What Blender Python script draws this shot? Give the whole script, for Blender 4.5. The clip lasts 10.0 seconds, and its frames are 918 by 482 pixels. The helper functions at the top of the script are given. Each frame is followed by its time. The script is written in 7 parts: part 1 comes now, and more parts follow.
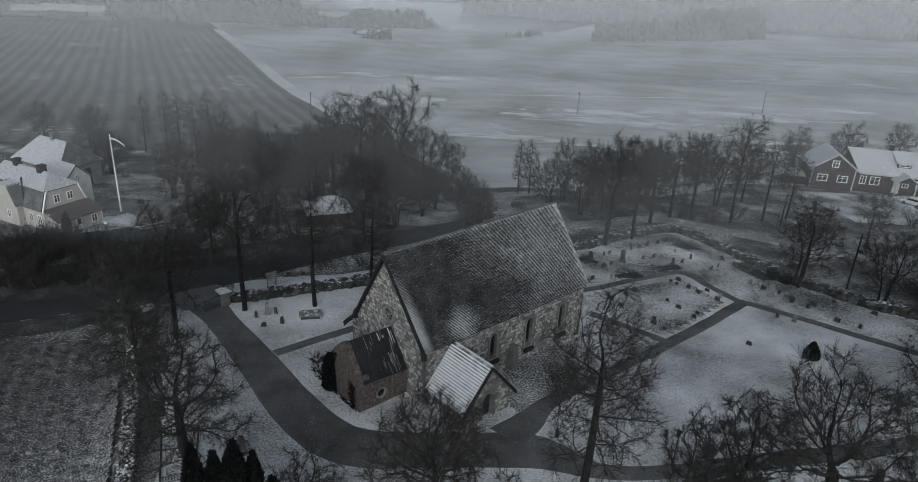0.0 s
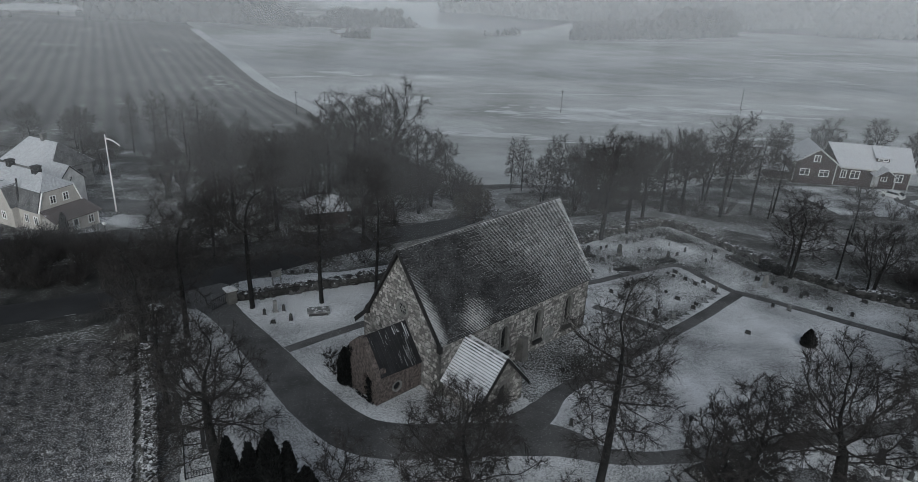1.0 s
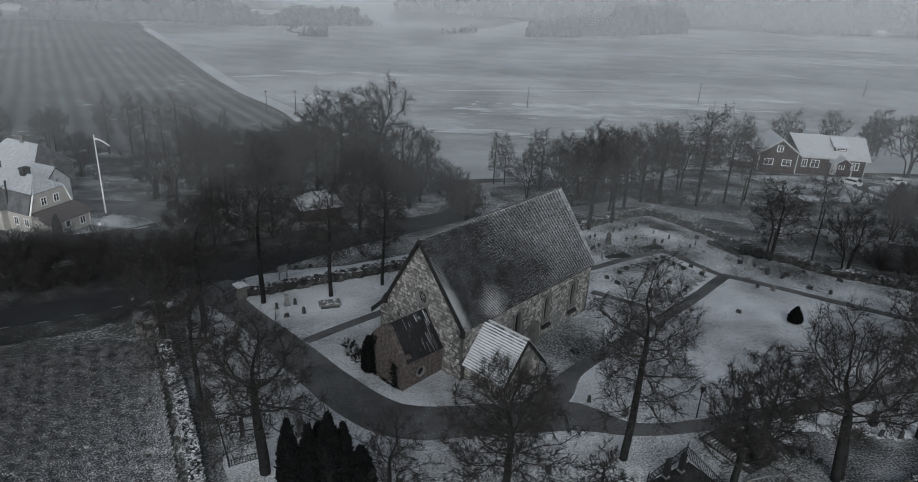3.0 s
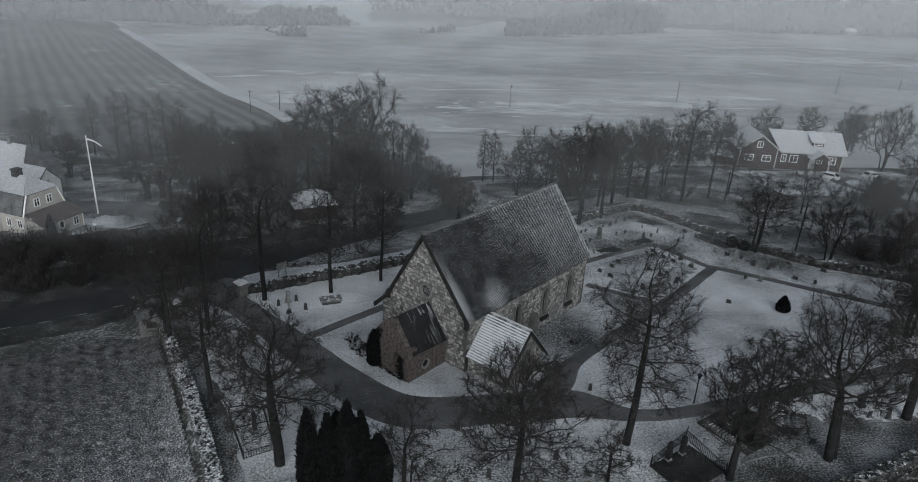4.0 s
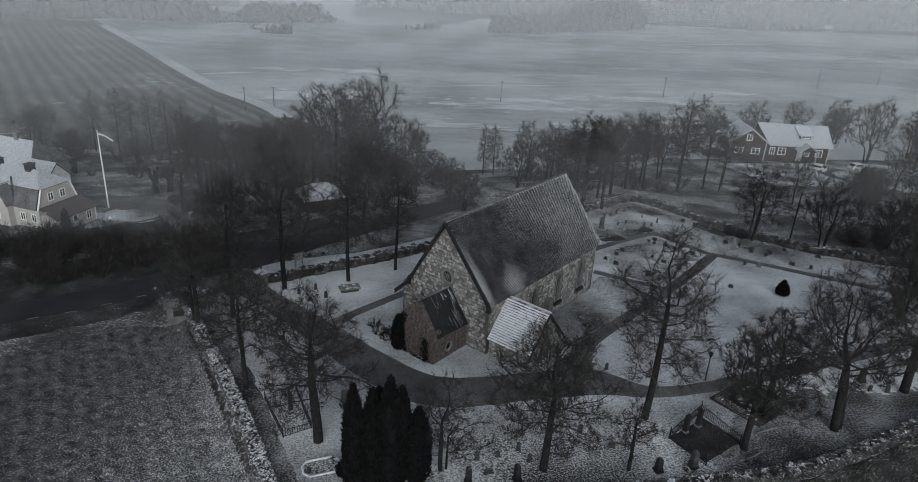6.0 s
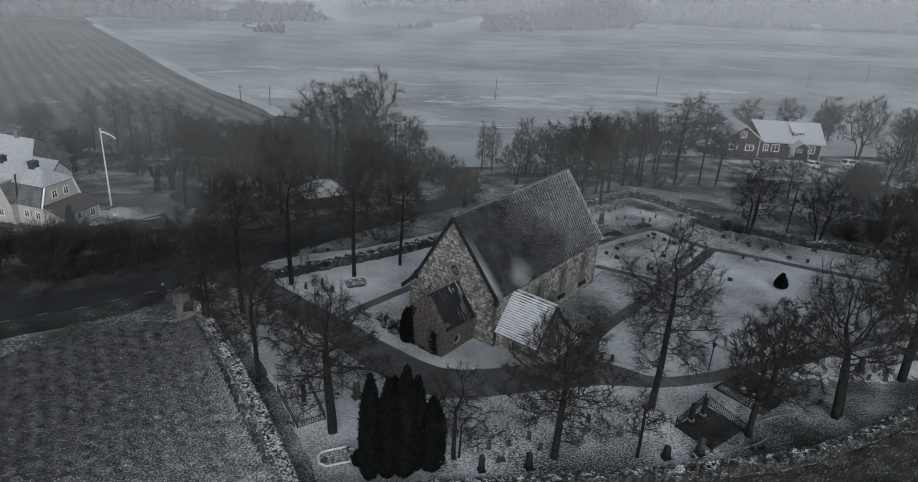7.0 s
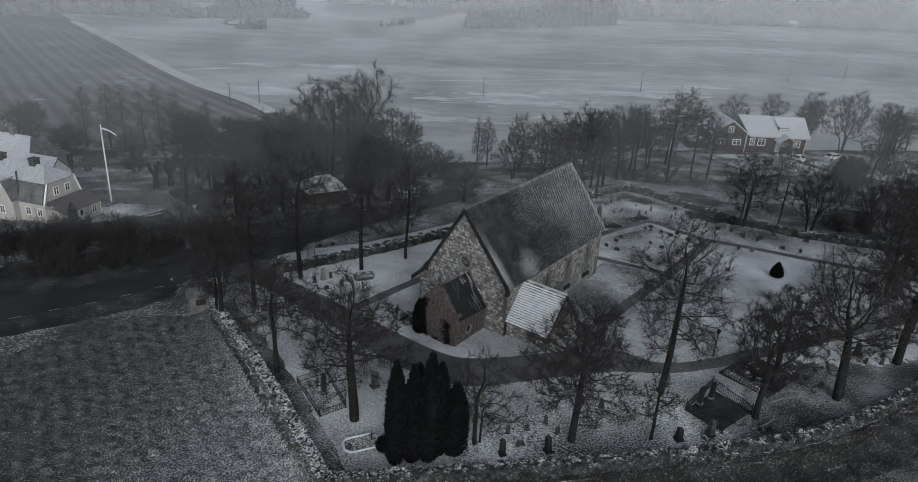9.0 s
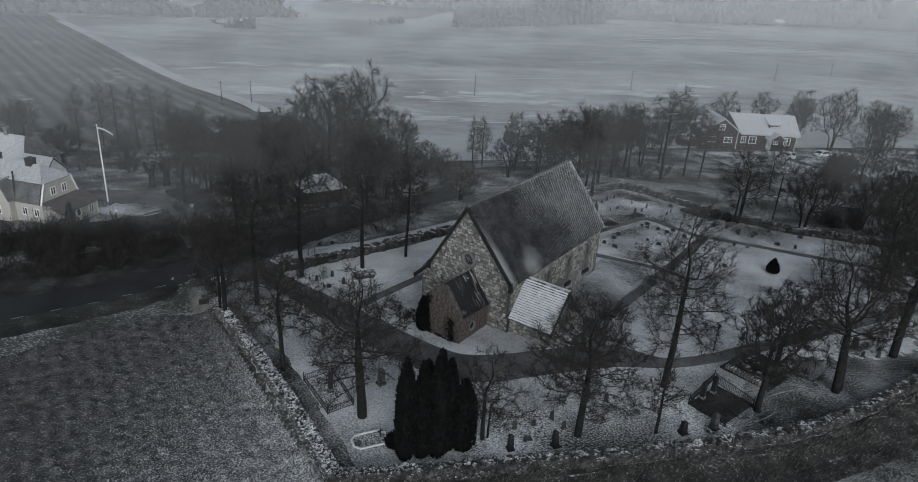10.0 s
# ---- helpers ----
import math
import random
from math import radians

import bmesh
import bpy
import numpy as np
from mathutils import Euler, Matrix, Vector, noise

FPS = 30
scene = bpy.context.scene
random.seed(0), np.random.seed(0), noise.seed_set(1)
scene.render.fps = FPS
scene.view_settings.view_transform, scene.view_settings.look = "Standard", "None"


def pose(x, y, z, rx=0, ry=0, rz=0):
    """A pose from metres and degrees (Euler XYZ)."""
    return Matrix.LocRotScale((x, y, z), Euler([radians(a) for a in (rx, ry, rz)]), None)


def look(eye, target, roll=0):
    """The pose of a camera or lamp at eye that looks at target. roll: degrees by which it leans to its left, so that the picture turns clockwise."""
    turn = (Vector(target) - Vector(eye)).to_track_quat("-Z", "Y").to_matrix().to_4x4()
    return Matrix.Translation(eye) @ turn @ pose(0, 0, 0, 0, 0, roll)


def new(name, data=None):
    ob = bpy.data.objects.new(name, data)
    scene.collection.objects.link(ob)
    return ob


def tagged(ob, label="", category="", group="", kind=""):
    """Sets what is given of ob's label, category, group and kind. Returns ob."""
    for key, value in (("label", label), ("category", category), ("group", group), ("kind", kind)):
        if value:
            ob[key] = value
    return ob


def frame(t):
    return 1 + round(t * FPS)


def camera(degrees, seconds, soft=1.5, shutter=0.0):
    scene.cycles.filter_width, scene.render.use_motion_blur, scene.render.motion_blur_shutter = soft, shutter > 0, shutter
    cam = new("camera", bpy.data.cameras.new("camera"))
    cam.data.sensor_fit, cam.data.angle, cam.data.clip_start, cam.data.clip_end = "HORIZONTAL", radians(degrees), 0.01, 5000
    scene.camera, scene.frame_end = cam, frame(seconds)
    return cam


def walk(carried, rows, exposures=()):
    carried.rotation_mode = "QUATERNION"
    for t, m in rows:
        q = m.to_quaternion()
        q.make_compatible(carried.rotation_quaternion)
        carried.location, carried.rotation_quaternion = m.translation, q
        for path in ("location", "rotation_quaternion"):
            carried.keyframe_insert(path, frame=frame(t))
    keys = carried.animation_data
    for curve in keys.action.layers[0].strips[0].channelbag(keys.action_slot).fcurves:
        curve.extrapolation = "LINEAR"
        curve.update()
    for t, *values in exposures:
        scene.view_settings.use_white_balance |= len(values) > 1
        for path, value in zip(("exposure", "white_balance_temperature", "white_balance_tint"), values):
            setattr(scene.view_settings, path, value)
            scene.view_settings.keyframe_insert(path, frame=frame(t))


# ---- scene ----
import collections

cam = camera(67.2, 10.0, soft=0.55)
METRES, EYE, TILT, LEAN, TURN = 23.794, 36.0, 0.0, 0.0, 0.0
EXPOSURE = [(0.0, -0.35, 5840, 5), (10.0, -0.35, 5840, 5)]
ROWS = [
    (0.0, 0.0, 0.0, 0.0, 1.14, -23.15, -2.66),
    (0.5, -0.0672, -0.0254, -0.0015, 0.11, -23.13, -2.72),
    (1.0, -0.1316, -0.0493, -0.0031, -0.91, -23.13, -2.75),
    (1.5, -0.1948, -0.0726, -0.0041, -1.93, -23.14, -2.81),
    (2.0, -0.258, -0.0952, -0.0045, -2.89, -23.12, -2.86),
    (2.5, -0.3194, -0.1201, -0.0053, -3.83, -23.12, -2.9),
    (4.0, -0.4753, -0.2001, -0.004, -6.83, -23.04, -2.98),
    (4.5, -0.5228, -0.226, -0.0052, -7.34, -23.07, -3.03),
    (5.0, -0.5661, -0.2505, -0.0061, -7.66, -23.11, -3.04),
    (5.5, -0.6063, -0.2724, -0.0073, -8.02, -23.14, -3.07),
    (7.0, -0.7192, -0.3295, -0.0133, -9.2, -23.21, -3.16),
    (7.5, -0.7541, -0.3431, -0.014, -9.6, -23.24, -3.2),
    (8.0, -0.788, -0.3535, -0.0149, -10.01, -23.28, -3.24),
    (8.5, -0.8216, -0.362, -0.0167, -10.44, -23.31, -3.29),
    (9.0, -0.8549, -0.3685, -0.0184, -10.87, -23.34, -3.33),
    (9.5, -0.8854, -0.3725, -0.0194, -11.31, -23.35, -3.38),
    (10.0, -0.92, -0.375, -0.0202, -11.89, -23.36, -3.42),
]
walk(cam, [(t, pose(0, 0, EYE, TILT, LEAN, TURN) @ pose(METRES * x, METRES * y, METRES * z, 90 + pitch, roll, yaw)) for t, x, y, z, yaw, pitch, roll in ROWS], EXPOSURE)

# ---- light: an overcast winter day ----
world = bpy.data.worlds.new("overcast_sky")
scene.world = world
world.use_nodes = True
wn = world.node_tree
sky = wn.nodes.new("ShaderNodeTexSky")
sky.sky_type = "NISHITA"
sky.sun_disc = False
sky.sun_elevation, sky.sun_rotation = radians(25), radians(184)
sky.air_density, sky.dust_density, sky.ozone_density = 1.0, 4.0, 1.0
pale = wn.nodes.new("ShaderNodeHueSaturation")
pale.inputs["Saturation"].default_value = 0.35
wn.links.new(sky.outputs[0], pale.inputs["Color"])
wn.links.new(pale.outputs[0], wn.nodes["Background"].inputs["Color"])
wn.nodes["Background"].inputs["Strength"].default_value = 0.12
sun = new("sun", bpy.data.lights.new("sun", "SUN"))
sun.data.energy, sun.data.angle, sun.data.color = 1.5, radians(50), (1.0, 0.97, 0.93)
sun.matrix_basis = look((-6, -60, 46), (0, 40, 0))

# ---- plan: U metres to a unit of the plan ----
U = 1.2
YS = (-3000, 45, 65, 90, 110, 150, 200, 280, 380, 500, 4000)
ZS = (-0.8, -0.8, -1.6, -3.2, -5.3, -9.0, -13.3, -17.0, -20.0, -22.0, -22.0)


def step(a, b, x):
    t = min(1.0, max(0.0, (x - a) / (b - a)))
    return t * t * (3 - 2 * t)


def outside(x, y):
    """How far a place lies outside the churchyard's west and south walls."""
    west = -((x + 17.3) * 0.929 + (y - 26.7) * 0.370)
    south = 25.2 + 0.0135 * max(0.0, x - 11.0) ** 2 - y
    return max(west, south)


def ground_z(x, y):
    """The height of the ground: level round the church, falling to the lake, lower outside the walls."""
    z = float(np.interp(y, YS, ZS))
    z -= 0.55 * step(0.3, 2.2, outside(x, y)) * (1 - step(50, 66, y))
    z += 0.06 * noise.noise((x * 0.23, y * 0.23, 0.0)) * (1 - step(100, 125, y))
    return z


# ---- materials ----
def mat(name, dark, light, scale=3.0, rough=0.85, bump=0.3, snow=0.0, snow_scale=1.2, metal=0.0, fine=9.0, up=True, vary=0.0, bump_dist=0.03, soft=0.12, drifts=0.5, stretch=None, rows=None, near=None):
    """A mottled surface of two colours with fine grain, dusted with snow on what faces up."""
    m = bpy.data.materials.new(name)
    m.use_nodes = True
    n, l = m.node_tree.nodes, m.node_tree.links
    bsdf = n["Principled BSDF"]
    co = n.new("ShaderNodeTexCoord").outputs["Object"]
    info = n.new("ShaderNodeObjectInfo")
    shift = n.new("ShaderNodeVectorMath")
    shift.operation = "MULTIPLY_ADD"
    l.new(info.outputs["Random"], shift.inputs[0])
    shift.inputs[1].default_value = (37.0, 21.0, 11.0)
    if stretch:
        wide = n.new("ShaderNodeVectorMath")
        wide.operation = "MULTIPLY"
        wide.inputs[1].default_value = stretch
        l.new(co, wide.inputs[0])
        l.new(wide.outputs[0], shift.inputs[2])
    else:
        l.new(co, shift.inputs[2])
    big = n.new("ShaderNodeTexNoise")
    big.inputs["Scale"].default_value, big.inputs["Detail"].default_value = scale, 5
    small = n.new("ShaderNodeTexNoise")
    small.inputs["Scale"].default_value, small.inputs["Detail"].default_value = scale * fine, 4
    for t in (big, small):
        l.new(shift.outputs[0], t.inputs["Vector"])
    blend = n.new("ShaderNodeMath")
    blend.operation = "MULTIPLY_ADD"
    l.new(small.outputs["Fac"], blend.inputs[0])
    blend.inputs[1].default_value = 0.5
    l.new(big.outputs["Fac"], blend.inputs[2])
    ramp = n.new("ShaderNodeValToRGB")
    ramp.color_ramp.elements[0].position, ramp.color_ramp.elements[1].position = 0.55, 0.98
    ramp.color_ramp.elements[0].color, ramp.color_ramp.elements[1].color = (*dark, 1), (*light, 1)
    l.new(blend.outputs[0], ramp.inputs[0])
    colour = ramp.outputs[0]
    if rows:
        turned = n.new("ShaderNodeMapping")
        turned.inputs["Rotation"].default_value = (0, 0, radians(-rows[0]))
        l.new(co, turned.inputs["Vector"])
        wave = n.new("ShaderNodeTexWave")
        wave.inputs["Scale"].default_value, wave.inputs["Distortion"].default_value = rows[1] * 0.1, 1.5
        wave.inputs["Detail"].default_value, wave.inputs["Detail Scale"].default_value = 3, 0.6
        l.new(turned.outputs[0], wave.inputs["Vector"])
        lines = n.new("ShaderNodeMapRange")
        lines.inputs["To Min"].default_value, lines.inputs["To Max"].default_value = 0.72, 1.3
        l.new(wave.outputs["Fac"], lines.inputs["Value"])
        shade = n.new("ShaderNodeHueSaturation")
        l.new(lines.outputs[0], shade.inputs["Value"])
        l.new(colour, shade.inputs["Color"])
        colour = shade.outputs[0]
    if vary:
        geo = n.new("ShaderNodeNewGeometry")
        both = n.new("ShaderNodeMath")
        both.operation = "ADD"
        l.new(geo.outputs["Random Per Island"], both.inputs[0])
        l.new(info.outputs["Random"], both.inputs[1])
        wrap = n.new("ShaderNodeMath")
        wrap.operation = "FRACT"
        l.new(both.outputs[0], wrap.inputs[0])
        span = n.new("ShaderNodeMapRange")
        span.inputs["To Min"].default_value, span.inputs["To Max"].default_value = 1 - vary, 1 + vary
        l.new(wrap.outputs[0], span.inputs["Value"])
        hsv = n.new("ShaderNodeHueSaturation")
        l.new(span.outputs[0], hsv.inputs["Value"])
        l.new(colour, hsv.inputs["Color"])
        colour = hsv.outputs[0]
    if snow:
        flake = n.new("ShaderNodeTexNoise")
        flake.inputs["Scale"].default_value, flake.inputs["Detail"].default_value, flake.inputs["Roughness"].default_value = snow_scale, 9, 0.72
        l.new(shift.outputs[0], flake.inputs["Vector"])
        drift = n.new("ShaderNodeMath")
        drift.operation = "MULTIPLY_ADD"
        l.new(big.outputs["Fac"], drift.inputs[0])
        drift.inputs[1].default_value = drifts
        l.new(flake.outputs["Fac"], drift.inputs[2])
        even = n.new("ShaderNodeMath")
        even.operation = "SUBTRACT"
        l.new(drift.outputs[0], even.inputs[0])
        even.inputs[1].default_value = drifts / 2
        level = even.outputs[0]
        if near:
            # snow lies thicker towards the wall
            along = n.new("ShaderNodeVectorMath")
            along.operation = "DOT_PRODUCT"
            along.inputs[1].default_value = (near[0], near[1], 0)
            l.new(co, along.inputs[0])
            bank = n.new("ShaderNodeMapRange")
            bank.interpolation_type = "SMOOTHSTEP"
            bank.inputs["From Min"].default_value, bank.inputs["From Max"].default_value = -near[2] - near[3], -near[2] + 1.0
            bank.inputs["To Min"].default_value, bank.inputs["To Max"].default_value = near[5], near[4]
            l.new(along.outputs["Value"], bank.inputs["Value"])
            more = n.new("ShaderNodeMath")
            more.operation = "ADD"
            l.new(bank.outputs[0], more.inputs[0])
            l.new(level, more.inputs[1])
            level = more.outputs[0]
        if up:
            geo = n.new("ShaderNodeNewGeometry")
            part_z = n.new("ShaderNodeSeparateXYZ")
            l.new(geo.outputs["Normal"], part_z.inputs[0])
            lift = n.new("ShaderNodeMath")
            lift.operation = "MULTIPLY_ADD"
            l.new(part_z.outputs["Z"], lift.inputs[0])
            lift.inputs[1].default_value = 0.5
            l.new(level, lift.inputs[2])
            less = n.new("ShaderNodeMath")
            less.operation = "SUBTRACT"
            l.new(lift.outputs[0], less.inputs[0])
            less.inputs[1].default_value = 0.5
            level = less.outputs[0]
        cover = n.new("ShaderNodeMapRange")
        edge = 0.78 - 0.5 * snow
        cover.inputs["From Min"].default_value, cover.inputs["From Max"].default_value = edge - soft, edge + soft
        l.new(level, cover.inputs["Value"])
        mix = n.new("ShaderNodeMix")
        mix.data_type = "RGBA"
        l.new(cover.outputs[0], mix.inputs["Factor"])
        l.new(colour, mix.inputs["A"])
        mix.inputs["B"].default_value = (0.74, 0.75, 0.765, 1)
        colour = mix.outputs["Result"]
    l.new(colour, bsdf.inputs["Base Color"])
    bsdf.inputs["Roughness"].default_value, bsdf.inputs["Metallic"].default_value = rough, metal
    bsdf.inputs["Specular IOR Level"].default_value = 0.25
    if bump:
        b = n.new("ShaderNodeBump")
        b.inputs["Strength"].default_value, b.inputs["Distance"].default_value = bump, bump_dist
        l.new(blend.outputs[0], b.inputs["Height"])
        l.new(b.outputs[0], bsdf.inputs["Normal"])
    return m


GRASS = mat("frosted_grass", (0.027, 0.0262, 0.024), (0.092, 0.0885, 0.079), 0.16, 0.95, 0.7, 0.545, 9.0, fine=60, up=False, bump_dist=0.06, soft=0.17, drifts=0.46, near=(0.929, 0.370, -5.0, 11.0, 0.02, -0.03))
DAMP = mat("damp_grave_lawn", (0.024, 0.024, 0.021), (0.082, 0.081, 0.070), 0.16, 0.95, 0.8, 0.49, 8.0, fine=50, up=False, bump_dist=0.08, soft=0.1, drifts=0.45)
ROUGH = mat("rough_dark_grass", (0.034, 0.0335, 0.0305), (0.096, 0.094, 0.085), 0.2, 0.95, 0.8, 0.27, 5.0, fine=14, up=False, bump_dist=0.08, soft=0.14)
VERGE = mat("bare_dark_grass", (0.011, 0.0112, 0.0105), (0.046, 0.0455, 0.043), 0.5, 0.95, 1.0, 0.10, 7.0, fine=24, up=False, bump_dist=0.15, soft=0.14, drifts=0.3)
TUFT = mat("long_dry_grass", (0.012, 0.0119, 0.0112), (0.05, 0.049, 0.046), 0.7, 0.95, 1.0, 0.10, 6.0, fine=22, up=False, bump_dist=0.2, soft=0.16, drifts=0.3)
# UNDER: thin dark grass, also the shade painted beside the west wall
UNDER = mat("thin_grass_and_wall_shade", (0.024, 0.0235, 0.0222), (0.068, 0.0665, 0.062), 0.3, 0.95, 0.8, 0.25, 7.0, fine=20, up=False, bump_dist=0.08, soft=0.2, drifts=0.4)
MEADOW = mat("winter_meadow", (0.205, 0.21, 0.20), (0.325, 0.33, 0.315), 0.03, 0.95, 0.0, 0.25, 0.032, up=False, soft=0.32, drifts=0.4, stretch=(0.85, 1.0, 1.0), near=(0.0, -1.0, 141.0, 99.0, -0.04, 0.01))
DRIFT = mat("drifted_meadow", (0.29, 0.294, 0.29), (0.46, 0.464, 0.456), 0.1, 0.95, 0.0, 0.5, 0.12, up=False, soft=0.25, drifts=0.5)
GRAVEL = mat("wet_gravel", (0.056, 0.0552, 0.0545), (0.122, 0.1205, 0.1185), 0.35, 0.9, 0.6, 0.17, 8.0, fine=30, up=False, bump_dist=0.03, soft=0.12, drifts=0.1)
ASPHALT = mat("wet_asphalt", (0.014, 0.0141, 0.0145), (0.034, 0.0341, 0.035), 0.25, 0.75, 0.2, fine=40)
PLOUGH = mat("ploughed_soil", (0.026, 0.0248, 0.0242), (0.084, 0.080, 0.0785), 1.3, 0.95, 1.0, 0.345, 9.0, fine=7, up=False, bump_dist=0.14, soft=0.12, drifts=0.06, near=(0.80, -0.25, 21.0, 19.0, 0.045, -0.06))
STUBBLE = mat("stubble_field", (0.068, 0.068, 0.065), (0.122, 0.122, 0.115), 0.05, 0.95, 0.0, 0.1, 0.3, up=False, rows=(25.0, 0.75))
TRACK = mat("snowy_track", (0.44, 0.442, 0.446), (0.58, 0.583, 0.588), 0.08, 0.9, 0.2)
LANE = mat("pale_gravel", (0.13, 0.13, 0.13), (0.22, 0.22, 0.22), 0.2, 0.9, 0.2, 0.25, 2.0, up=False)
PAINT = mat("road_paint", (0.12, 0.12, 0.12), (0.22, 0.22, 0.22), 2.0, 0.7, 0.1)
# pale base colour stands in for bright sky mirrored in the water
WATER = mat("sky_pale_lake_water", (0.42, 0.43, 0.45), (0.48, 0.49, 0.51), 0.01, 0.12, 0.0)
MORTAR = mat("lime_mortar", (0.065, 0.064, 0.061), (0.14, 0.137, 0.13), 1.2, 0.95, 0.6)
STONE = mat("field_stone", (0.12, 0.115, 0.109), (0.34, 0.328, 0.312), 3.4, 0.9, 0.8, vary=0.55)
BRICK = mat("old_brick", (0.030, 0.0255, 0.024), (0.13, 0.110, 0.102), 4.5, 0.95, 1.0, fine=4)
TILE = mat("dark_roof_tile", (0.018, 0.018, 0.0185), (0.055, 0.055, 0.057), 0.8, 0.9, 0.2, 0.1, 9.0, vary=0.4, fine=8, soft=0.2, drifts=0.1)
PORCH_TILE = mat("snowy_roof_tile", (0.04, 0.04, 0.041), (0.09, 0.09, 0.092), 1.0, 0.85, 0.3, 0.42, 3.0, vary=0.3, soft=0.2)
SNOW = mat("thin_snow", (0.19, 0.193, 0.199), (0.52, 0.527, 0.54), 2.0, 0.9, 0.2, fine=6)
FULL_SNOW = mat("settled_snow", (0.5, 0.51, 0.53), (0.66, 0.67, 0.69), 2.0, 0.9, 0.2)
SHEET = mat("black_sheet_metal", (0.008, 0.008, 0.009), (0.02, 0.02, 0.022), 1.0, 0.8, 0.2)
TAR = mat("tarred_board", (0.010, 0.010, 0.011), (0.028, 0.027, 0.026), 2.0, 0.7, 0.4)
IRON = mat("black_iron", (0.010, 0.010, 0.011), (0.025, 0.025, 0.027), 5.0, 0.55, 0.2)
WALLROCK = mat("lichened_boulder", (0.02, 0.0198, 0.0195), (0.08, 0.0785, 0.077), 1.5, 0.95, 0.6, 0.42, 2.6, vary=0.5)
SNOWROCK = mat("snowed_boulder", (0.035, 0.0345, 0.034), (0.12, 0.118, 0.116), 1.5, 0.95, 0.6, 0.6, 4.0, vary=0.4)
BARK = mat("wet_bark", (0.005, 0.005, 0.0051), (0.021, 0.0207, 0.0204), 2.4, 0.95, 0.8, 0.3, 4.0, fine=7)
TWIG = mat("bare_twigs", (0.015, 0.0138, 0.0131), (0.046, 0.042, 0.040), 1.0, 0.95, 0.0)
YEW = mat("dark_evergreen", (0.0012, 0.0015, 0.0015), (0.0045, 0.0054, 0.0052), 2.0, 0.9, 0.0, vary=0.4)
LEAF = mat("withered_leaves", (0.03, 0.027, 0.023), (0.07, 0.062, 0.052), 2.0, 0.9, 0.0, vary=0.4)
STRAW = mat("dry_straw", (0.03, 0.029, 0.026), (0.13, 0.126, 0.114), 2.0, 0.95, 0.0, vary=0.6)
GRANITE = mat("grave_granite", (0.02, 0.02, 0.02), (0.065, 0.065, 0.065), 3.0, 0.7, 0.2, 0.2, 3.0)
PALE_STONE = mat("pale_grave_stone", (0.10, 0.10, 0.098), (0.22, 0.22, 0.215), 3.0, 0.85, 0.3, 0.32, 3.0)
CREAM = mat("cream_render", (0.31, 0.29, 0.266), (0.41, 0.385, 0.356), 0.8, 0.9, 0.15)
WHITE = mat("white_paint", (0.55, 0.55, 0.54), (0.75, 0.75, 0.74), 1.5, 0.6, 0.1)
TRIM = mat("weathered_white_trim", (0.28, 0.28, 0.275), (0.42, 0.42, 0.41), 1.5, 0.7, 0.1)
RED = mat("dark_red_boards", (0.026, 0.019, 0.018), (0.042, 0.029, 0.027), 1.0, 0.9, 0.3)
MAROON = mat("maroon_sheet_roof", (0.045, 0.035, 0.034), (0.075, 0.06, 0.058), 0.8, 0.7, 0.2, 0.12)
ROOF_SNOW = mat("thin_snow", (0.36, 0.365, 0.375), (0.54, 0.55, 0.57), 4.0, 0.9, 0.2, fine=9)
ROOF_GREY = mat("grey_house_tile", (0.05, 0.05, 0.052), (0.13, 0.13, 0.132), 1.0, 0.85, 0.3, 0.2, 7.0, vary=0.2, soft=0.2, drifts=0.1)
PALE_WOOD = mat("weathered_wood", (0.10, 0.10, 0.098), (0.2, 0.2, 0.196), 2.0, 0.9, 0.3)
CARPAINT = mat("white_car_paint", (0.5, 0.5, 0.5), (0.6, 0.6, 0.6), 1.0, 0.3, 0.0)
RUBBER = mat("black_rubber", (0.01, 0.01, 0.01), (0.02, 0.02, 0.02), 1.0, 0.8, 0.0)
GLASS = mat("dark_window_glass", (0.012, 0.013, 0.015), (0.02, 0.021, 0.023), 1.0, 0.12, 0.0)
LEADWORK = mat("window_leadwork", (0.012, 0.012, 0.012), (0.03, 0.03, 0.03), 2.0, 0.7, 0.1)
LEAD = mat("stone_tracery", (0.11, 0.108, 0.104), (0.2, 0.197, 0.19), 2.0, 0.8, 0.2)


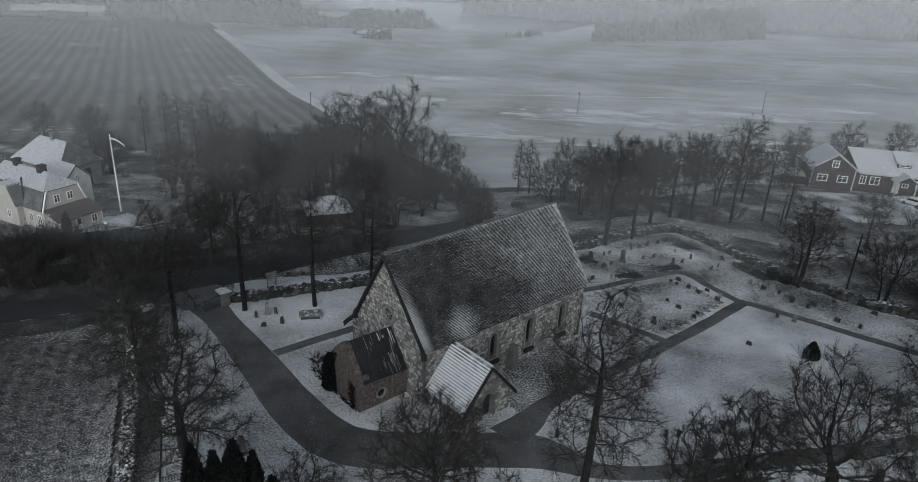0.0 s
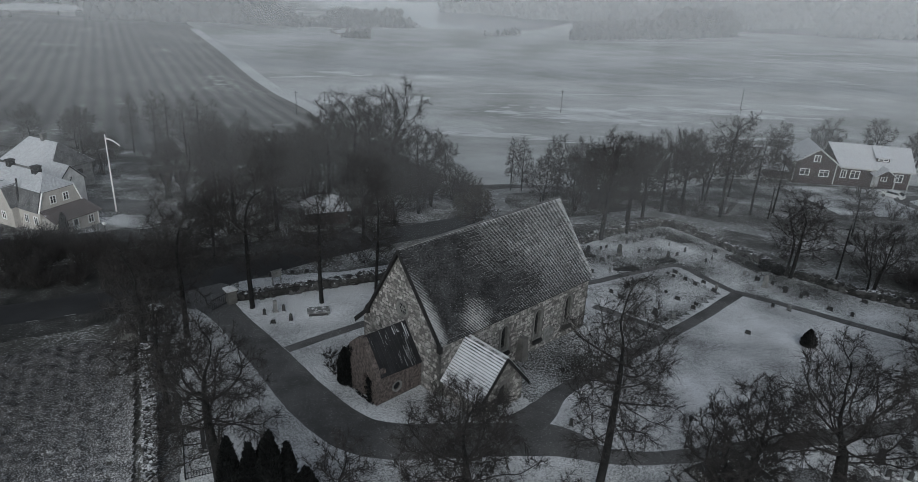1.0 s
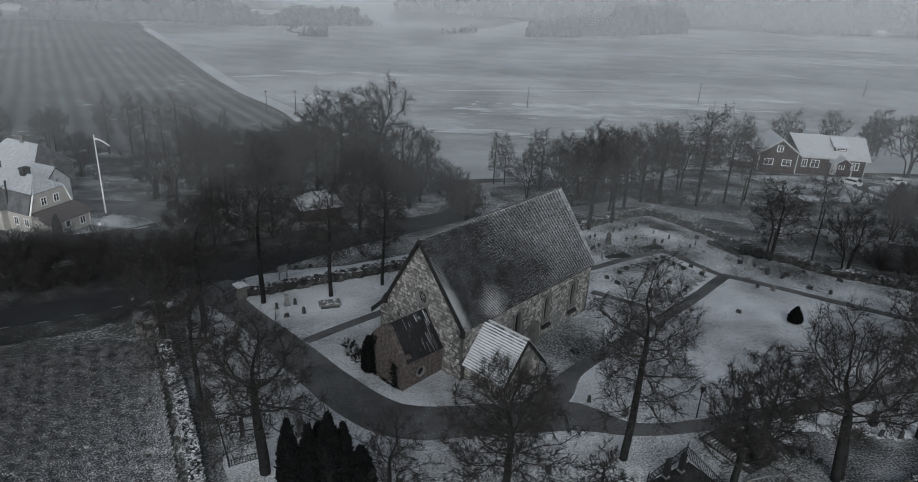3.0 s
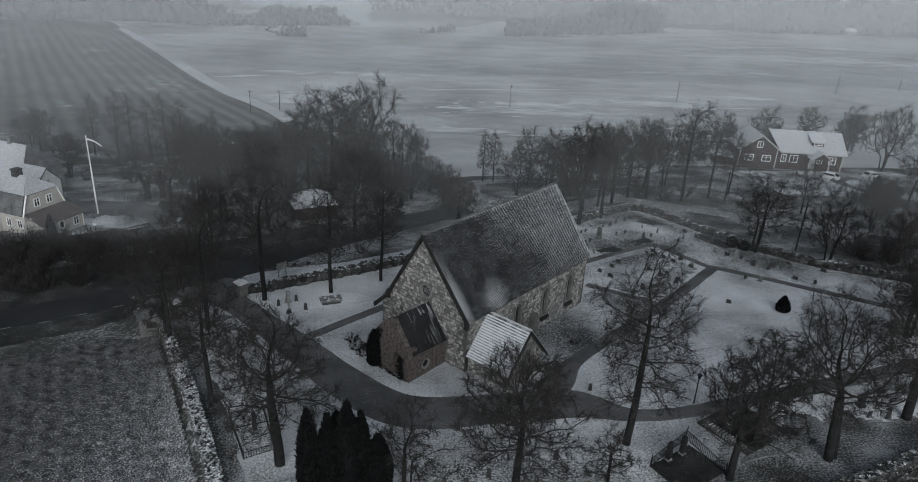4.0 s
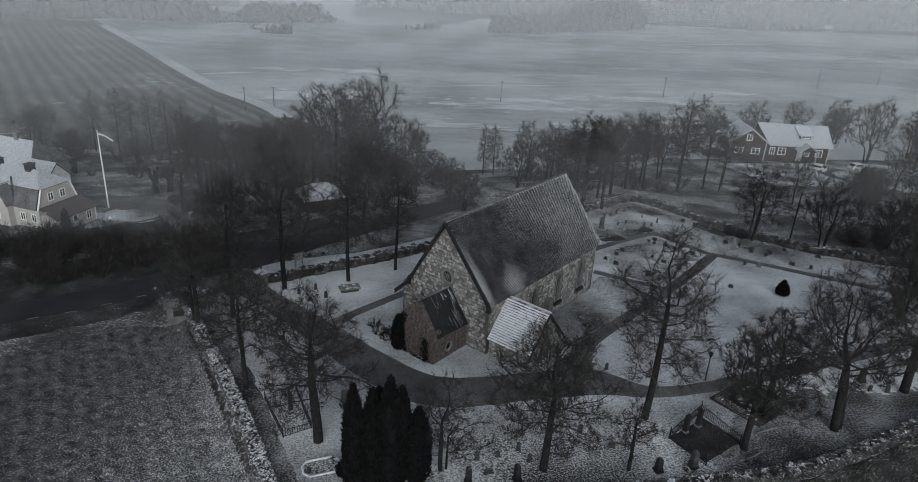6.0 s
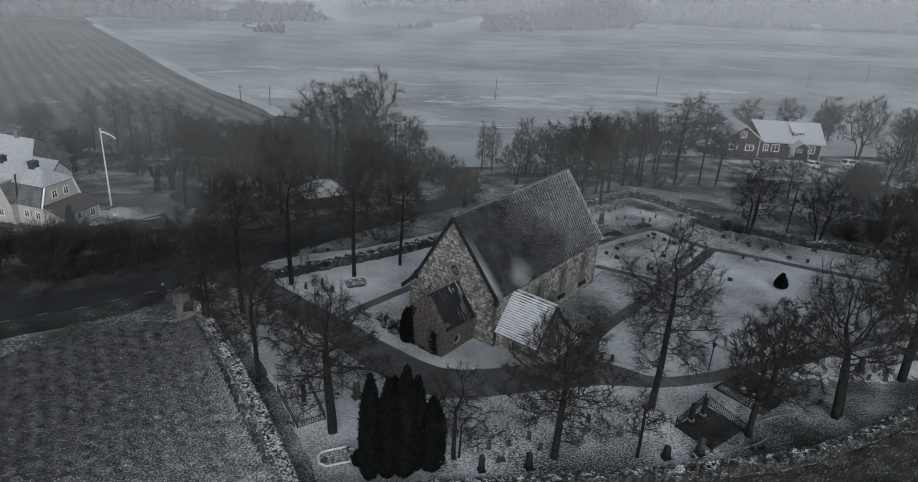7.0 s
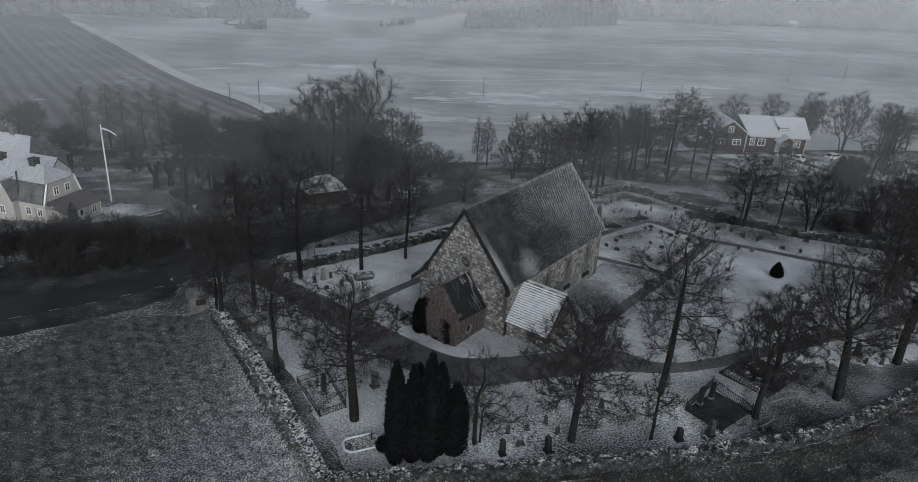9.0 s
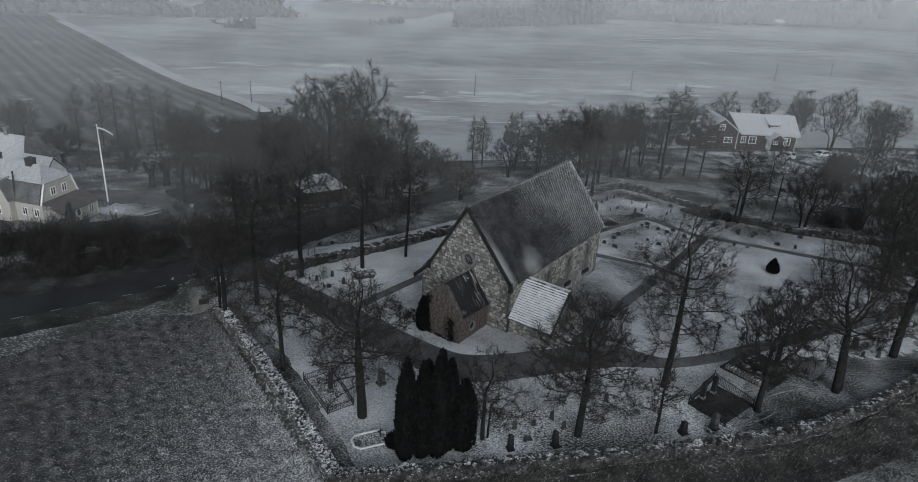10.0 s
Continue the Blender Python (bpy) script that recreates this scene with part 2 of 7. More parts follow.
def haze_material(amount, rise_m, tone):
    """Painted haze: pale see-through colour, scatters a little daylight, clearer towards the ground."""
    m = bpy.data.materials.new("painted_haze")
    m.use_nodes = True
    n, l = m.node_tree.nodes, m.node_tree.links
    n.remove(n["Principled BSDF"])
    co = n.new("ShaderNodeTexCoord")
    sep = n.new("ShaderNodeSeparateXYZ")
    l.new(co.outputs["Object"], sep.inputs[0])
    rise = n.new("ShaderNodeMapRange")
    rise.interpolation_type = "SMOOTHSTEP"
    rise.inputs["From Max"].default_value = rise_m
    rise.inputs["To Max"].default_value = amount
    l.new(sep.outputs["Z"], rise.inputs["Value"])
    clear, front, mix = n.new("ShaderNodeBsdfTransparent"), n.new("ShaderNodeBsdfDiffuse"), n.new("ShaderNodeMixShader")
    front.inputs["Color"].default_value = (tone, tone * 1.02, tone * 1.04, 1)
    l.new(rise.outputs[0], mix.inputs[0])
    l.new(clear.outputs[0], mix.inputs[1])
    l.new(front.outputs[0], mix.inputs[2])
    l.new(mix.outputs[0], n["Material Output"].inputs["Surface"])
    return m


# ---- building tools ----
def mesh_of(name, verts, faces, material, smooth=False):
    me = bpy.data.meshes.new(name)
    me.from_pydata(verts, [], faces)
    me.materials.append(material)
    if smooth:
        me.shade_smooth()
    me.update()
    return me


def child(name, me, parent, label="", m=None, kind=""):
    ob = new(name, me)
    ob.parent = parent
    if m is not None:
        ob.matrix_basis = m
    return tagged(ob, label, "", "", kind)


def thing(name, label, category, m=None, group="", kind="", me=None):
    ob = new(name, me)
    if m is not None:
        ob.matrix_basis = m
    return tagged(ob, label, category, group, kind)


class Solid:
    """Vertices and faces of one mesh, gathered piece by piece."""

    def __init__(self):
        self.v, self.f = [], []

    def box(self, x0, y0, z0, x1, y1, z1, m=None, cut=0.0):
        k = len(self.v)
        c = min(cut, (x1 - x0) * 0.3, (y1 - y0) * 0.3)
        pts = [(x0, y0, z0), (x1, y0, z0), (x1, y1, z0), (x0, y1, z0), (x0 + c, y0 + c, z1), (x1 - c, y0 + c, z1), (x1 - c, y1 - c, z1), (x0 + c, y1 - c, z1)]
        if m is not None:
            pts = [tuple(m @ Vector(p)) for p in pts]
        self.v += pts
        self.f += [tuple(k + i for i in q) for q in ((0, 3, 2, 1), (4, 5, 6, 7), (0, 1, 5, 4), (1, 2, 6, 5), (2, 3, 7, 6), (3, 0, 4, 7))]
        return self

    def rings(self, rings, close=True, cap=True):
        """Joins rings of equally many points."""
        k, n = len(self.v), len(rings[0])
        for r in rings:
            self.v += [tuple(p) for p in r]
        for i in range(len(rings) - 1):
            for j in range(n if close else n - 1):
                a, b = k + i * n + j, k + i * n + (j + 1) % n
                self.f.append((a, b, b + n, a + n))
        if cap:
            self.f.append(tuple(range(k + n - 1, k - 1, -1)))
            self.f.append(tuple(range(k + (len(rings) - 1) * n, k + len(rings) * n)))
        return self

    def tube(self, pts, radii, sides=6, cap=True):
        rings = []
        for i, p in enumerate(pts):
            p = Vector(p)
            way = Vector(pts[min(i + 1, len(pts) - 1)]) - Vector(pts[max(i - 1, 0)])
            way = way.normalized() if way.length > 1e-6 else Vector((0, 0, 1))
            a = way.cross(Vector((0.31, 0.95, 0.05)) if abs(way.z) > 0.8 else Vector((0, 0, 1))).normalized()
            b = way.cross(a)
            rings.append([p + (a * math.cos(q) + b * math.sin(q)) * radii[i] for q in (2 * math.pi * j / sides for j in range(sides))])
        return self.rings(rings, cap=cap)

    def prism(self, outline, y0, y1, m=None):
        """An upright outline of (x, z) carried from y0 to y1."""
        a = [Vector((x, y0, z)) for x, z in outline]
        b = [Vector((x, y1, z)) for x, z in outline]
        if m is not None:
            a, b = [m @ p for p in a], [m @ p for p in b]
        return self.rings([a, b])

    def slab(self, corners, thick):
        """A flat four-cornered plate with the given thickness below it."""
        p = [Vector(c) for c in corners]
        nrm = (p[1] - p[0]).cross(p[2] - p[0]).normalized()
        if nrm.z < 0:
            nrm = -nrm
        return self.rings([[q - nrm * thick for q in p], p])

    def mesh(self, name, material, smooth=False):
        return mesh_of(name, self.v, self.f, material, smooth)


def panel(outer, holes, depth, place, back_scale=1.0):
    """A wall of thickness depth with openings through it; place maps (u, v, w) to the wall's own space. Holes may narrow towards the back."""
    from mathutils.geometry import tessellate_polygon
    s = Solid()

    def shrink(h):
        cx, cy = sum(p[0] for p in h) / len(h), sum(p[1] for p in h) / len(h)
        return [(cx + (x - cx) * back_scale, cy + (y - cy) * back_scale) for x, y in h]
    fronts = [outer] + holes
    backs = [outer] + [shrink(h) for h in holes]
    offs = []
    for loops, w in ((fronts, 0.0), (backs, depth)):
        k = len(s.v)
        offs.append(k)
        flat = [p for loop in loops for p in loop]
        s.v += [tuple(place(u, v, w)) for u, v in flat]
        for tri in tessellate_polygon([[Vector((u, v, 0)) for u, v in loop] for loop in loops]):
            s.f.append(tuple(k + i for i in (tri if w == 0 else tri[::-1])))
    i0 = 0
    for loop in fronts:
        n = len(loop)
        for j in range(n):
            a, b = i0 + j, i0 + (j + 1) % n
            s.f.append((offs[0] + a, offs[0] + b, offs[1] + b, offs[1] + a))
        i0 += n
    return s


def arch(cx, bottom, top, width, pointed=0.0, n=5):
    """The outline of an arched opening."""
    r = width / 2
    spring = top - r * (1 + pointed)
    pts = [(cx - r, bottom), (cx + r, bottom)]
    for i in range(2 * n + 1):
        a = math.pi * i / (2 * n)
        pts.append((cx + r * math.cos(a), spring + r * (1 + pointed) * math.sin(a)))
    return pts


def disc(cx, cy, r, n=16):
    return [(cx + r * math.cos(2 * math.pi * i / n), cy + r * math.sin(2 * math.pi * i / n)) for i in range(n)]


def inside(p, poly):
    x, y = p
    hit = False
    for i in range(len(poly)):
        (x0, y0), (x1, y1) = poly[i - 1], poly[i]
        if (y0 > y) != (y1 > y) and x < (x1 - x0) * (y - y0) / (y1 - y0) + x0:
            hit = not hit
    return hit


def rock(rnd, sides=7, bulge=0.35, square=0.75):
    """A rounded stone of unit size that shows its face along +z."""
    off = rnd.uniform(0, 0.8)
    ring = []
    for i in range(sides):
        a = 2 * math.pi * (i + off + rnd.uniform(-0.15, 0.15)) / sides
        q = 0.5 * rnd.uniform(0.92, 1.06) / max(abs(math.cos(a)), abs(math.sin(a))) ** square
        ring.append((q * math.cos(a), q * math.sin(a)))
    s = Solid()
    s.rings([[(x, y, -0.3) for x, y in ring], [(x, y, 0.15) for x, y in ring], [(x * 0.8, y * 0.8, bulge + rnd.uniform(-0.06, 0.06)) for x, y in ring]])
    return s


def ribbon(name, rows, material, lift, label, category, steps=10, cross=4, ragged=0.0):
    """A strip along rows of (x, y, width) that lies on the ground."""
    pts = []
    for i in range(len(rows) - 1):
        a, b, c, d = (Vector(rows[max(0, min(len(rows) - 1, i + k))]) for k in (-1, 0, 1, 2))
        for j in range(steps):
            t = j / steps
            pts.append(0.5 * (2 * b + (c - a) * t + (2 * a - 5 * b + 4 * c - d) * t * t + (3 * b - a - 3 * c + d) * t ** 3))
    pts.append(Vector(rows[-1]))
    v, f = [], []
    for i, p in enumerate(pts):
        way = pts[min(i + 1, len(pts) - 1)] - pts[max(i - 1, 0)]
        side = Vector((-way.y, way.x, 0)).normalized()
        for j in range(cross + 1):
            k = j / cross - 0.5
            e = ragged * noise.noise((p.x * 0.9, p.y * 0.9, k)) if abs(k) == 0.5 else 0.0
            q = p + side * (p.z + e) * k
            drop = 0.0 if abs(k) < 0.5 else 0.05
            v.append((q.x, q.y, ground_z(q.x, q.y) + lift - drop))
    for i in range(len(pts) - 1):
        for j in range(cross):
            a = i * (cross + 1) + j
            f.append((a, a + 1, a + cross + 2, a + cross + 1))
    return thing(name, label, category, kind="structure", me=mesh_of(name, v, f, material))


def sheet(name, xs, ys, material, lift, label, category, keep=None, relief=None, shear=None):
    """A piece of ground over a grid."""
    v, f, at = [], [], {}
    for i, y in enumerate(ys):
        for j, x in enumerate(xs):
            at[i, j] = len(v)
            x = x + (shear(y) if shear else 0.0)
            v.append((x, y, ground_z(x, y) + lift + (relief(x, y) if relief else 0.0)))
    for i in range(len(ys) - 1):
        for j in range(len(xs) - 1):
            if keep is None or keep((xs[j] + xs[j + 1]) / 2, (ys[i] + ys[i + 1]) / 2):
                f.append((at[i, j], at[i, j + 1], at[i + 1, j + 1], at[i + 1, j]))
    used = sorted({q for g in f for q in g})
    renum = {q: i for i, q in enumerate(used)}
    return thing(name, label, category, kind="structure", me=mesh_of(name, [v[q] for q in used], [tuple(renum[q] for q in g) for g in f], material, True))


def on_ground(x, y, turn=0.0, sink=0.0, size=1.0):
    return pose(x, y, ground_z(x, y) - sink, 0, 0, turn) @ Matrix.Scale(size, 4)


# ---- ground, roads and fields ----
def spaced(stops):
    out = [stops[0][0]]
    for (a, s), (b, _) in zip(stops, stops[1:]):
        n = max(1, round((b - a) / s))
        out += [a + (b - a) * (i + 1) / n for i in range(n)]
    return out


sheet("ground", spaced([(-3000, 300), (-600, 40), (-200, 8), (-70, 1.2), (70, 8), (300, 40), (700, 300), (3000, 1)]),
      spaced([(-400, 60), (-40, 4), (10, 1.2), (115, 3), (220, 12), (560, 60), (1100, 300), (3500, 1)]), ROUGH, 0.0,
      "rough dark winter grass with traces of snow", "ground")
YARD = [(-17.0, 25.6), (4, 25.2), (12.7, 25.4), (18.2, 26.4), (23.6, 28.0), (29.8, 30.3), (38, 34), (52, 42), (54, 55), (45.6, 59.6), (41, 62.3), (36, 67.5), (33.6, 73), (30.4, 80.3), (27.9, 83.6), (22.6, 81.6), (15, 75.4), (4, 69), (-5.8, 63.4), (-9.5, 61.3), (-13.4, 59.6), (-21.5, 56.6), (-24.5, 54), (-26.4, 50), (-24.2, 43.8), (-22.1, 37.9)]
sheet("lawn", spaced([(-28, 0.8), (56, 1)]), spaced([(25, 0.8), (86, 1)]), GRASS, 0.03, "churchyard lawn thinly dusted with snow", "lawn", keep=lambda x, y: inside((x, y), YARD))
sheet("grave_lawn", spaced([(8, 0.4), (55, 1)]), spaced([(45, 0.4), (85, 1)]), DAMP, 0.042, "damp grave lawn with little snow along the wall", "lawn",
      keep=lambda x, y: inside((x, y), YARD) and y > np.interp(x, (8, 9.5, 24.3, 28.5, 50, 55), (61, 61.5, 68.7, 61.6, 46, 43)) + 0.5 * noise.noise((x, y, 1)))
sheet("grave_lawn", spaced([(9, 0.4), (27, 1)]), spaced([(53, 0.4), (69, 1)]), DAMP, 0.046, "trodden grave lawn between gravel paths", "lawn",
      keep=lambda x, y: inside((x, y), [(18.8, 53.6), (26.6, 61.4), (24, 66.8), (11, 60.6), (13, 58.2)]))
sheet("church_lawn", spaced([(4, 0.35), (20, 1)]), spaced([(38, 0.35), (56, 1)]), DAMP, 0.044, "damp lawn with little snow under the church windows", "lawn",
      keep=lambda x, y: inside((x, y), [(5.0, 40.8), (7.2, 43.3), (18.4, 52.6), (13.5, 56.5), (2.0, 46.2)]))
ribbon("verge_strip", [(-21.5, 59.2, 2.4), (-17, 60.6, 3.4), (-12, 62.3, 2.6), (-7, 65.2, 1.8), (0, 69.6, 1.6), (8, 74.5, 1.6)], GRASS, 0.05, "snow-dusted strip between wall and road", "lawn", 10, 4, 0.5)
ribbon("south_verge", [(-22, 17.4, 15), (-8, 17.2, 15), (4, 17.1, 15), (13, 17.4, 15), (19, 18.3, 15), (26, 20.4, 15), (34, 23.3, 15), (46, 28.0, 15)], TUFT, 0.06, "dark rough grass outside the south wall", "verge", 14, 16, 0.3)
ribbon("south_lane", [(4, 17.9, 4.4), (12.8, 19.4, 4.4), (23.8, 21.8, 4.4), (36, 26, 4.4)], UNDER, 0.075, "trodden pale grass lane below the south verge", "lane", 12, 8, 0.5)
# dark strip painted where the west wall shades the lawn
ribbon("wall_margin", [(-16.4, 26.4, 1.7), (-18.7, 33.2, 1.9), (-21.2, 39.8, 2.1), (-23.4, 44.5, 2.2), (-25.4, 49.4, 2.0)], UNDER, 0.052, "grass strip darkened as painted shade beside the wall", "verge", 14, 6, 1.4)
sheet("lawn", spaced([(-46, 0.35), (-30, 1)]), spaced([(72, 0.35), (82, 1)]), DAMP, 0.03, "frosted garden lawn by the cream house", "lawn", keep=lambda x, y: (x + 37.5) ** 2 / 34 + (y - 77.0) ** 2 / 8 < 1 + 0.9 * noise.noise((x * 0.5, y * 0.5, 3)))
sheet("lawn", spaced([(56, 2), (110, 1)]), spaced([(84, 2), (112, 1)]), DAMP, 0.04, "frosted garden round the red house", "lawn", keep=lambda x, y: y > 92 - 0.18 * (x - 60))
sheet("rough_grass", spaced([(11, 0.3), (50, 1)]), spaced([(25, 0.3), (42, 1)]), UNDER, 0.045, "darker grass with little snow under the old trees", "grass",
      keep=lambda x, y: inside((x, y), YARD) and y < 33.5 + 0.13 * (x - 16) + 2.5 * noise.noise((x * 0.3, y * 0.3, 9)) + 1.2 * noise.noise((x * 1.7, y * 1.7, 2)) - 3.5 * step(17, 11, x))
sheet("south_lawn", spaced([(-9, 0.35), (15, 1)]), spaced([(25, 0.35), (36, 1)]), DAMP, 0.041, "damp lawn with little snow round the old graves", "lawn",
      keep=lambda x, y: inside((x, y), YARD) and y < 31.5 + 2.2 * noise.noise((x * 0.3, y * 0.3, 5)) + 1.4 * noise.noise((x * 1.7, y * 1.7, 4)) - 4 * step(-5, -9, x) - 2.5 * step(10, 15, x))
# meadow beyond the trees
track_x = lambda y: -34 - (y - 175) * 0.472
sheet("meadow", spaced([(0, 6), (300, 20), (760, 1)]), spaced([(94, 3), (260, 12), (560, 1)]), MEADOW, 0.3, "pale winter meadow with drifts of thin snow", "meadow", shear=track_x, relief=lambda x, y: -0.6 * step(106, 98, y - 14 * step(30, 48, x) + 5 * noise.noise((x * 0.12, y * 0.2, 4))))
sheet("stubble", spaced([(-400, 12), (-110, 3), (0, 1)]), spaced([(118, 2.5), (200, 6), (425, 1)]), STUBBLE, 0.38, "striped stubble field with sown rows", "field", shear=track_x)
ribbon("farm_track", [(-27, 152, 3.6), (-35, 174, 4.2), (-61, 227, 4.5), (-93, 299, 4.5), (-136, 389, 4.5), (-139.5, 396, 4.5)], TRACK, 1.3, "pale straight farm track dusted with snow", "track", 12, 2)
for rows in ([(-113, 353, 1), (-104, 345, 5), (-94, 337, 1)], [(-62, 240, 1), (-54, 245, 4), (-44, 250, 1)], [(85, 429, 1), (130, 452, 5), (183, 476, 2)], [(166, 408, 1), (190, 409, 4), (216, 409, 1)], [(172, 410, 1), (230, 430, 6), (282, 446, 3), (330, 420, 1)]):
    ribbon("snow_drift", rows, DRIFT, 0.55, "thin drift of snow on the meadow", "snow", 12, 6, 1.8)


def snow_patch(cx, cy, rx, ry, bare, seed, cell):
    """Patchy thin snow that fills a flat oval of the meadow."""
    n, m = round(2 * rx / cell), round(2 * ry / (cell * 0.8))
    sheet("snow_drift", [cx - rx + cell * i for i in range(n + 1)], [cy - ry + cell * 0.8 * i for i in range(m + 1)], DRIFT, 0.42, "patch of thin snow lying on the meadow", "snow",
          keep=lambda x, y: 1 - ((x - cx) / rx) ** 2 - ((y - cy) / ry) ** 2 + 1.3 * noise.noise((x * 0.06, y * 0.15, seed)) + 0.9 * noise.noise((x * 0.22, y * 0.5, seed)) > bare and x > track_x(y) + 4)


for patch in ((-29, 203, 23, 12, 0.12, 1, 1.0), (38, 191, 34, 17, 0.55, 2, 0.9), (84, 209, 38, 10, 0.6, 3, 0.9), (16, 150, 30, 12, 1.0, 4, 0.7), (62, 158, 32, 12, 1.0, 5, 0.7), (245, 376, 95, 24, 0.5, 6, 2.4), (150, 300, 60, 14, 0.8, 7, 1.8), (-20, 262, 34, 7, 0.7, 8, 1.4), (120, 226, 40, 7, 0.85, 9, 1.2)):
    snow_patch(*patch)
ribbon("field_path", [(0, 224, 1.2), (50, 235, 1.4), (108, 248, 1.2)], DRIFT, 0.46, "thin pale path across the meadow", "path", 12, 2, 0.4)
ribbon("ditch", [(241, 452, 3), (294, 437, 3), (330, 425, 3), (363, 400, 3), (400, 372, 3)], VERGE, 0.6, "dark ditch across the far meadow", "ditch", 10, 2, 0.5)
ribbon("road", [(-120, 28, 5.0), (-60, 45.5, 5.0), (-44, 51, 5.0), (-35.6, 54.6, 5.0), (-25.3, 60.4, 5.0), (-14, 70.5, 5.0), (-4, 78, 4.8), (3.5, 83.5, 4.2)], ASPHALT, 0.06, "dark wet asphalt country road", "road", 12, 6)
ribbon("lane", [(3.8, 83, 4.4), (5.4, 88, 4.2), (5.2, 93, 3.8), (8, 99, 3), (18, 101, 3)], LANE, 0.07, "pale lane branching off the road", "lane", 8, 4)
ribbon("east_lane", [(4, 84, 3), (15, 84, 3), (26, 88.5, 3), (33, 86, 3), (43.5, 79.5, 3), (55.5, 74.6, 3), (72, 68, 3)], LANE, 0.06, "narrow pale gravel lane outside the churchyard wall", "lane", 8, 4)
ribbon("drive", [(-25.5, 58.6, 6.5), (-21.3, 53.6, 3.4), (-15.6, 46.3, 3.7), (-10.6, 39.8, 4.2), (-6.2, 36.6, 4.4), (0.5, 36.8, 4.0), (5.6, 37.0, 4.0), (9.4, 35.5, 1.9), (13.2, 35.5, 1.5), (20.6, 37.0, 1.7), (30, 39.2, 1.7), (40, 41.6, 1.7)], GRAVEL, 0.05, "dark wet gravel churchyard drive", "path", 12, 8, 0.25)
ribbon("south_path", [(3.9, 38.2, 3.4), (5.4, 40.0, 2.6), (7.7, 43.0, 1.6), (14, 48.3, 1.4), (22, 55.3, 1.4), (28.6, 61.6, 1.4)], GRAVEL, 0.062, "dark gravel path along the church lawn", "path", 10, 6, 0.15)
ribbon("east_path", [(28.6, 61.4, 1.3), (26.6, 65, 1.3), (24.3, 68.7, 1.3), (19, 66.2, 1.3), (13.6, 63.0, 1.3), (9.5, 61.5, 1.2)], GRAVEL, 0.056, "dark gravel path round the grave lawn", "path", 8, 4, 0.12)
ribbon("outer_path", [(28.4, 62, 1.3), (34.5, 57.6, 1.3), (40.8, 52.8, 1.3), (50, 46, 1.3)], GRAVEL, 0.068, "dark straight gravel churchyard path", "path", 8, 4, 0.12)
ribbon("cross_path", [(18.6, 52.6, 1.1), (16, 54.8, 1.1), (12.8, 57.4, 1.1)], GRAVEL, 0.068, "short gravel path to the church end", "path", 8, 4, 0.1)
ribbon("side_path", [(-14.4, 47.4, 1.3), (-11.8, 49.6, 1.25), (-9.6, 51.5, 1.2), (-6, 54.5, 1.2)], GRAVEL, 0.062, "gravel path round the church corner", "path", 8, 4, 0.1)
ribbon("grove_floor", [(-30, 84, 9), (-24, 90, 12), (-14, 93, 13), (-5, 92, 11), (0, 90, 7)], UNDER, 0.045, "darker ground under the grove", "ground", 12, 10, 1.5)
ribbon("garden_verge", [(-54, 64, 7), (-44, 68, 7), (-37, 71.5, 8), (-33, 77, 7), (-34, 86, 6)], VERGE, 0.033, "dark damp garden ground by the cream house", "garden", 10, 6, 0.8)
ribbon("house_drive", [(-30, 63, 3), (-31.5, 72, 4), (-36, 80, 5), (-41, 83, 5), (-50, 84, 3)], GRAVEL, 0.05, "dark gravel drive to the cream house", "drive", 8, 4, 0.3)
ribbon("farm_yard", [(74, 84, 2.6), (72, 98, 2.8), (73, 104, 4), (78, 106.5, 4)], GRAVEL, 0.05, "gravel yard before the red house", "yard", 8, 4, 0.3)


ribbon("north_verge", [(-70, 47.6, 9.4), (-46, 55.6, 9.4), (-37, 59.4, 9.4), (-28, 64.3, 8.6), (-20, 69.6, 7), (-12, 76, 5.6)], VERGE, 0.04, "dark rough grass along the road", "verge", 10, 6, 0.6)
ribbon("field_verge", [(-70, 40.9, 4.0), (-46, 47.0, 4.0), (-36, 50.9, 3.6), (-29.5, 53.8, 2.4)], VERGE, 0.05, "dry dark grass between road and field", "verge", 10, 4, 0.6)


def furrows(x, y):
    """Clods and plough lines."""
    k = (x * 0.93 + y * 0.37) * 5.2 + 1.2 * noise.noise((x * 0.15, y * 0.15, 3))
    p = ((x * 0.8 + y * 0.6), (y * 0.8 - x * 0.6), 0.7 * math.sin(x * 1.3) + 0.6 * math.cos(y * 1.1))
    clod = noise.noise((p[0] * 1.3, p[1] * 1.7, p[2])) + 0.8 * noise.noise((p[0] * 3.1 + 7, p[1] * 2.3, p[2] + 3)) + 0.5 * noise.noise((p[0] * 5.3, p[1] * 6.1 + 2, p[2]))
    return 0.05 * math.sin(k) + 0.15 * clod


sheet("ploughed_field", spaced([(-58, 0.4), (-40, 0.21), (-16, 1)]), spaced([(14, 0.21), (51, 1)]), PLOUGH, 0.16, "dark ploughed field speckled with snow", "field",
      keep=lambda x, y: outside(x, y) > 0.9 and x < -15 and y < 49.5 + 0.52 * min(0.0, x + 31) - 1.2, relief=furrows)

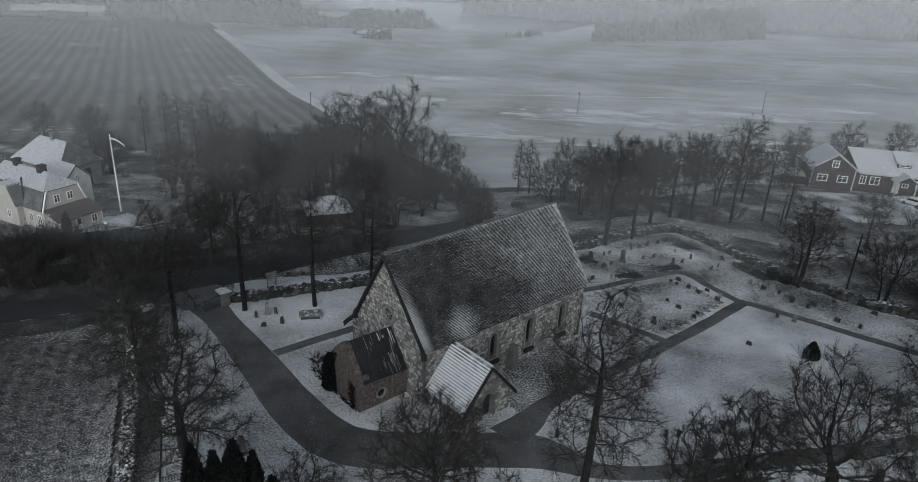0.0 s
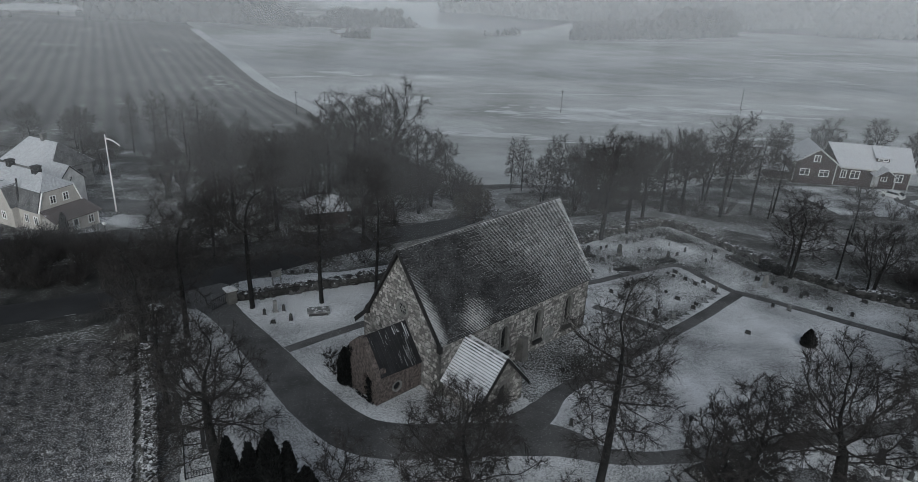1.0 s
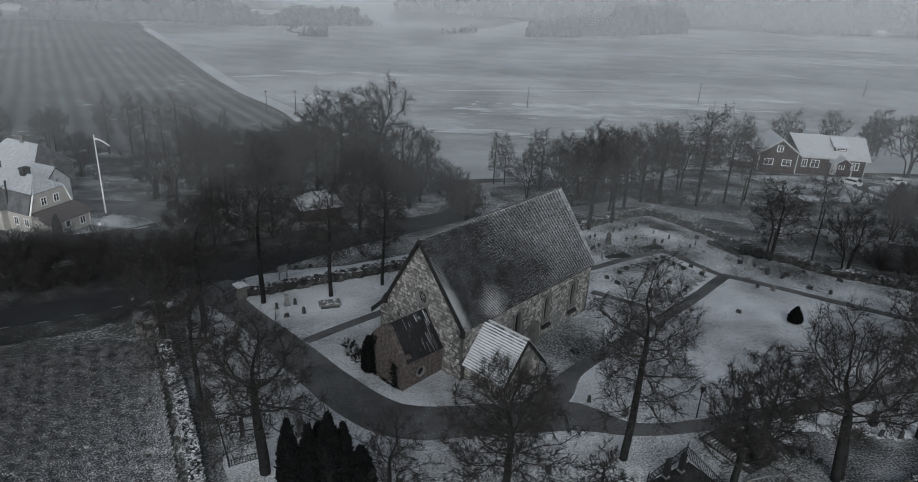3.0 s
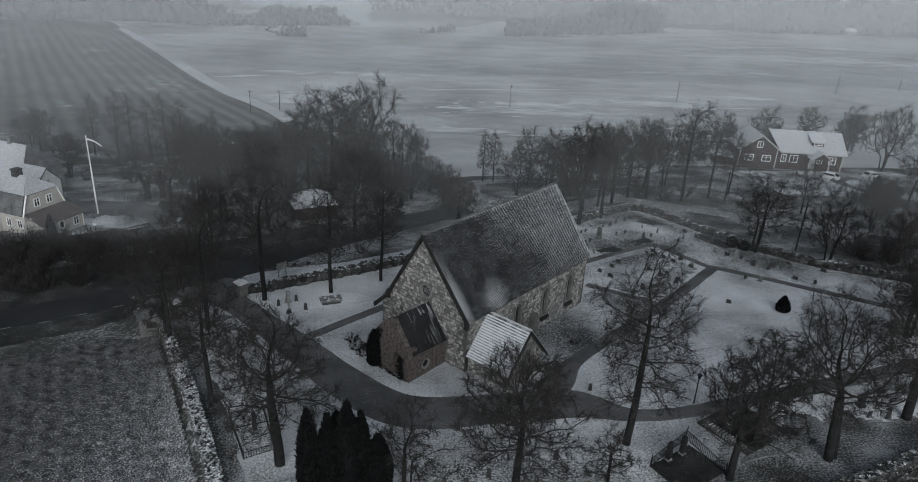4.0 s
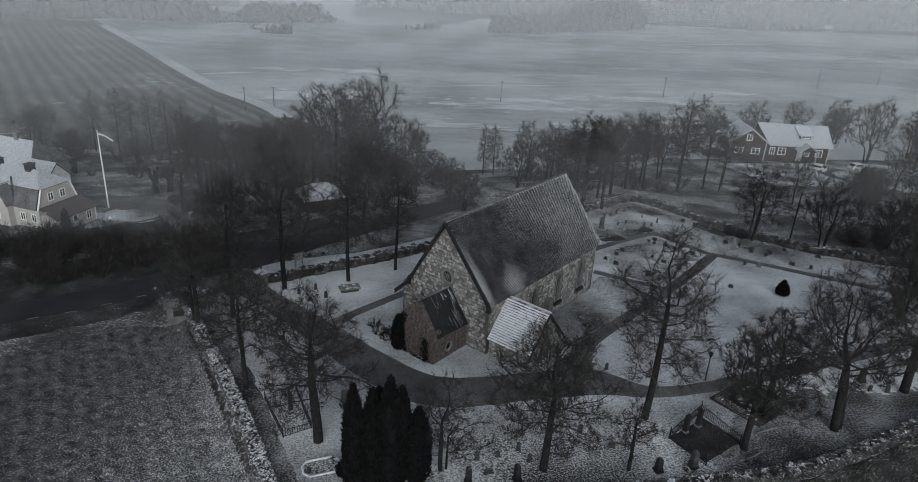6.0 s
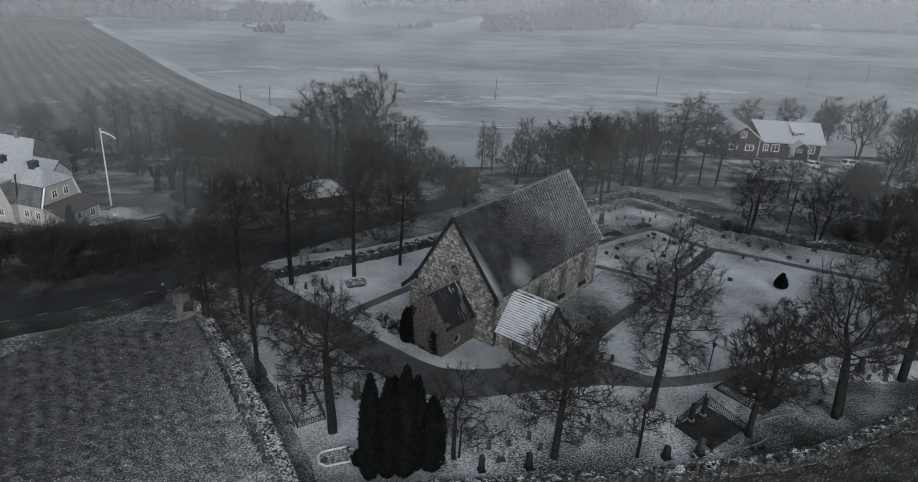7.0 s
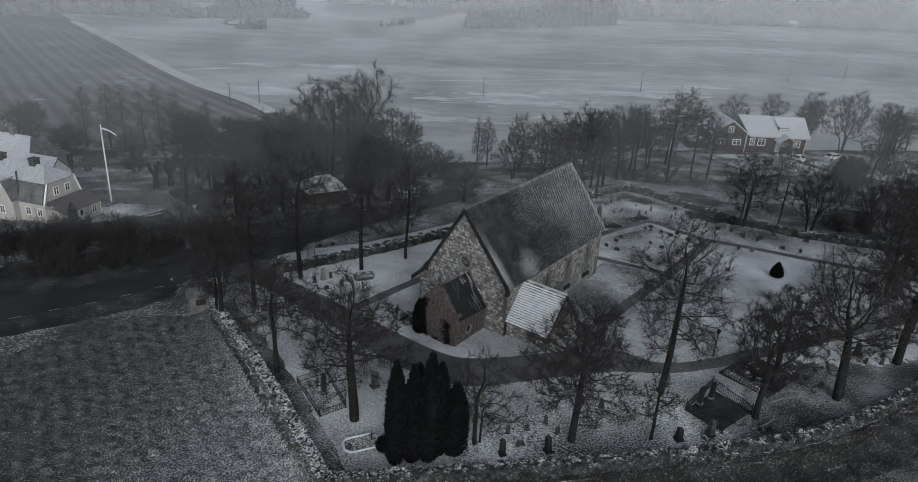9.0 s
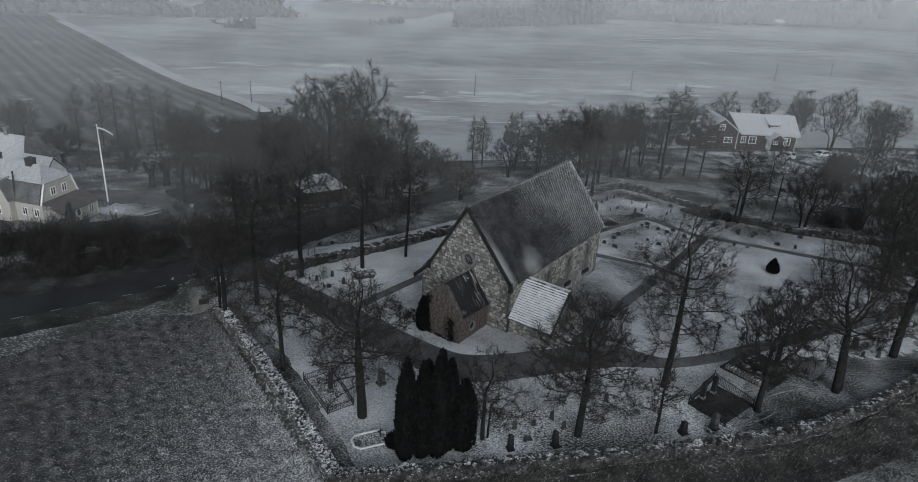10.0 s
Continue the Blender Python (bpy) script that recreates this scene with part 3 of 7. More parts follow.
dash = thing("road_marking", "white dashed line on the road edge", "road marking", kind="structure")
dash_mesh = Solid().box(-0.45, -0.045, 0, 0.45, 0.045, 0.012).mesh("dash", PAINT)
for i in range(9):
    x = -47.5 + i * 2.6
    y = float(np.interp(x, (-60, -44, -35.6, -25.3), (45.5, 51, 54.6, 60.4))) - 2.35
    child("dash", dash_mesh, dash, m=pose(x, y, ground_z(x, y) + 0.08, 0, 0, 25))
# lake
lake = [(-75, 520), (-45, 482), (-10, 470), (30, 470), (62, 500), (95, 560), (40, 575), (-2, 590), (0, 700), (-140, 700)]
tagged(new("water", mesh_of("water", [(x, y, -21.45) for x, y in lake], [tuple(range(len(lake)))], WATER)), "still lake under mist, painted pale grey like reflected sky", "lake", "", "structure")

# leaning see-through sheets added over the valley, toned to imitate distant haze
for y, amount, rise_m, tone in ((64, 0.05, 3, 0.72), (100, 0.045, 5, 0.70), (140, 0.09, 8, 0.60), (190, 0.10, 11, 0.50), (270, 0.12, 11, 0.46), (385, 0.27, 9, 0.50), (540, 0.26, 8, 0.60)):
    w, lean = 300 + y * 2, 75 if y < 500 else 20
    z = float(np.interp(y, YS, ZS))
    me = mesh_of("mist", [(-w, 0, 0), (w, 0, 0), (w, lean, 60), (-w, lean, 60)], [(0, 1, 2, 3)], haze_material(amount, rise_m, tone))
    thing("mist", "leaning see-through sheet painted as thin grey winter haze", "mist", pose(0, y, z), "mist banks", "stuff", me)


# ---- church: x runs east along the ridge, y to the north ----
church = thing("church", "medieval stone church with a steep dark tiled roof", "church", pose(-5.25, 44.75, 0, 0, 0, 42.2))
BASE = -1.0
SOUTH, NORTH, LONG = -4.65, 4.6, 17.6
RIDGE, SEAVE, NEAVE = 9.55, 4.15, 2.75
rnd = random.Random(4)

gable = [(SOUTH, BASE), (NORTH, BASE), (NORTH, NEAVE), (3.9, 3.15), (0, RIDGE - 0.25), (SOUTH, SEAVE)]
rose = disc(-0.27, 4.75, 0.56)
west_place = lambda u, v, w: (0.2 + w, u, v)
child("wall_west", panel(gable, [rose], 1.0, west_place, 0.8).mesh("wall_west", MORTAR), church)
windows = [(7.05, 0.45, 2.85), (11.05, 0.12, 2.95), (15.0, 0.12, 2.98)]
holes = [arch(cx, b, t, 0.98, 0.5) for cx, b, t in windows]
south_outer = [(0.2, BASE), (LONG, BASE), (LONG, SEAVE), (0.2, SEAVE)]
south_place = lambda u, v, w: (u, SOUTH + w, v)
child("wall_south", panel(south_outer, holes, 1.0, south_place, 0.62).mesh("wall_south", MORTAR), church)
child("wall_north", Solid().box(1.2, NORTH - 1.0, BASE, LONG, NORTH, NEAVE).mesh("wall_north", MORTAR), church)
child("wall_east", panel(gable, [], 1.0, lambda u, v, w: (LONG - 0.02 - w, u, v)).mesh("wall_east", MORTAR), church)


def south_window(cx, b, t):
    w = child("window", panel(arch(cx, b - 0.02, t + 0.02, 1.02, 0.5), [arch(cx, b + 0.06, t - 0.06, 0.84, 0.5)], 0.16, lambda u, v, q: (u, SOUTH - 0.035 + q, v)).mesh("window_surround", LEAD), church, "stepped stone surround with lead lattice")
    inner = panel(arch(cx, b + 0.2, t - 0.2, 0.66, 0.5), [arch(cx, b + 0.28, t - 0.3, 0.5, 0.5)], 0.1, lambda u, v, q: (u, SOUTH + 0.3 + q, v))
    child("inner_surround", inner.mesh("inner_surround", LEADWORK), w)
    pane = arch(cx, b + 0.2, t - 0.2, 0.7, 0.5)
    child("pane", mesh_of("pane", [(u, SOUTH + 0.46, v) for u, v in pane], [tuple(range(len(pane)))], GLASS), w)
    bars = Solid()
    n = 9
    for k in (-1, 1):
        for i in range(-2, n + 2):
            z0 = b + 0.1 + i * (t - b - 0.3) / n
            a, c = Vector((cx - 0.26, SOUTH + 0.42, z0)), Vector((cx + 0.26, SOUTH + 0.42, z0 + k * 0.55))
            lo, hi = min(a.z, c.z), max(a.z, c.z)
            if lo > b + 0.15 and hi < t - 0.35:
                bars.tube([a, c], [0.012, 0.012], 4)
    child("lattice", bars.mesh("lattice", LEADWORK), w)
    child("window_sill", Solid().box(cx - 0.56, SOUTH - 0.24, b - 0.32, cx + 0.56, SOUTH + 0.02, b - 0.04, cut=0.03).mesh("window_sill", TAR), w, "dark sloping sill board")


for win in windows:
    south_window(*win)
rw = child("rose_window", panel(disc(-0.27, 4.75, 0.68, 24), [disc(-0.27, 4.75, 0.5, 24)], 0.18, lambda u, v, q: (0.14 + q, u, v)).mesh("rose_ring", LEAD), church, "round six-lobed stone window")
for i in range(6):
    a = math.pi * i / 3
    cy, cz = -0.27 + 0.28 * math.cos(a), 4.75 + 0.28 * math.sin(a)
    child("lobe", Solid().tube([(0.24, cy + 0.13 * math.cos(q), cz + 0.13 * math.sin(q)) for q in (2 * math.pi * k / 10 for k in range(11))], [0.024] * 11, 4).mesh("lobe", PALE_STONE), rw)
child("hub", Solid().tube([(0.24, -0.27 + 0.1 * math.cos(q), 4.75 + 0.1 * math.sin(q)) for q in (2 * math.pi * k / 10 for k in range(11))], [0.024] * 11, 4).mesh("hub", PALE_STONE), rw)
d = disc(-0.27, 4.75, 0.5)
child("pane", mesh_of("rose_pane", [(0.34, u, v) for u, v in d], [tuple(range(len(d)))], GLASS), rw)


def tiled(name, corners, rows, cols, material, thick=0.07, dust=None, white=None):
    """A roof slope of lapped tiles and the snow caught between its courses. corners: lower start, lower end, upper end, upper start."""
    p = [Vector(c) for c in corners]
    nrm = (p[1] - p[0]).cross(p[3] - p[0]).normalized()
    if nrm.z < 0:
        nrm = -nrm
    s, snow = Solid(), Solid()
    at = lambda u, t: (p[0] * (1 - u) + p[1] * u) * (1 - t) + (p[3] * (1 - u) + p[2] * u) * t
    for r in range(rows):
        t0, t1 = r / rows, min(1.0, (r + 1.25) / rows)
        for c in range(cols):
            u0, u1 = c / cols, (c + 0.97) / cols
            l0, l1 = thick * rnd.uniform(0.92, 1.12), thick * 0.1
            k = len(s.v)
            dt = rnd.uniform(-0.05, 0.05) / rows if r else 0
            a, b, e, g = at(u0, t0 + dt), at(u1, t0 + dt), at(u1, t1), at(u0, t1)
            s.v += [tuple(q) for q in (a + nrm * l0, b + nrm * l0, e + nrm * l1, g + nrm * l1, a - nrm * 0.01, b - nrm * 0.01)]
            s.f += [(k, k + 1, k + 2, k + 3), (k + 4, k + 5, k + 1, k), (k + 4, k, k + 3), (k + 5, k + 2, k + 1)]
            if dust and r:
                w = min(0.86, max(0.0, dust(c / cols, t0)) * 0.62) / rows
                if w < 0.05 / rows:
                    continue
                k, h = len(snow.v), thick * 0.75
                snow.v += [tuple(q) for q in (at(u0, t0 - w) + nrm * thick * 0.95, at(u1 + 0.03 / cols, t0 - w) + nrm * thick * 0.95, at(u1 + 0.03 / cols, t0) + nrm * (thick * 0.6 + h), at(u0, t0) + nrm * (thick * 0.6 + h))]
                snow.f.append((k, k + 1, k + 2, k + 3))
    return s.mesh(name, material), snow.mesh("snow", white or SNOW) if snow.v else None


def roof_slope(name, corners, rows, cols, material, parent, under=TAR, thick=0.07, dust=None, white=None):
    deck = child(name, Solid().slab(corners, 0.12).mesh(name, under), parent)
    tiles, snow = tiled("tiles", corners, rows, cols, material, thick, dust, white)
    child("tiles", tiles, deck, kind="stuff")
    if snow:
        child("snow", snow, deck, "thin snow caught between the tile courses", kind="stuff")
    return deck


def nave_dust(u, t):
    """More snow by the verges, the ridge and the east end, a bare patch to the west."""
    k = 0.02 + 0.44 * u + 0.4 * step(0.95, 1.0, t) + 1.2 * step(0.06, 0.0, u) * step(1.0, 0.15, t) + 0.8 * step(0.96, 1.0, u)
    k -= 0.3 * math.exp(-((u - 0.17) / 0.16) ** 2 - ((t - 0.62) / 0.4) ** 2)
    k -= 0.3 * math.exp(-((u - 0.45) / 0.2) ** 2 - ((t - 0.3) / 0.2) ** 2)
    k += 0.9 * math.exp(-((u - 0.2 - 0.1 * t) / 0.06) ** 2 - ((t - 0.12) / 0.18) ** 2)
    k += 0.22 * math.exp(-((u - 0.75) / 0.25) ** 2 - ((t - 0.5) / 0.4) ** 2)
    return k + 0.14 * noise.noise((u * 9, t * 5, 2.0)) + 0.3 * noise.noise((u * 22, t * 76 * 0.8, 7.0)) + 0.2 * noise.noise((u * 90, t * 76 * 0.8, 3.0))


E0, E1 = -0.15, 18.15
roof_slope("roof_south", [(E0 + 0.05, -5.05, 3.82), (17.7, -5.05, 3.9), (E1, 0, 9.8), (E0, 0, 9.65)], 76, 130, TILE, church, dust=nave_dust)
roof_slope("roof_north", [(17.9, 3.95, 3.1), (E0, 3.95, 3.0), (E0, 0, 9.65), (E1, 0, 9.8)], 36, 96, TILE, church)
roof_slope("roof_kick", [(17.9, 5.3, 1.78), (-0.3, 5.3, 1.7), (E0, 3.95, 3.0), (17.9, 3.95, 3.1)], 9, 96, TILE, church)
child("ridge_cap", Solid().tube([(E0 - 0.05, 0, 9.66), (6, 0, 9.66), (12, 0, 9.76), (E1 + 0.05, 0, 9.81)], [0.11] * 4, 8).mesh("ridge_cap", ROOF_GREY), church, "pale ridge tiles dusted with snow")
barge = Solid()
for pts in ([(0, 9.62), (-5.1, 3.7)], [(0, 9.62), (3.95, 2.96), (5.32, 1.62)]):
    for (y0, z0), (y1, z1) in zip(pts, pts[1:]):
        for x0 in (E0 - 0.06, ):
            k = [Vector((x0, y0, z0)), Vector((x0, y1, z1))]
            dn = Vector((0, 0, -0.34))
            barge.rings([[k[0], k[1], k[1] + dn, k[0] + dn], [q + Vector((0.07, 0, 0)) for q in (k[0], k[1], k[1] + dn, k[0] + dn)]])
child("bargeboard", barge.mesh("bargeboard", TAR), church, "black tarred gable board")
ends = Solid()
ends.prism([(-0.02, 0), (0.26, 0), (0.26, 0.9), (0.1, 0.95), (-0.02, 0.6)], 0, 0.34, pose(-0.16, -4.98, 3.2))
child("eave_box", ends.mesh("eave_box", TAR), church, "black boxed eave end")
ends2 = Solid()
ends2.prism([(-0.02, 0), (0.24, 0), (0.24, 0.8), (-0.02, 0.6)], 0, 0.3, pose(-0.16, 3.62, 2.75))
child("eave_box", ends2.mesh("eave_box", TAR), church)

# buttress stub and pale plaster by the windows
child("buttress", Solid().box(8.5, SOUTH - 0.75, BASE, 9.3, SOUTH, 1.25, cut=0.12).mesh("buttress", MORTAR), church, "short plastered buttress")
pl = [(11.9, -0.55), (13.1, -0.5), (13.2, 0.4), (12.7, 0.9), (12.0, 0.75), (11.8, 0.1)]
child("plaster_patch", panel(pl, [], 0.05, lambda u, v, w: (u, SOUTH - 0.09 + w, v)).mesh("plaster_patch", PALE_STONE), church, "pale plaster patch")

# vestry at the west end, of brick, under a lean black metal roof
VW, VS, VN, VR = -3.95, -2.62, 1.35, -0.7
vg = [(VS, BASE), (VN, BASE), (VN, 1.6), (0.55, 3.0), (VR + 0.25, 3.9), (VR - 0.25, 3.9), (VS, 1.62)]
niche = arch(-1.35, BASE + 0.15, 1.35, 0.9, 0.35)
vestry = child("vestry", panel(vg, [niche], 0.35, lambda u, v, w: (VW + w, u, v), 0.9).mesh("vestry_gable", BRICK), church, "low brick vestry")
child("niche_back", Solid().box(VW + 0.3, -1.9, BASE, VW + 0.42, -0.8, 1.6).mesh("niche_back", BRICK), vestry)
eye = disc(-2.1, 0.15, 0.38, 14)
child("vestry_wall", panel([(VW + 0.35, BASE), (0.2, BASE), (0.2, 1.5), (VW + 0.35, 1.5)], [eye], 0.4, lambda u, v, w: (u, VS + w, v), 0.75).mesh("vestry_south", BRICK), vestry)
child("round_window", panel(disc(-2.1, 0.15, 0.46, 18), [disc(-2.1, 0.15, 0.33, 18)], 0.12, lambda u, v, w: (u, VS - 0.04 + w, v)).mesh("round_ring", PALE_WOOD), vestry)
g = disc(-2.1, 0.15, 0.42)
child("pane", mesh_of("round_pane", [(u, VS + 0.16, v) for u, v in g], [tuple(range(len(g)))], GLASS), vestry)
child("vestry_wall", Solid().box(VW + 0.35, VN - 0.4, BASE, 0.2, VN, 1.5).mesh("vestry_north", BRICK), vestry)
vr = child("vestry_roof", Solid().slab([(VW + 0.3, VS - 0.2, 1.55), (0.12, VS - 0.2, 1.38), (0.12, VR, 4.02), (VW + 0.3, VR, 4.06)], 0.08).mesh("vestry_roof", SHEET), vestry, "black standing-seam metal roof streaked with snow")
child("vestry_roof", Solid().slab([(0.12, VN + 0.2, 1.45), (VW + 0.3, VN + 0.2, 1.5), (VW + 0.3, VR, 4.06), (0.12, VR, 4.02)], 0.08).mesh("vestry_roof_north", SHEET), vestry)
for i in range(11):
    x = VW + 0.4 + i * 0.4
    k = (x - VW) / 4.1
    child("seam", Solid().tube([(x, VS - 0.2, 1.57 - 0.17 * k), (x, VR, 4.08 - 0.04 * k)], [0.035, 0.035], 4).mesh("seam", SHEET), vr)
# pale streaks: thin snow, and the sheen painted towards the nave
streak = Solid()
for i in range(46):
    t = rnd.random() ** 0.5
    x = VW + 0.5 + 3.4 * t
    a, b = rnd.uniform(0.0, 0.75), rnd.uniform(0.12, 0.5)
    w = rnd.uniform(0.015, 0.07) * t
    on = lambda u, v, k: (u, VS - 0.2 + (VR - VS + 0.2) * v, 1.56 - 0.17 * (u - VW) / 4.1 + (2.5 + 0.13 * (u - VW) / 4.1) * v + k)
    streak.rings([[on(x, a, 0.012), on(x + w, a, 0.012)], [on(x, min(0.98, a + b), 0.02), on(x + w, min(0.98, a + b), 0.02)]], close=False, cap=False)
child("snow", streak.mesh("snow", SNOW), vr, "pale streaks of thin snow and painted sheen", kind="stuff")
child("coping", Solid().rings([[(VW - 0.04, y, z), (VW + 0.4, y, z), (VW + 0.4, y, z + 0.1), (VW - 0.04, y, z + 0.1)] for y, z in ((VN + 0.05, 1.6), (0.55, 3.0), (VR + 0.25, 3.9), (VR - 0.25, 3.9), (VS - 0.05, 1.62))]).mesh("coping", BRICK), vestry)
child("flue", Solid().box(VW + 0.35, VS - 0.06, 1.3, VW + 0.85, VS + 0.4, 2.05, cut=0.05).mesh("flue", BRICK), vestry)

# south porch with an arched doorway
PX, PH, PY = 2.8, 2.15, -8.55
door = arch(PX + 0.1, BASE + 0.1, 1.25, 1.05, 0.25)
pg = [(PX - PH, BASE), (PX + PH, BASE), (PX + PH, 1.05), (PX, 3.5), (PX - PH, 1.05)]
porch = child("porch", panel(pg, [door], 0.6, lambda u, v, w: (u, PY + w, v), 0.9).mesh("porch_gable", MORTAR), church, "stone porch with an arched doorway")
child("porch_wall", Solid().box(PX - PH, PY + 0.6, BASE, PX - PH + 0.55, SOUTH, 1.05).mesh("porch_west", MORTAR), porch)
child("porch_wall", Solid().box(PX + PH - 0.55, PY + 0.6, BASE, PX + PH, SOUTH, 1.05).mesh("porch_east", MORTAR), porch)
dl = child("door", panel(arch(PX + 0.1, BASE + 0.1, 1.2, 1.1, 0.25), [], 0.08, lambda u, v, w: (u, PY + 0.4 + w, v)).mesh("door", TAR), porch, "dark plank door in the arch")
child("door_strap", Solid().box(PX - 0.3, PY + 0.37, 0.5, PX + 0.5, PY + 0.4, 0.58).mesh("door_strap", IRON), dl)
child("door_strap", Solid().box(PX - 0.3, PY + 0.37, -0.4, PX + 0.5, PY + 0.4, -0.32).mesh("door_strap", IRON), dl)
EW, EE = PX - 2.55, PX + 2.6
roof_slope("porch_roof", [(EW, -8.8, 0.62), (EW, -4.7, 0.62), (PX, -4.7, 3.68), (PX, -8.8, 3.66)][::-1][2:] + [(EW, -8.8, 0.62), (EW, -4.7, 0.62), (PX, -4.7, 3.68), (PX, -8.8, 3.66)][::-1][:2], 19, 24, PORCH_TILE, porch, thick=0.06, dust=lambda u, t: rnd.uniform(1.15, 1.4) - 0.5 * step(0.75, 1.0, t) * (0.5 + noise.noise((u * 5, t * 5, 1.0))), white=FULL_SNOW)
roof_slope("porch_roof", [(EE, -8.8, 0.66), (EE, -4.7, 0.66), (PX, -4.7, 3.68), (PX, -8.8, 3.66)], 19, 24, PORCH_TILE, porch, thick=0.06, dust=lambda u, t: rnd.uniform(1.15, 1.4) - 0.5 * step(0.75, 1.0, t) * (0.5 + noise.noise((u * 5, t * 5, 1.0))), white=FULL_SNOW)
child("porch_ridge", Solid().tube([(PX, -8.85, 3.7), (PX, -4.6, 3.72)], [0.08, 0.08], 7).mesh("porch_ridge", ROOF_SNOW), porch)
pb = Solid()
for sx in (-1, 1):
    pb.rings([[(PX, y, 3.66), (PX + sx * 2.62, y, 0.6), (PX + sx * 2.62, y, 0.32), (PX, y, 3.36)] for y in (-8.88, -8.8)])
child("bargeboard", pb.mesh("porch_bargeboard", TAR), porch)

# field stones laid in the walls
UNIT = [rock(random.Random(i), 7 + i % 3, 0.26, 0.86).mesh("stone", STONE) for i in range(8)]


def courses(u0, u1, v0, v1, ok):
    """Random stone courses over a wall: centre, size and turn of each."""
    v = v0
    while v < v1:
        h = rnd.uniform(0.19, 0.34)
        u = u0 + rnd.uniform(-0.3, 0.1)
        while u < u1:
            w = rnd.uniform(0.17, 0.42)
            c = (u + w / 2, v + h / 2 + rnd.uniform(-0.05, 0.05))
            if rnd.random() < 0.98 and all(ok(c[0] + a * w * 0.55, c[1] + b * h * 0.5) for a, b in ((-0.8, -0.8), (0.8, -0.8), (0.8, 0.8), (-0.8, 0.8), (0, 0))):
                yield (*c, w * rnd.uniform(0.84, 0.96), h * rnd.uniform(0.8, 1.0), rnd.uniform(-16, 16))
            u += w
        v += h


def lay(parent, spots, place, limit):
    """Stones on a wall; past the limit they are joined into one mesh."""
    rest = Solid()
    for i, (u, v, w, h, a) in enumerate(spots):
        m = place(u, v) @ pose(0, 0, 0, 0, 0, a) @ Matrix.Diagonal((w, h, rnd.uniform(0.10, 0.2), 1))
        me = UNIT[rnd.randrange(8)]
        if i < limit:
            child("stone", me, parent, m=m)
        else:
            k = len(rest.v)
            rest.v += [tuple(m @ q.co) for q in me.vertices]
            rest.f += [tuple(k + j for j in p.vertices) for p in me.polygons]
    if rest.v:
        child("stonework", rest.mesh("stonework", STONE), parent, kind="stuff")


west_m = lambda x: (lambda u, v: Matrix.Translation((x, u, v)) @ Matrix(((0, 0, -1, 0), (-1, 0, 0, 0), (0, 1, 0, 0), (0, 0, 0, 1))))
south_m = lambda y: (lambda u, v: Matrix.Translation((u, y, v)) @ Matrix(((1, 0, 0, 0), (0, 0, -1, 0), (0, 1, 0, 0), (0, 0, 0, 1))))
east_m = lambda x: (lambda u, v: Matrix.Translation((x, u, v)) @ Matrix(((0, 0, 1, 0), (1, 0, 0, 0), (0, 1, 0, 0), (0, 0, 0, 1))))
rose_gap = disc(-0.27, 4.75, 0.66)
west_ok = lambda u, v: inside((u, v), gable) and not inside((u, v), rose_gap) and not (VS < u < VN and v < 1.5)
spots = sorted(courses(SOUTH, NORTH, BASE + 0.1, RIDGE, west_ok), key=lambda q: -q[1])
win_gap = [arch(cx, b - 0.45, t + 0.08, 1.16, 0.5) for cx, b, t in windows]
south_ok = lambda u, v: 0.25 < u < LONG - 0.05 and v < SEAVE - 0.1 and not any(inside((u, v), h) for h in win_gap) and not (0.6 < u < 5.0 and v < 1.2)
walls = {o.name: o for o in church.children}
lay(walls["wall_west"], spots, west_m(0.2), 300)
lay(walls["wall_south"], sorted(courses(0.2, LONG, BASE + 0.1, SEAVE, south_ok), key=lambda q: q[0]), south_m(SOUTH), 300)
door_gap = arch(PX + 0.1, BASE, 1.4, 1.3, 0.25)
lay(porch, courses(PX - PH, PX + PH, BASE + 0.1, 3.4, lambda u, v: inside((u, v), pg) and not inside((u, v), door_gap)), south_m(PY), 120)
lay(porch, courses(PY + 0.6, SOUTH, BASE + 0.1, 1.0, lambda u, v: True), west_m(PX - PH), 60)
lay(porch, courses(PY + 0.6, SOUTH, BASE + 0.1, 1.0, lambda u, v: True), east_m(PX + PH), 0)


# ---- churchyard walls of piled boulders ----
PILE = [rock(random.Random(50 + i), 7, 0.42).mesh("boulder", WALLROCK) for i in range(8)]


SNOWY = [rock(random.Random(50 + i), 7, 0.42).mesh("boulder", SNOWROCK) for i in range(8)]


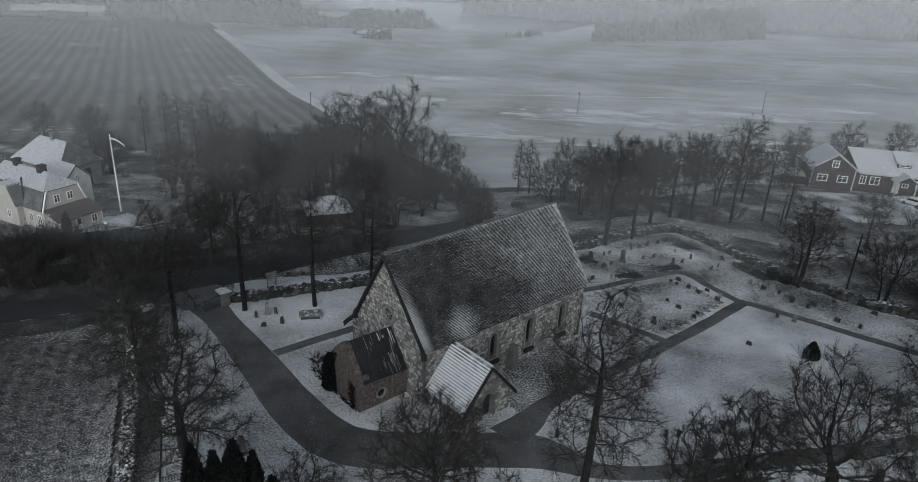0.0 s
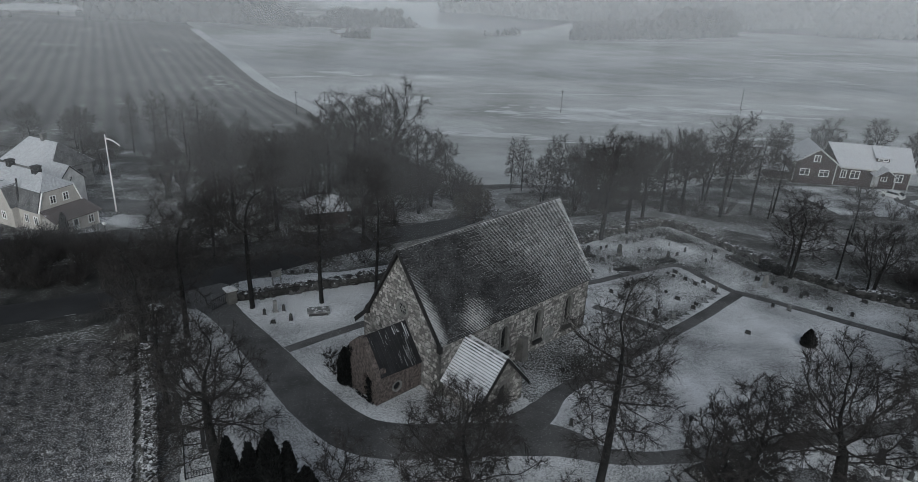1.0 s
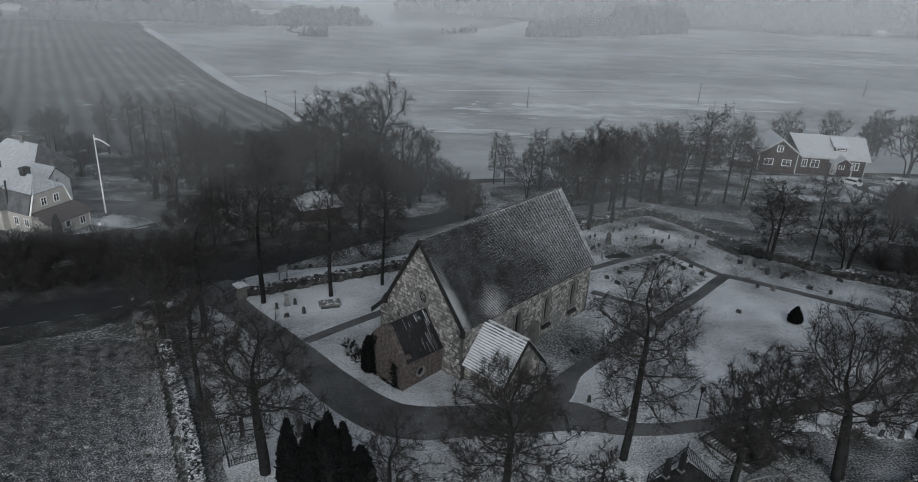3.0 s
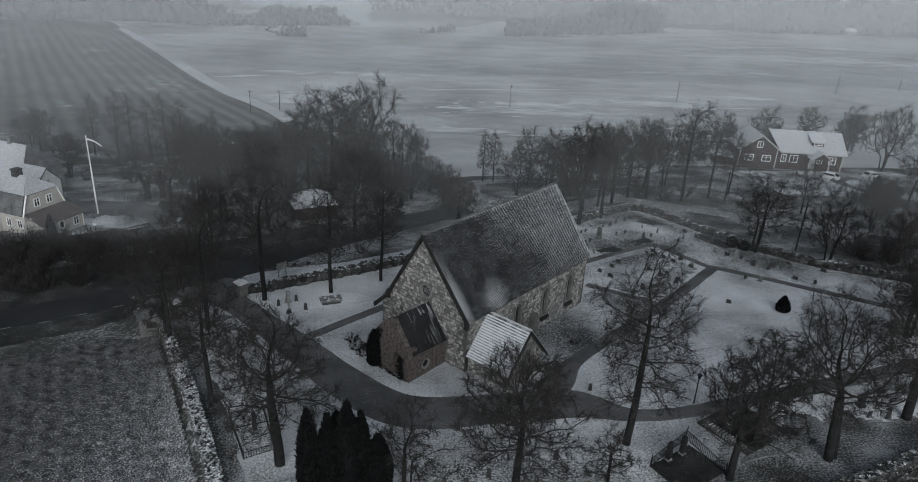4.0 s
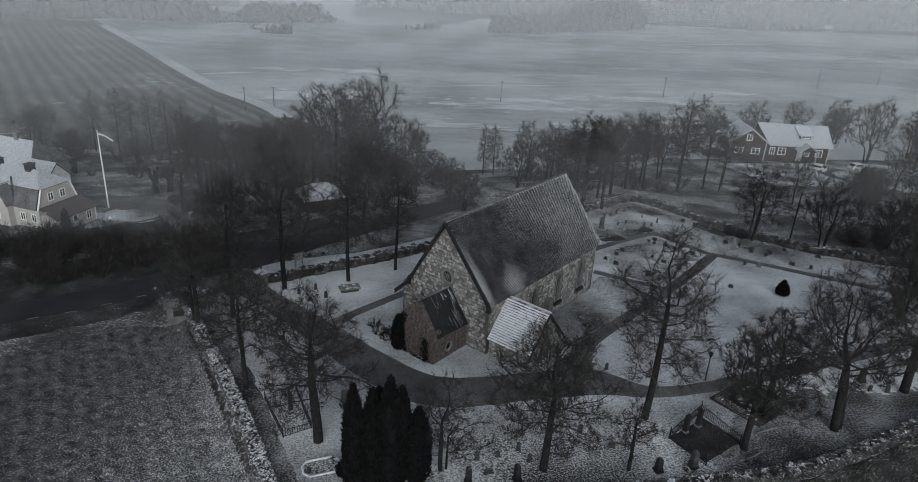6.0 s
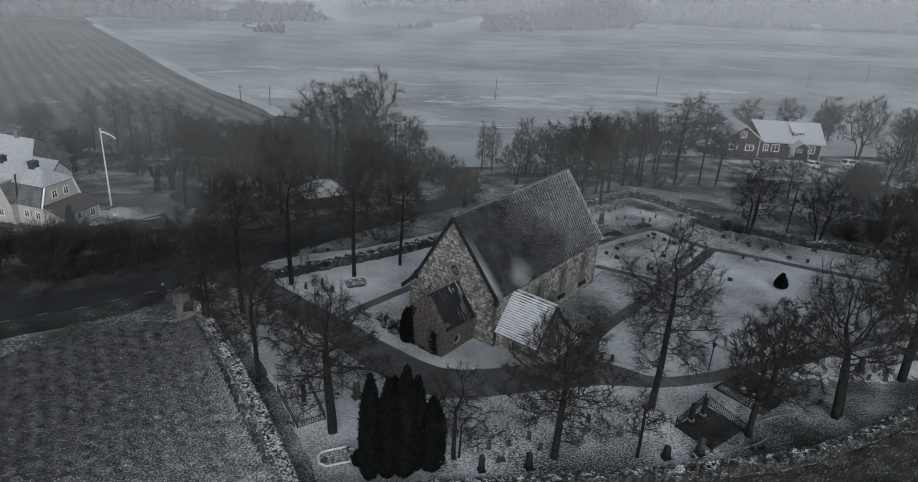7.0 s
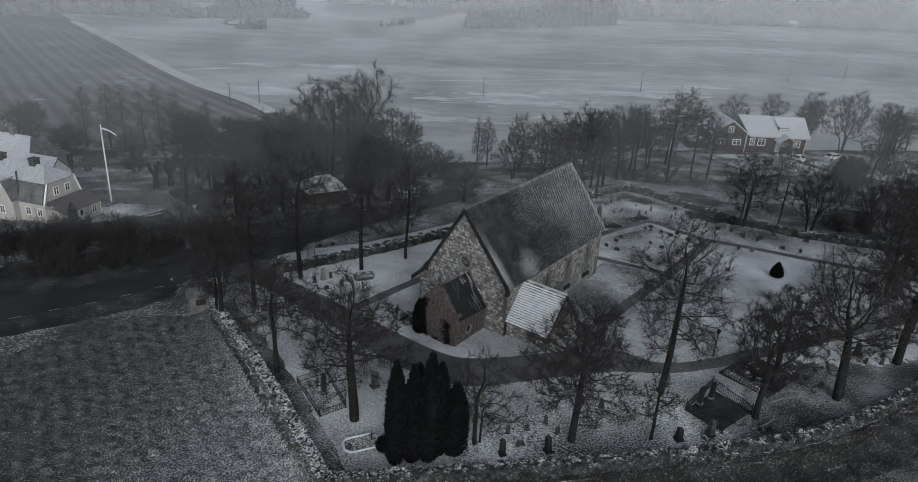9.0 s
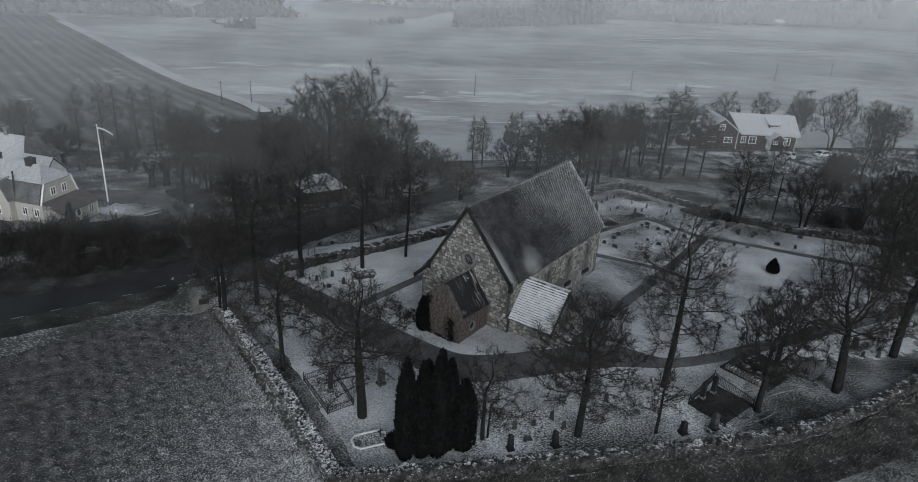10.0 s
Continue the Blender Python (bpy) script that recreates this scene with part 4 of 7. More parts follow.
def stone_wall(name, line, height, thick, label, parts=0, size=0.5, material=None):
    """A dry wall along a line; the first stones are parts, the rest one mesh."""
    w = thing(name, label, "stone wall", kind="structure")
    r = random.Random(len(line) + 7)
    core, rest, made = Solid(), Solid(), 0
    for (x0, y0), (x1, y1) in zip(line, line[1:]):
        n = max(1, round(math.dist((x0, y0), (x1, y1)) / 0.9))
        for i in range(n):
            a, b = i / n, (i + 1) / n
            p, q = Vector((x0 + (x1 - x0) * a, y0 + (y1 - y0) * a, 0)), Vector((x0 + (x1 - x0) * b, y0 + (y1 - y0) * b, 0))
            side = Vector((-(q - p).y, (q - p).x, 0)).normalized()
            rings = []
            for c in (p - (q - p) * 0.04, q + (q - p) * 0.04):
                z = ground_z(c.x, c.y)
                rings.append([c + side * (thick * s) + Vector((0, 0, z + h)) for s, h in ((-0.46, -1.0), (-0.36, height * 0.86), (0.36, height * 0.86), (0.46, -1.0))])
            core.rings(rings)
            length = (q - p).length
            across = math.degrees(math.atan2(q.y - p.y, q.x - p.x))
            for _ in range(round(length * (thick + 2 * height) / (size * size) * 1.7)):
                k = r.random()
                c = p + (q - p) * r.random()
                face = r.random() * (thick + 2 * height)
                s = size * r.uniform(0.6, 1.3)
                z = ground_z(c.x, c.y)
                if face < thick:
                    m = Matrix.Translation(c + side * (face - thick / 2) * 0.9 + Vector((0, 0, z + height * 0.88))) @ pose(0, 0, 0, r.uniform(-14, 14), r.uniform(-14, 14), r.uniform(0, 360))
                else:
                    sg = 1 if face < thick + height else -1
                    h = r.uniform(-0.7, 0.95) * height
                    m = Matrix.Translation(c + side * sg * thick * (0.47 - 0.1 * max(0, h / height)) + Vector((0, 0, z + h))) @ pose(0, 0, 0, 0, 0, across + (180 if sg > 0 else 0)) @ pose(0, 0, 0, 82 + r.uniform(-10, 10), 0, 0) @ pose(0, 0, 0, 0, 0, r.uniform(0, 360))
                m = m @ Matrix.Diagonal((s * r.uniform(0.9, 1.25), s * r.uniform(0.75, 1.0), s * 0.62, 1))
                me = (SNOWY if material else PILE)[r.randrange(8)]
                if made < parts:
                    child("boulder", me, w, m=m)
                    made += 1
                else:
                    o = len(rest.v)
                    rest.v += [tuple(m @ v.co) for v in me.vertices]
                    rest.f += [tuple(o + j for j in f.vertices) for f in me.polygons]
    child("core", core.mesh("core", VERGE), w)
    child("boulders", rest.mesh("boulders", material or WALLROCK), w, kind="stuff")
    return w


stone_wall("wall_west", [(-17.1, 25.7), (-19.6, 32.9), (-22.3, 39.6), (-24.4, 44.3), (-26.8, 49.8)], 0.8, 1.0, "low boulder wall dusted with snow beside the field", 300, 0.2, SNOWROCK)
stone_wall("wall_south", [(-17.2, 25.6), (-8.9, 25.3), (-1, 25.1), (7.2, 25.1), (12.5, 25.4), (17.5, 26.1), (23.2, 27.8), (29.2, 30.0), (38, 34.0)], 0.85, 0.85, "low boulder wall dusted with snow along the churchyard", 300, 0.22)
stone_wall("wall_north", [(-21.0, 56.2), (-19.0, 56.8), (-13.4, 59.6), (-9.5, 61.3), (-5.8, 63.4), (4, 69), (15, 75.4), (22.6, 81.6), (27.9, 83.6)], 0.8, 1.0, "long low boulder wall with snow on top", 0, 0.5)
stone_wall("wall_east", [(27.9, 83.6), (30.4, 80.3), (33.6, 73), (36, 67.5), (41, 62.3), (45.6, 59.6), (54, 55)], 0.8, 1.0, "long low boulder wall with snow on top", 0, 0.5)


# ---- bare trees ----
def wander(start, way, length, n, rise, rnd, shake):
    """A bent line of n steps that turns upward."""
    p, w, out = Vector(start), Vector(way).normalized(), [Vector(start)]
    for _ in range(n):
        w = (w + Vector((rnd.uniform(-1, 1) * shake, rnd.uniform(-1, 1) * shake, rise + rnd.uniform(-1, 1) * shake * 0.7))).normalized()
        p = p + w * (length / n)
        out.append(p)
    return out


def fork(way, angle, rnd):
    w = Vector(way).normalized()
    side = w.cross(Vector((rnd.uniform(-1, 1), rnd.uniform(-1, 1), rnd.uniform(-0.4, 1)))).normalized()
    return w * math.cos(angle) + side * math.sin(angle)


def spike(s, a, b, r, flat=False):
    """A thin twig that runs out to a point."""
    w = (b - a).normalized()
    u = w.cross(Vector((0.4, 0.3, 0.87)) if abs(w.z) < 0.8 else Vector((1, 0, 0))).normalized() * r
    v = w.cross(u)
    k = len(s.v)
    if flat:
        q = u * 0.6 + v * 0.8 if k % 2 else u
        s.v += [tuple(a + q), tuple(a - q), tuple(b)]
        s.f.append((k, k + 1, k + 2))
        return
    s.v += [tuple(a + u), tuple(a - u * 0.5 + v * 0.87), tuple(a - u * 0.5 - v * 0.87), tuple(b)]
    s.f += [(k, k + 1, k + 3), (k + 1, k + 2, k + 3), (k + 2, k, k + 3)]


def skeleton_of(seed, high, spread, clear, leader, stems, buds, lean, gap):
    """Limbs that grow towards buds scattered through an uneven crown: places, parents and the buds borne above each."""
    g, r = np.random.default_rng(seed), random.Random(seed)
    aim = []
    while len(aim) < buds:
        d = Vector(g.normal(size=3)).normalized()
        lump = 0.8 + 0.5 * noise.noise(d * 1.7 + Vector((seed, 0, 0)))
        q = d * (g.random() ** 0.42 * lump)
        aim.append((q.x * spread * (1 - 0.22 * q.z), q.y * spread * (1 - 0.22 * q.z), high * (0.5 + clear / 2) + q.z * high * (0.5 - clear / 2)))
    aim = np.array(aim)
    size = high * gap
    pos, up = [], []
    for k in range(stems):
        a = 2 * math.pi * k / stems + r.random()
        off = 0.02 * high * (stems > 1)
        tip = high * (clear + (0.9 - clear) * leader * (1 if stems == 1 else r.uniform(0.6, 1)))
        line = wander((off * math.cos(a), off * math.sin(a), -0.4), (lean * (stems > 1) * math.cos(a), lean * (stems > 1) * math.sin(a), 1), tip, max(3, round(tip / size)), 0.5, r, 0.06)
        for i, p in enumerate(line):
            up.append(len(pos) - 1 if i else -1)
            pos.append(np.array(p))
    P = np.array(pos)
    grown = [0] * len(pos)
    dist = np.linalg.norm(aim[:, None] - P[None], axis=2)
    # roots and the lowest part of the trunk bear no limbs
    dist[:, P[:, 2] < high * clear * 0.8] += high
    near, best = dist.argmin(1), dist.min(1)
    for _ in range(60):
        if not len(aim):
            break
        pull = collections.defaultdict(lambda: np.zeros(3))
        for i, k in enumerate(near):
            v = aim[i] - pos[k]
            pull[k] += v / (np.linalg.norm(v) + 1e-6)
        first = len(pos)
        for k, v in pull.items():
            if grown[k] > 3:
                continue
            grown[k] += 1
            v = v / (np.linalg.norm(v) + 1e-6) + g.normal(size=3) * 0.34 + np.array((0, 0, 0.02))
            pos.append(pos[k] + v / np.linalg.norm(v) * size * g.uniform(0.75, 1.1))
            up.append(int(k))
            grown.append(0)
        if first == len(pos):
            break
        d = np.linalg.norm(aim[:, None] - np.array(pos[first:])[None], axis=2)
        closer = d.min(1) < best
        near = np.where(closer, d.argmin(1) + first, near)
        best = np.minimum(best, d.min(1))
        left = best > size * 1.1
        aim, near, best = aim[left], near[left], best[left]
    borne = [0] * len(pos)
    parents = set(up)
    for i in range(len(pos) - 1, -1, -1):
        if i not in parents:
            borne[i] += 1
        if up[i] >= 0:
            borne[up[i]] += borne[i]
    return [Vector(p) for p in pos], up, borne


def bare_tree(seed, high, spread, clear=0.25, buds=420, leader=0.5, thick=0.3, fine=0.015, stems=1, twigs=5, sub=3, leaves=0.0, lean=0.2, flat=False, gap=0.032, long=1.0):
    """Trunk and crown meshes of a leafless tree: limbs that taper by what they bear, ending in sprays of twigs."""
    r = random.Random(seed + 500)
    pos, up, borne = skeleton_of(seed, high, spread, clear, leader, stems, buds, lean, gap)
    tip = fine * 1.1
    power = math.log(max(borne) + 1) / math.log(thick / tip)
    rad = [tip * max(1, b) ** (1 / power) * (1 + 0.3 * max(0.0, 1 - p.z / (high * 0.45))) for b, p in zip(borne, pos)]
    kids = collections.defaultdict(list)
    for i, p in enumerate(up):
        kids[p].append(i)
    trunk, crown, leaf = Solid(), Solid(), Solid()
    starts = [(i, None) for i in kids[-1]]
    while starts:
        i, base = starts.pop()
        line, width = ([pos[base]], [min(rad[base], rad[i] * 1.15)]) if base is not None else ([], [])
        while True:
            line.append(pos[i])
            width.append(rad[i])
            after = sorted(kids[i], key=lambda k: -borne[k])
            for k in after[1:]:
                starts.append((k, i))
            if not after:
                break
            i = after[0]
        for _ in range(2):
            line = [line[0]] + [(line[k - 1] + line[k] * 2 + line[k + 1]) / 4 for k in range(1, len(line) - 1)] + line[-1:]
        if base is None:
            width[0] *= 1.35
            trunk.tube(line, width, 8)
        elif len(line) > 1:
            crown.tube(line, width, 5 if width[0] > 0.06 else 3, False)
    for i, p in enumerate(up):
        if p < 0 or borne[i] > 5:
            continue
        way = pos[i] - pos[p]
        for _ in range(twigs if borne[i] < 3 else max(1, twigs // 2)):
            a = pos[p].lerp(pos[i], r.uniform(0.15, 1.0))
            w = (fork(way, r.uniform(0.25, 1.15), r) + Vector((0, 0, 0.12))).normalized()
            b = a + w * high * r.uniform(0.03, 0.075) * long
            spike(crown, a, b, fine, flat)
            for _ in range(sub):
                c = a.lerp(b, r.uniform(0.2, 0.9))
                w2 = fork(w, r.uniform(0.35, 1.0), r)
                e = c + w2 * high * r.uniform(0.016, 0.042) * long
                spike(crown, c, e, fine * 0.75, flat)
                if leaves and r.random() < leaves:
                    d1, d2 = fork(w2, 0.8, r) * 0.12, fork(w2, 1.4, r) * 0.09
                    k = len(leaf.v)
                    leaf.v += [tuple(e - d1), tuple(e + d2), tuple(e + d1), tuple(e - d2)]
                    leaf.f.append((k, k + 1, k + 2, k + 3))
    return trunk.mesh("trunk", BARK, True), crown.mesh("crown", TWIG), leaf.mesh("leaves", LEAF) if leaf.v else None


def plant(kind, x, y, label, size=1.0, turn=0.0, group="", name="tree", category="bare tree"):
    t = thing(name, label, category, on_ground(x, y, turn, 0.0, size), group)
    child("trunk", kind[0], t)
    child("crown", kind[1], t, "bare branches and fine twigs")
    if kind[2]:
        child("leaves", kind[2], t, "withered leaves left on the twigs", kind="stuff")
    return t


def bush_mesh(seed, high, wide, stems=16, fine=0.014):
    """A leafless shrub of many thin stems."""
    r = random.Random(seed)
    s = Solid()
    for i in range(stems):
        a = r.uniform(0, 6.28)
        l1 = wander((0.25 * wide * r.random() * math.cos(a), 0.25 * wide * r.random() * math.sin(a), -0.1), (math.cos(a) * wide, math.sin(a) * wide, high * r.uniform(0.7, 1.5)), high * r.uniform(0.7, 1.1), 3, 0.05, r, 0.2)
        s.tube(l1, [fine * 2.2, fine * 1.7, fine * 1.2, fine * 0.7], 3, False)
        for _ in range(8):
            q = r.randrange(3)
            s2 = l1[q].lerp(l1[q + 1], r.random())
            w2 = fork(l1[q + 1] - l1[q], r.uniform(0.3, 0.9), r)
            l2 = [s2, s2 + w2 * high * r.uniform(0.2, 0.4)]
            spike(s, l2[0], l2[1], fine, True)
            for _ in range(7):
                s3 = l2[0].lerp(l2[1], r.uniform(0.3, 1))
                spike(s, s3, s3 + fork(w2, r.uniform(0.3, 1.0), r) * high * r.uniform(0.1, 0.22), fine * 0.8, True)
    return s.mesh("branch", TWIG)


# the churchyard trees
near = [
    (-15.0, 31.7, dict(seed=1, high=11.6, spread=4.4, clear=0.18, buds=720, leader=0.6, thick=0.27, tilt=-3), "old lime tree with drooping limbs beside a railed grave"),
    (-0.7, 27.8, dict(seed=2, high=11.8, spread=4.2, clear=0.12, buds=900, leader=0.55, thick=0.2, twigs=6), "bare tree with dense fine twigs by the south wall"),
    (8.1, 32.4, dict(seed=3, high=15.2, spread=4.5, clear=0.17, buds=760, leader=0.62, thick=0.21), "tall bare tree beside the gravel path"),
    (21.8, 30.1, dict(seed=4, high=13.2, spread=4.9, clear=0.24, buds=780, leader=0.45, thick=0.25, stems=2, lean=0.12, tilt=-9), "forked bare tree by the south wall"),
    (13.7, 28.6, dict(seed=5, high=9.4, spread=4.0, clear=0.34, buds=330, leader=0.15, thick=0.2, twigs=5), "pruned crooked bare tree over old graves"),
    (17.0, 31.6, dict(seed=6, high=9.5, spread=4.2, clear=0.3, buds=340, leader=0.2, thick=0.2, twigs=5), "crooked bare tree with twisted limbs"),
    (-7.1, 28.3, dict(seed=7, high=7.6, spread=2.9, clear=0.12, buds=240, leader=0.6, thick=0.12, stems=2, twigs=4, fine=0.012), "young bare tree behind the south wall"),
    (4.9, 27.3, dict(seed=8, high=6.0, spread=2.0, clear=0.2, buds=170, leader=0.7, thick=0.1, twigs=4, fine=0.012), "slim young bare tree"),
    (30.5, 34.0, dict(seed=9, high=13.4, spread=5.2, clear=0.22, buds=740, leader=0.45, thick=0.28, leaves=0.03), "broad bare tree with a few withered leaves"),
    (-20.4, 38.0, dict(seed=10, high=10.8, spread=3.7, clear=0.16, buds=600, leader=0.6, thick=0.15), "slender bare tree inside the west wall"),
]
for x, y, kw, label in near:
    tilt = kw.pop("tilt", 0.0)
    ob = plant(bare_tree(**kw), x, y, label)
    ob.matrix_basis = ob.matrix_basis @ pose(0, 0, 0, 0, tilt, 0)

FAR = dict(flat=True, gap=0.040, twigs=7, sub=3, fine=0.019, long=1.25)
KINDS = [bare_tree(20, 13, 4.3, 0.24, 340, 0.6, 0.17, **FAR), bare_tree(21, 13, 5.2, 0.2, 380, 0.45, 0.2, stems=2, **FAR),
         bare_tree(22, 13, 5.0, 0.2, 380, 0.4, 0.2, leaves=0.03, **FAR), bare_tree(23, 13, 3.3, 0.24, 300, 0.65, 0.14, **FAR),
         bare_tree(24, 13, 3.3, 0.26, 260, 0.7, 0.13, leaves=0.10, **FAR), bare_tree(25, 13, 5.6, 0.05, 460, 0.35, 0.17, stems=4, lean=0.3, **FAR)]
ROUND = bare_tree(33, 12, 4.9, 0.1, 620, 0.3, 0.17, stems=3, **FAR)
THIN = [bare_tree(30, 12, 1.9, 0.1, 300, 0.95, 0.12, leaves=0.05, **FAR), bare_tree(31, 12, 4.2, 0.2, 300, 0.5, 0.15, **FAR), bare_tree(32, 12, 4.4, 0.14, 320, 0.4, 0.15, stems=2, leaves=0.04, **FAR), ROUND]
middle = [(-22.9, 48.9, 13.0, 0), (-19.0, 54.6, 14.0, 0), (-13.0, 56.1, 12.5, 0), (-8.2, 58.8, 12.0, 3), (36.1, 66.4, 11.0, 1), (42.8, 62.5, 9.5, 5), (17.6, 76.8, 14.0, 2),
          (21.5, 79.6, 13.0, 0), (60, 78, 8.5, 5), (66, 74, 9.0, 4), (72, 86, 9.0, 2), (61, 67, 8.0, 5), (80, 82, 9.0, 1), (39.5, 45.2, 12.0, 1), (46.0, 50.5, 12.0, 2), (-25.5, 47.0, 10.5, 1), (36.0, 38.5, 11.0, 2)]
for i, (x, y, h, k) in enumerate(middle):
    plant(KINDS[k], x, y, "bare churchyard tree with fine twigs", h / 13, i * 67)
avenue = [(22.8, 85.1, 13, 4), (29.0, 89.9, 12.8, 0), (31.8, 89.9, 12.9, 4), (36.8, 88.4, 16, 4), (41.9, 90.2, 12.6, 4), (25.5, 87, 12, 2), (33.5, 95, 12, 0), (46, 92, 11, 4),
          (-15.4, 96.3, 16.2, 1), (-9.6, 100.8, 16.8, 2), (-22.7, 96.1, 11, 5), (-18, 92, 14, 2), (-12, 94, 15, 1), (-5, 97, 12, 5), (-27.3, 77.9, 11.6, 0), (-21.4, 75.6, 12.3, 1), (-11.0, 73.5, 11.3, 2),
          (-31, 84, 10, 1), (-25, 86, 11, 2), (-19.5, 85, 12, 5), (-10, 86, 11, 1), (-34, 92, 10, 2), (-37.9, 104, 9, 2), (-30, 98, 10, 5), (-8, 80, 9, 5), (-26, 66, 9, 0), (-33.2, 78.6, 11, 2)]
for i, (x, y, h, k) in enumerate(avenue):
    plant(KINDS[k], x, y, "tall bare tree behind the churchyard", h / 13, i * 41)
grove = [(-26, 92, 7.5), (-21, 101, 8.5), (-13, 90, 7.5), (-7, 92, 7.5), (-3.5, 88, 7.0), (1.0, 86.5, 6.5), (-0.5, 92, 6.5), (-5, 84.5, 6), (-29, 106, 8), (-37, 112, 8), (-10, 107, 8),
         (12.2, 90.5, 8.5), (16.5, 89.0, 9.5), (20, 91, 10), (-52.8, 98.9, 8), (-46, 106, 6), (64, 81, 6.5), (57, 74, 6), (52, 63, 8), (69, 80, 6.5)]
for i, (x, y, h) in enumerate(grove):
    plant(KINDS[5], x, y, "low broad bare tree of a dark dense grove", h / 13, i * 71, "grove trees")
far = [(8.5, 99.4, 8.8, 0), (10.2, 99.5, 8.8, 0), (15.3, 97.5, 10, 1), (18.1, 93.5, 10.4, 1), (-1.6, 105.9, 7, 1), (-55.6, 116.6, 11.1, 0), (-51.9, 116.9, 11.8, 0), (-49.6, 117, 11.2, 0), (-46, 115, 11, 0), (-42.9, 113.4, 12, 0), (-40.5, 114, 11, 0),
       (-36, 116, 9, 0), (-62, 112, 9, 1), (-66, 118, 8, 2), (-72, 115, 9, 1), (83.7, 131, 11, 1), (96, 133, 11.5, 2), (91, 128, 10, 1), (72, 128, 11, 2), (62, 126, 10, 1), (88.7, 113.4, 13.4, 3), (93, 106, 11.6, 1), (102, 118, 11, 2),
       (43, 101, 10, 1), (38, 98, 10, 2), (99, 111, 9, 2), (105, 114, 10, 1), (110, 108, 9, 2), (84, 120, 9, 2), (23, 96, 11, 2), (28, 99, 10, 1), (80, 92, 7, 1), (52, 82, 8, 1), (86, 82, 8, 2), (78, 78, 7, 1)]
for i, (x, y, h, k) in enumerate(far):
    plant(THIN[k], x, y, "slender bare tree at the edge of the fields" if k == 0 else "bare tree at the edge of the fields", h / 12, i * 53)

plant(bare_tree(45, 6.4, 3.0, 0.05, 320, 0.4, 0.16, stems=3, leaves=0.3, flat=True, gap=0.05, twigs=7, sub=3, fine=0.012, long=1.6), 2.2, 78.8, "dense bushy tree with withered leaves beside the road")

BUSH = [bush_mesh(60 + i, 2.2, 1.4, 13) for i in range(4)]
r = random.Random(12)
for x0, y0, x1, y1, n in ((-50, 57, -28, 68, 130), (-47, 65, -40, 69, 16), (-34, 66, -10, 92, 45), (-28, 92, -4, 102, 30), (-2, 88, 3, 98, 10), (56, 84, 76, 92, 30), (14, 88, 40, 98, 26), (-66, 92, -34, 110, 30), (48, 60, 60, 70, 18), (58, 66, 84, 82, 26)):
    for _ in range(n):
        x, y = r.uniform(x0, x1), r.uniform(y0, y1)
        if abs(y - np.interp(x, (-60, -44, -35.6, -25.3, -14, -4, 3.5), (45.5, 51, 54.6, 60.4, 70.5, 78, 83.5))) < 4.2:
            continue
        b = thing("shrub", "leafless dark shrub thicket", "shrub", on_ground(x, y, r.uniform(0, 360), 0, r.uniform(0.6, 1.25)), "thicket shrubs")
        child("crown", BUSH[r.randrange(4)], b)


# ---- houses ----
def window(parent, place, w=0.75, h=1.05, name="window"):
    """A white casement with dark panes; place maps its own flat x, z and y outward."""
    o = child(name, panel([(-w / 2, 0), (w / 2, 0), (w / 2, h), (-w / 2, h)], [[(-w / 2 + 0.09, 0.09), (-0.03, 0.09), (-0.03, h - 0.09), (-w / 2 + 0.09, h - 0.09)], [(0.03, 0.09), (w / 2 - 0.09, 0.09), (w / 2 - 0.09, h - 0.09), (0.03, h - 0.09)]], 0.07, lambda u, v, q: (u, q - 0.05, v)).mesh("window_frame", WHITE), parent, "white painted casement", place)
    for s in (-1, 1):
        c = s * (w / 4 - 0.015)
        child("pane", Solid().box(c - w / 4 + 0.05, -0.004, 0.08, c + w / 4 - 0.05, 0.012, h - 0.08).mesh("pane", GLASS), o)
    child("muntin", Solid().box(-w / 2 + 0.05, -0.03, h * 0.6, w / 2 - 0.05, -0.01, h * 0.6 + 0.04).mesh("muntin", WHITE), o)
    return o


FRONT = Matrix.Identity(4)
SIDE_L = pose(0, 0, 0, 0, 0, -90)
SIDE_R = pose(0, 0, 0, 0, 0, 90)


def chimney(parent, x, y, z, w=0.55, h=1.0, material=TAR):
    c = child("chimney", Solid().box(x - w / 2, y - w / 2, z - 1.2, x + w / 2, y + w / 2, z + h).mesh("chimney", material), parent)
    child("chimney_cap", Solid().box(x - w / 2 - 0.06, y - w / 2 - 0.06, z + h + 0.003, x + w / 2 + 0.06, y + w / 2 + 0.06, z + h + 0.12).mesh("chimney_cap", material), c)


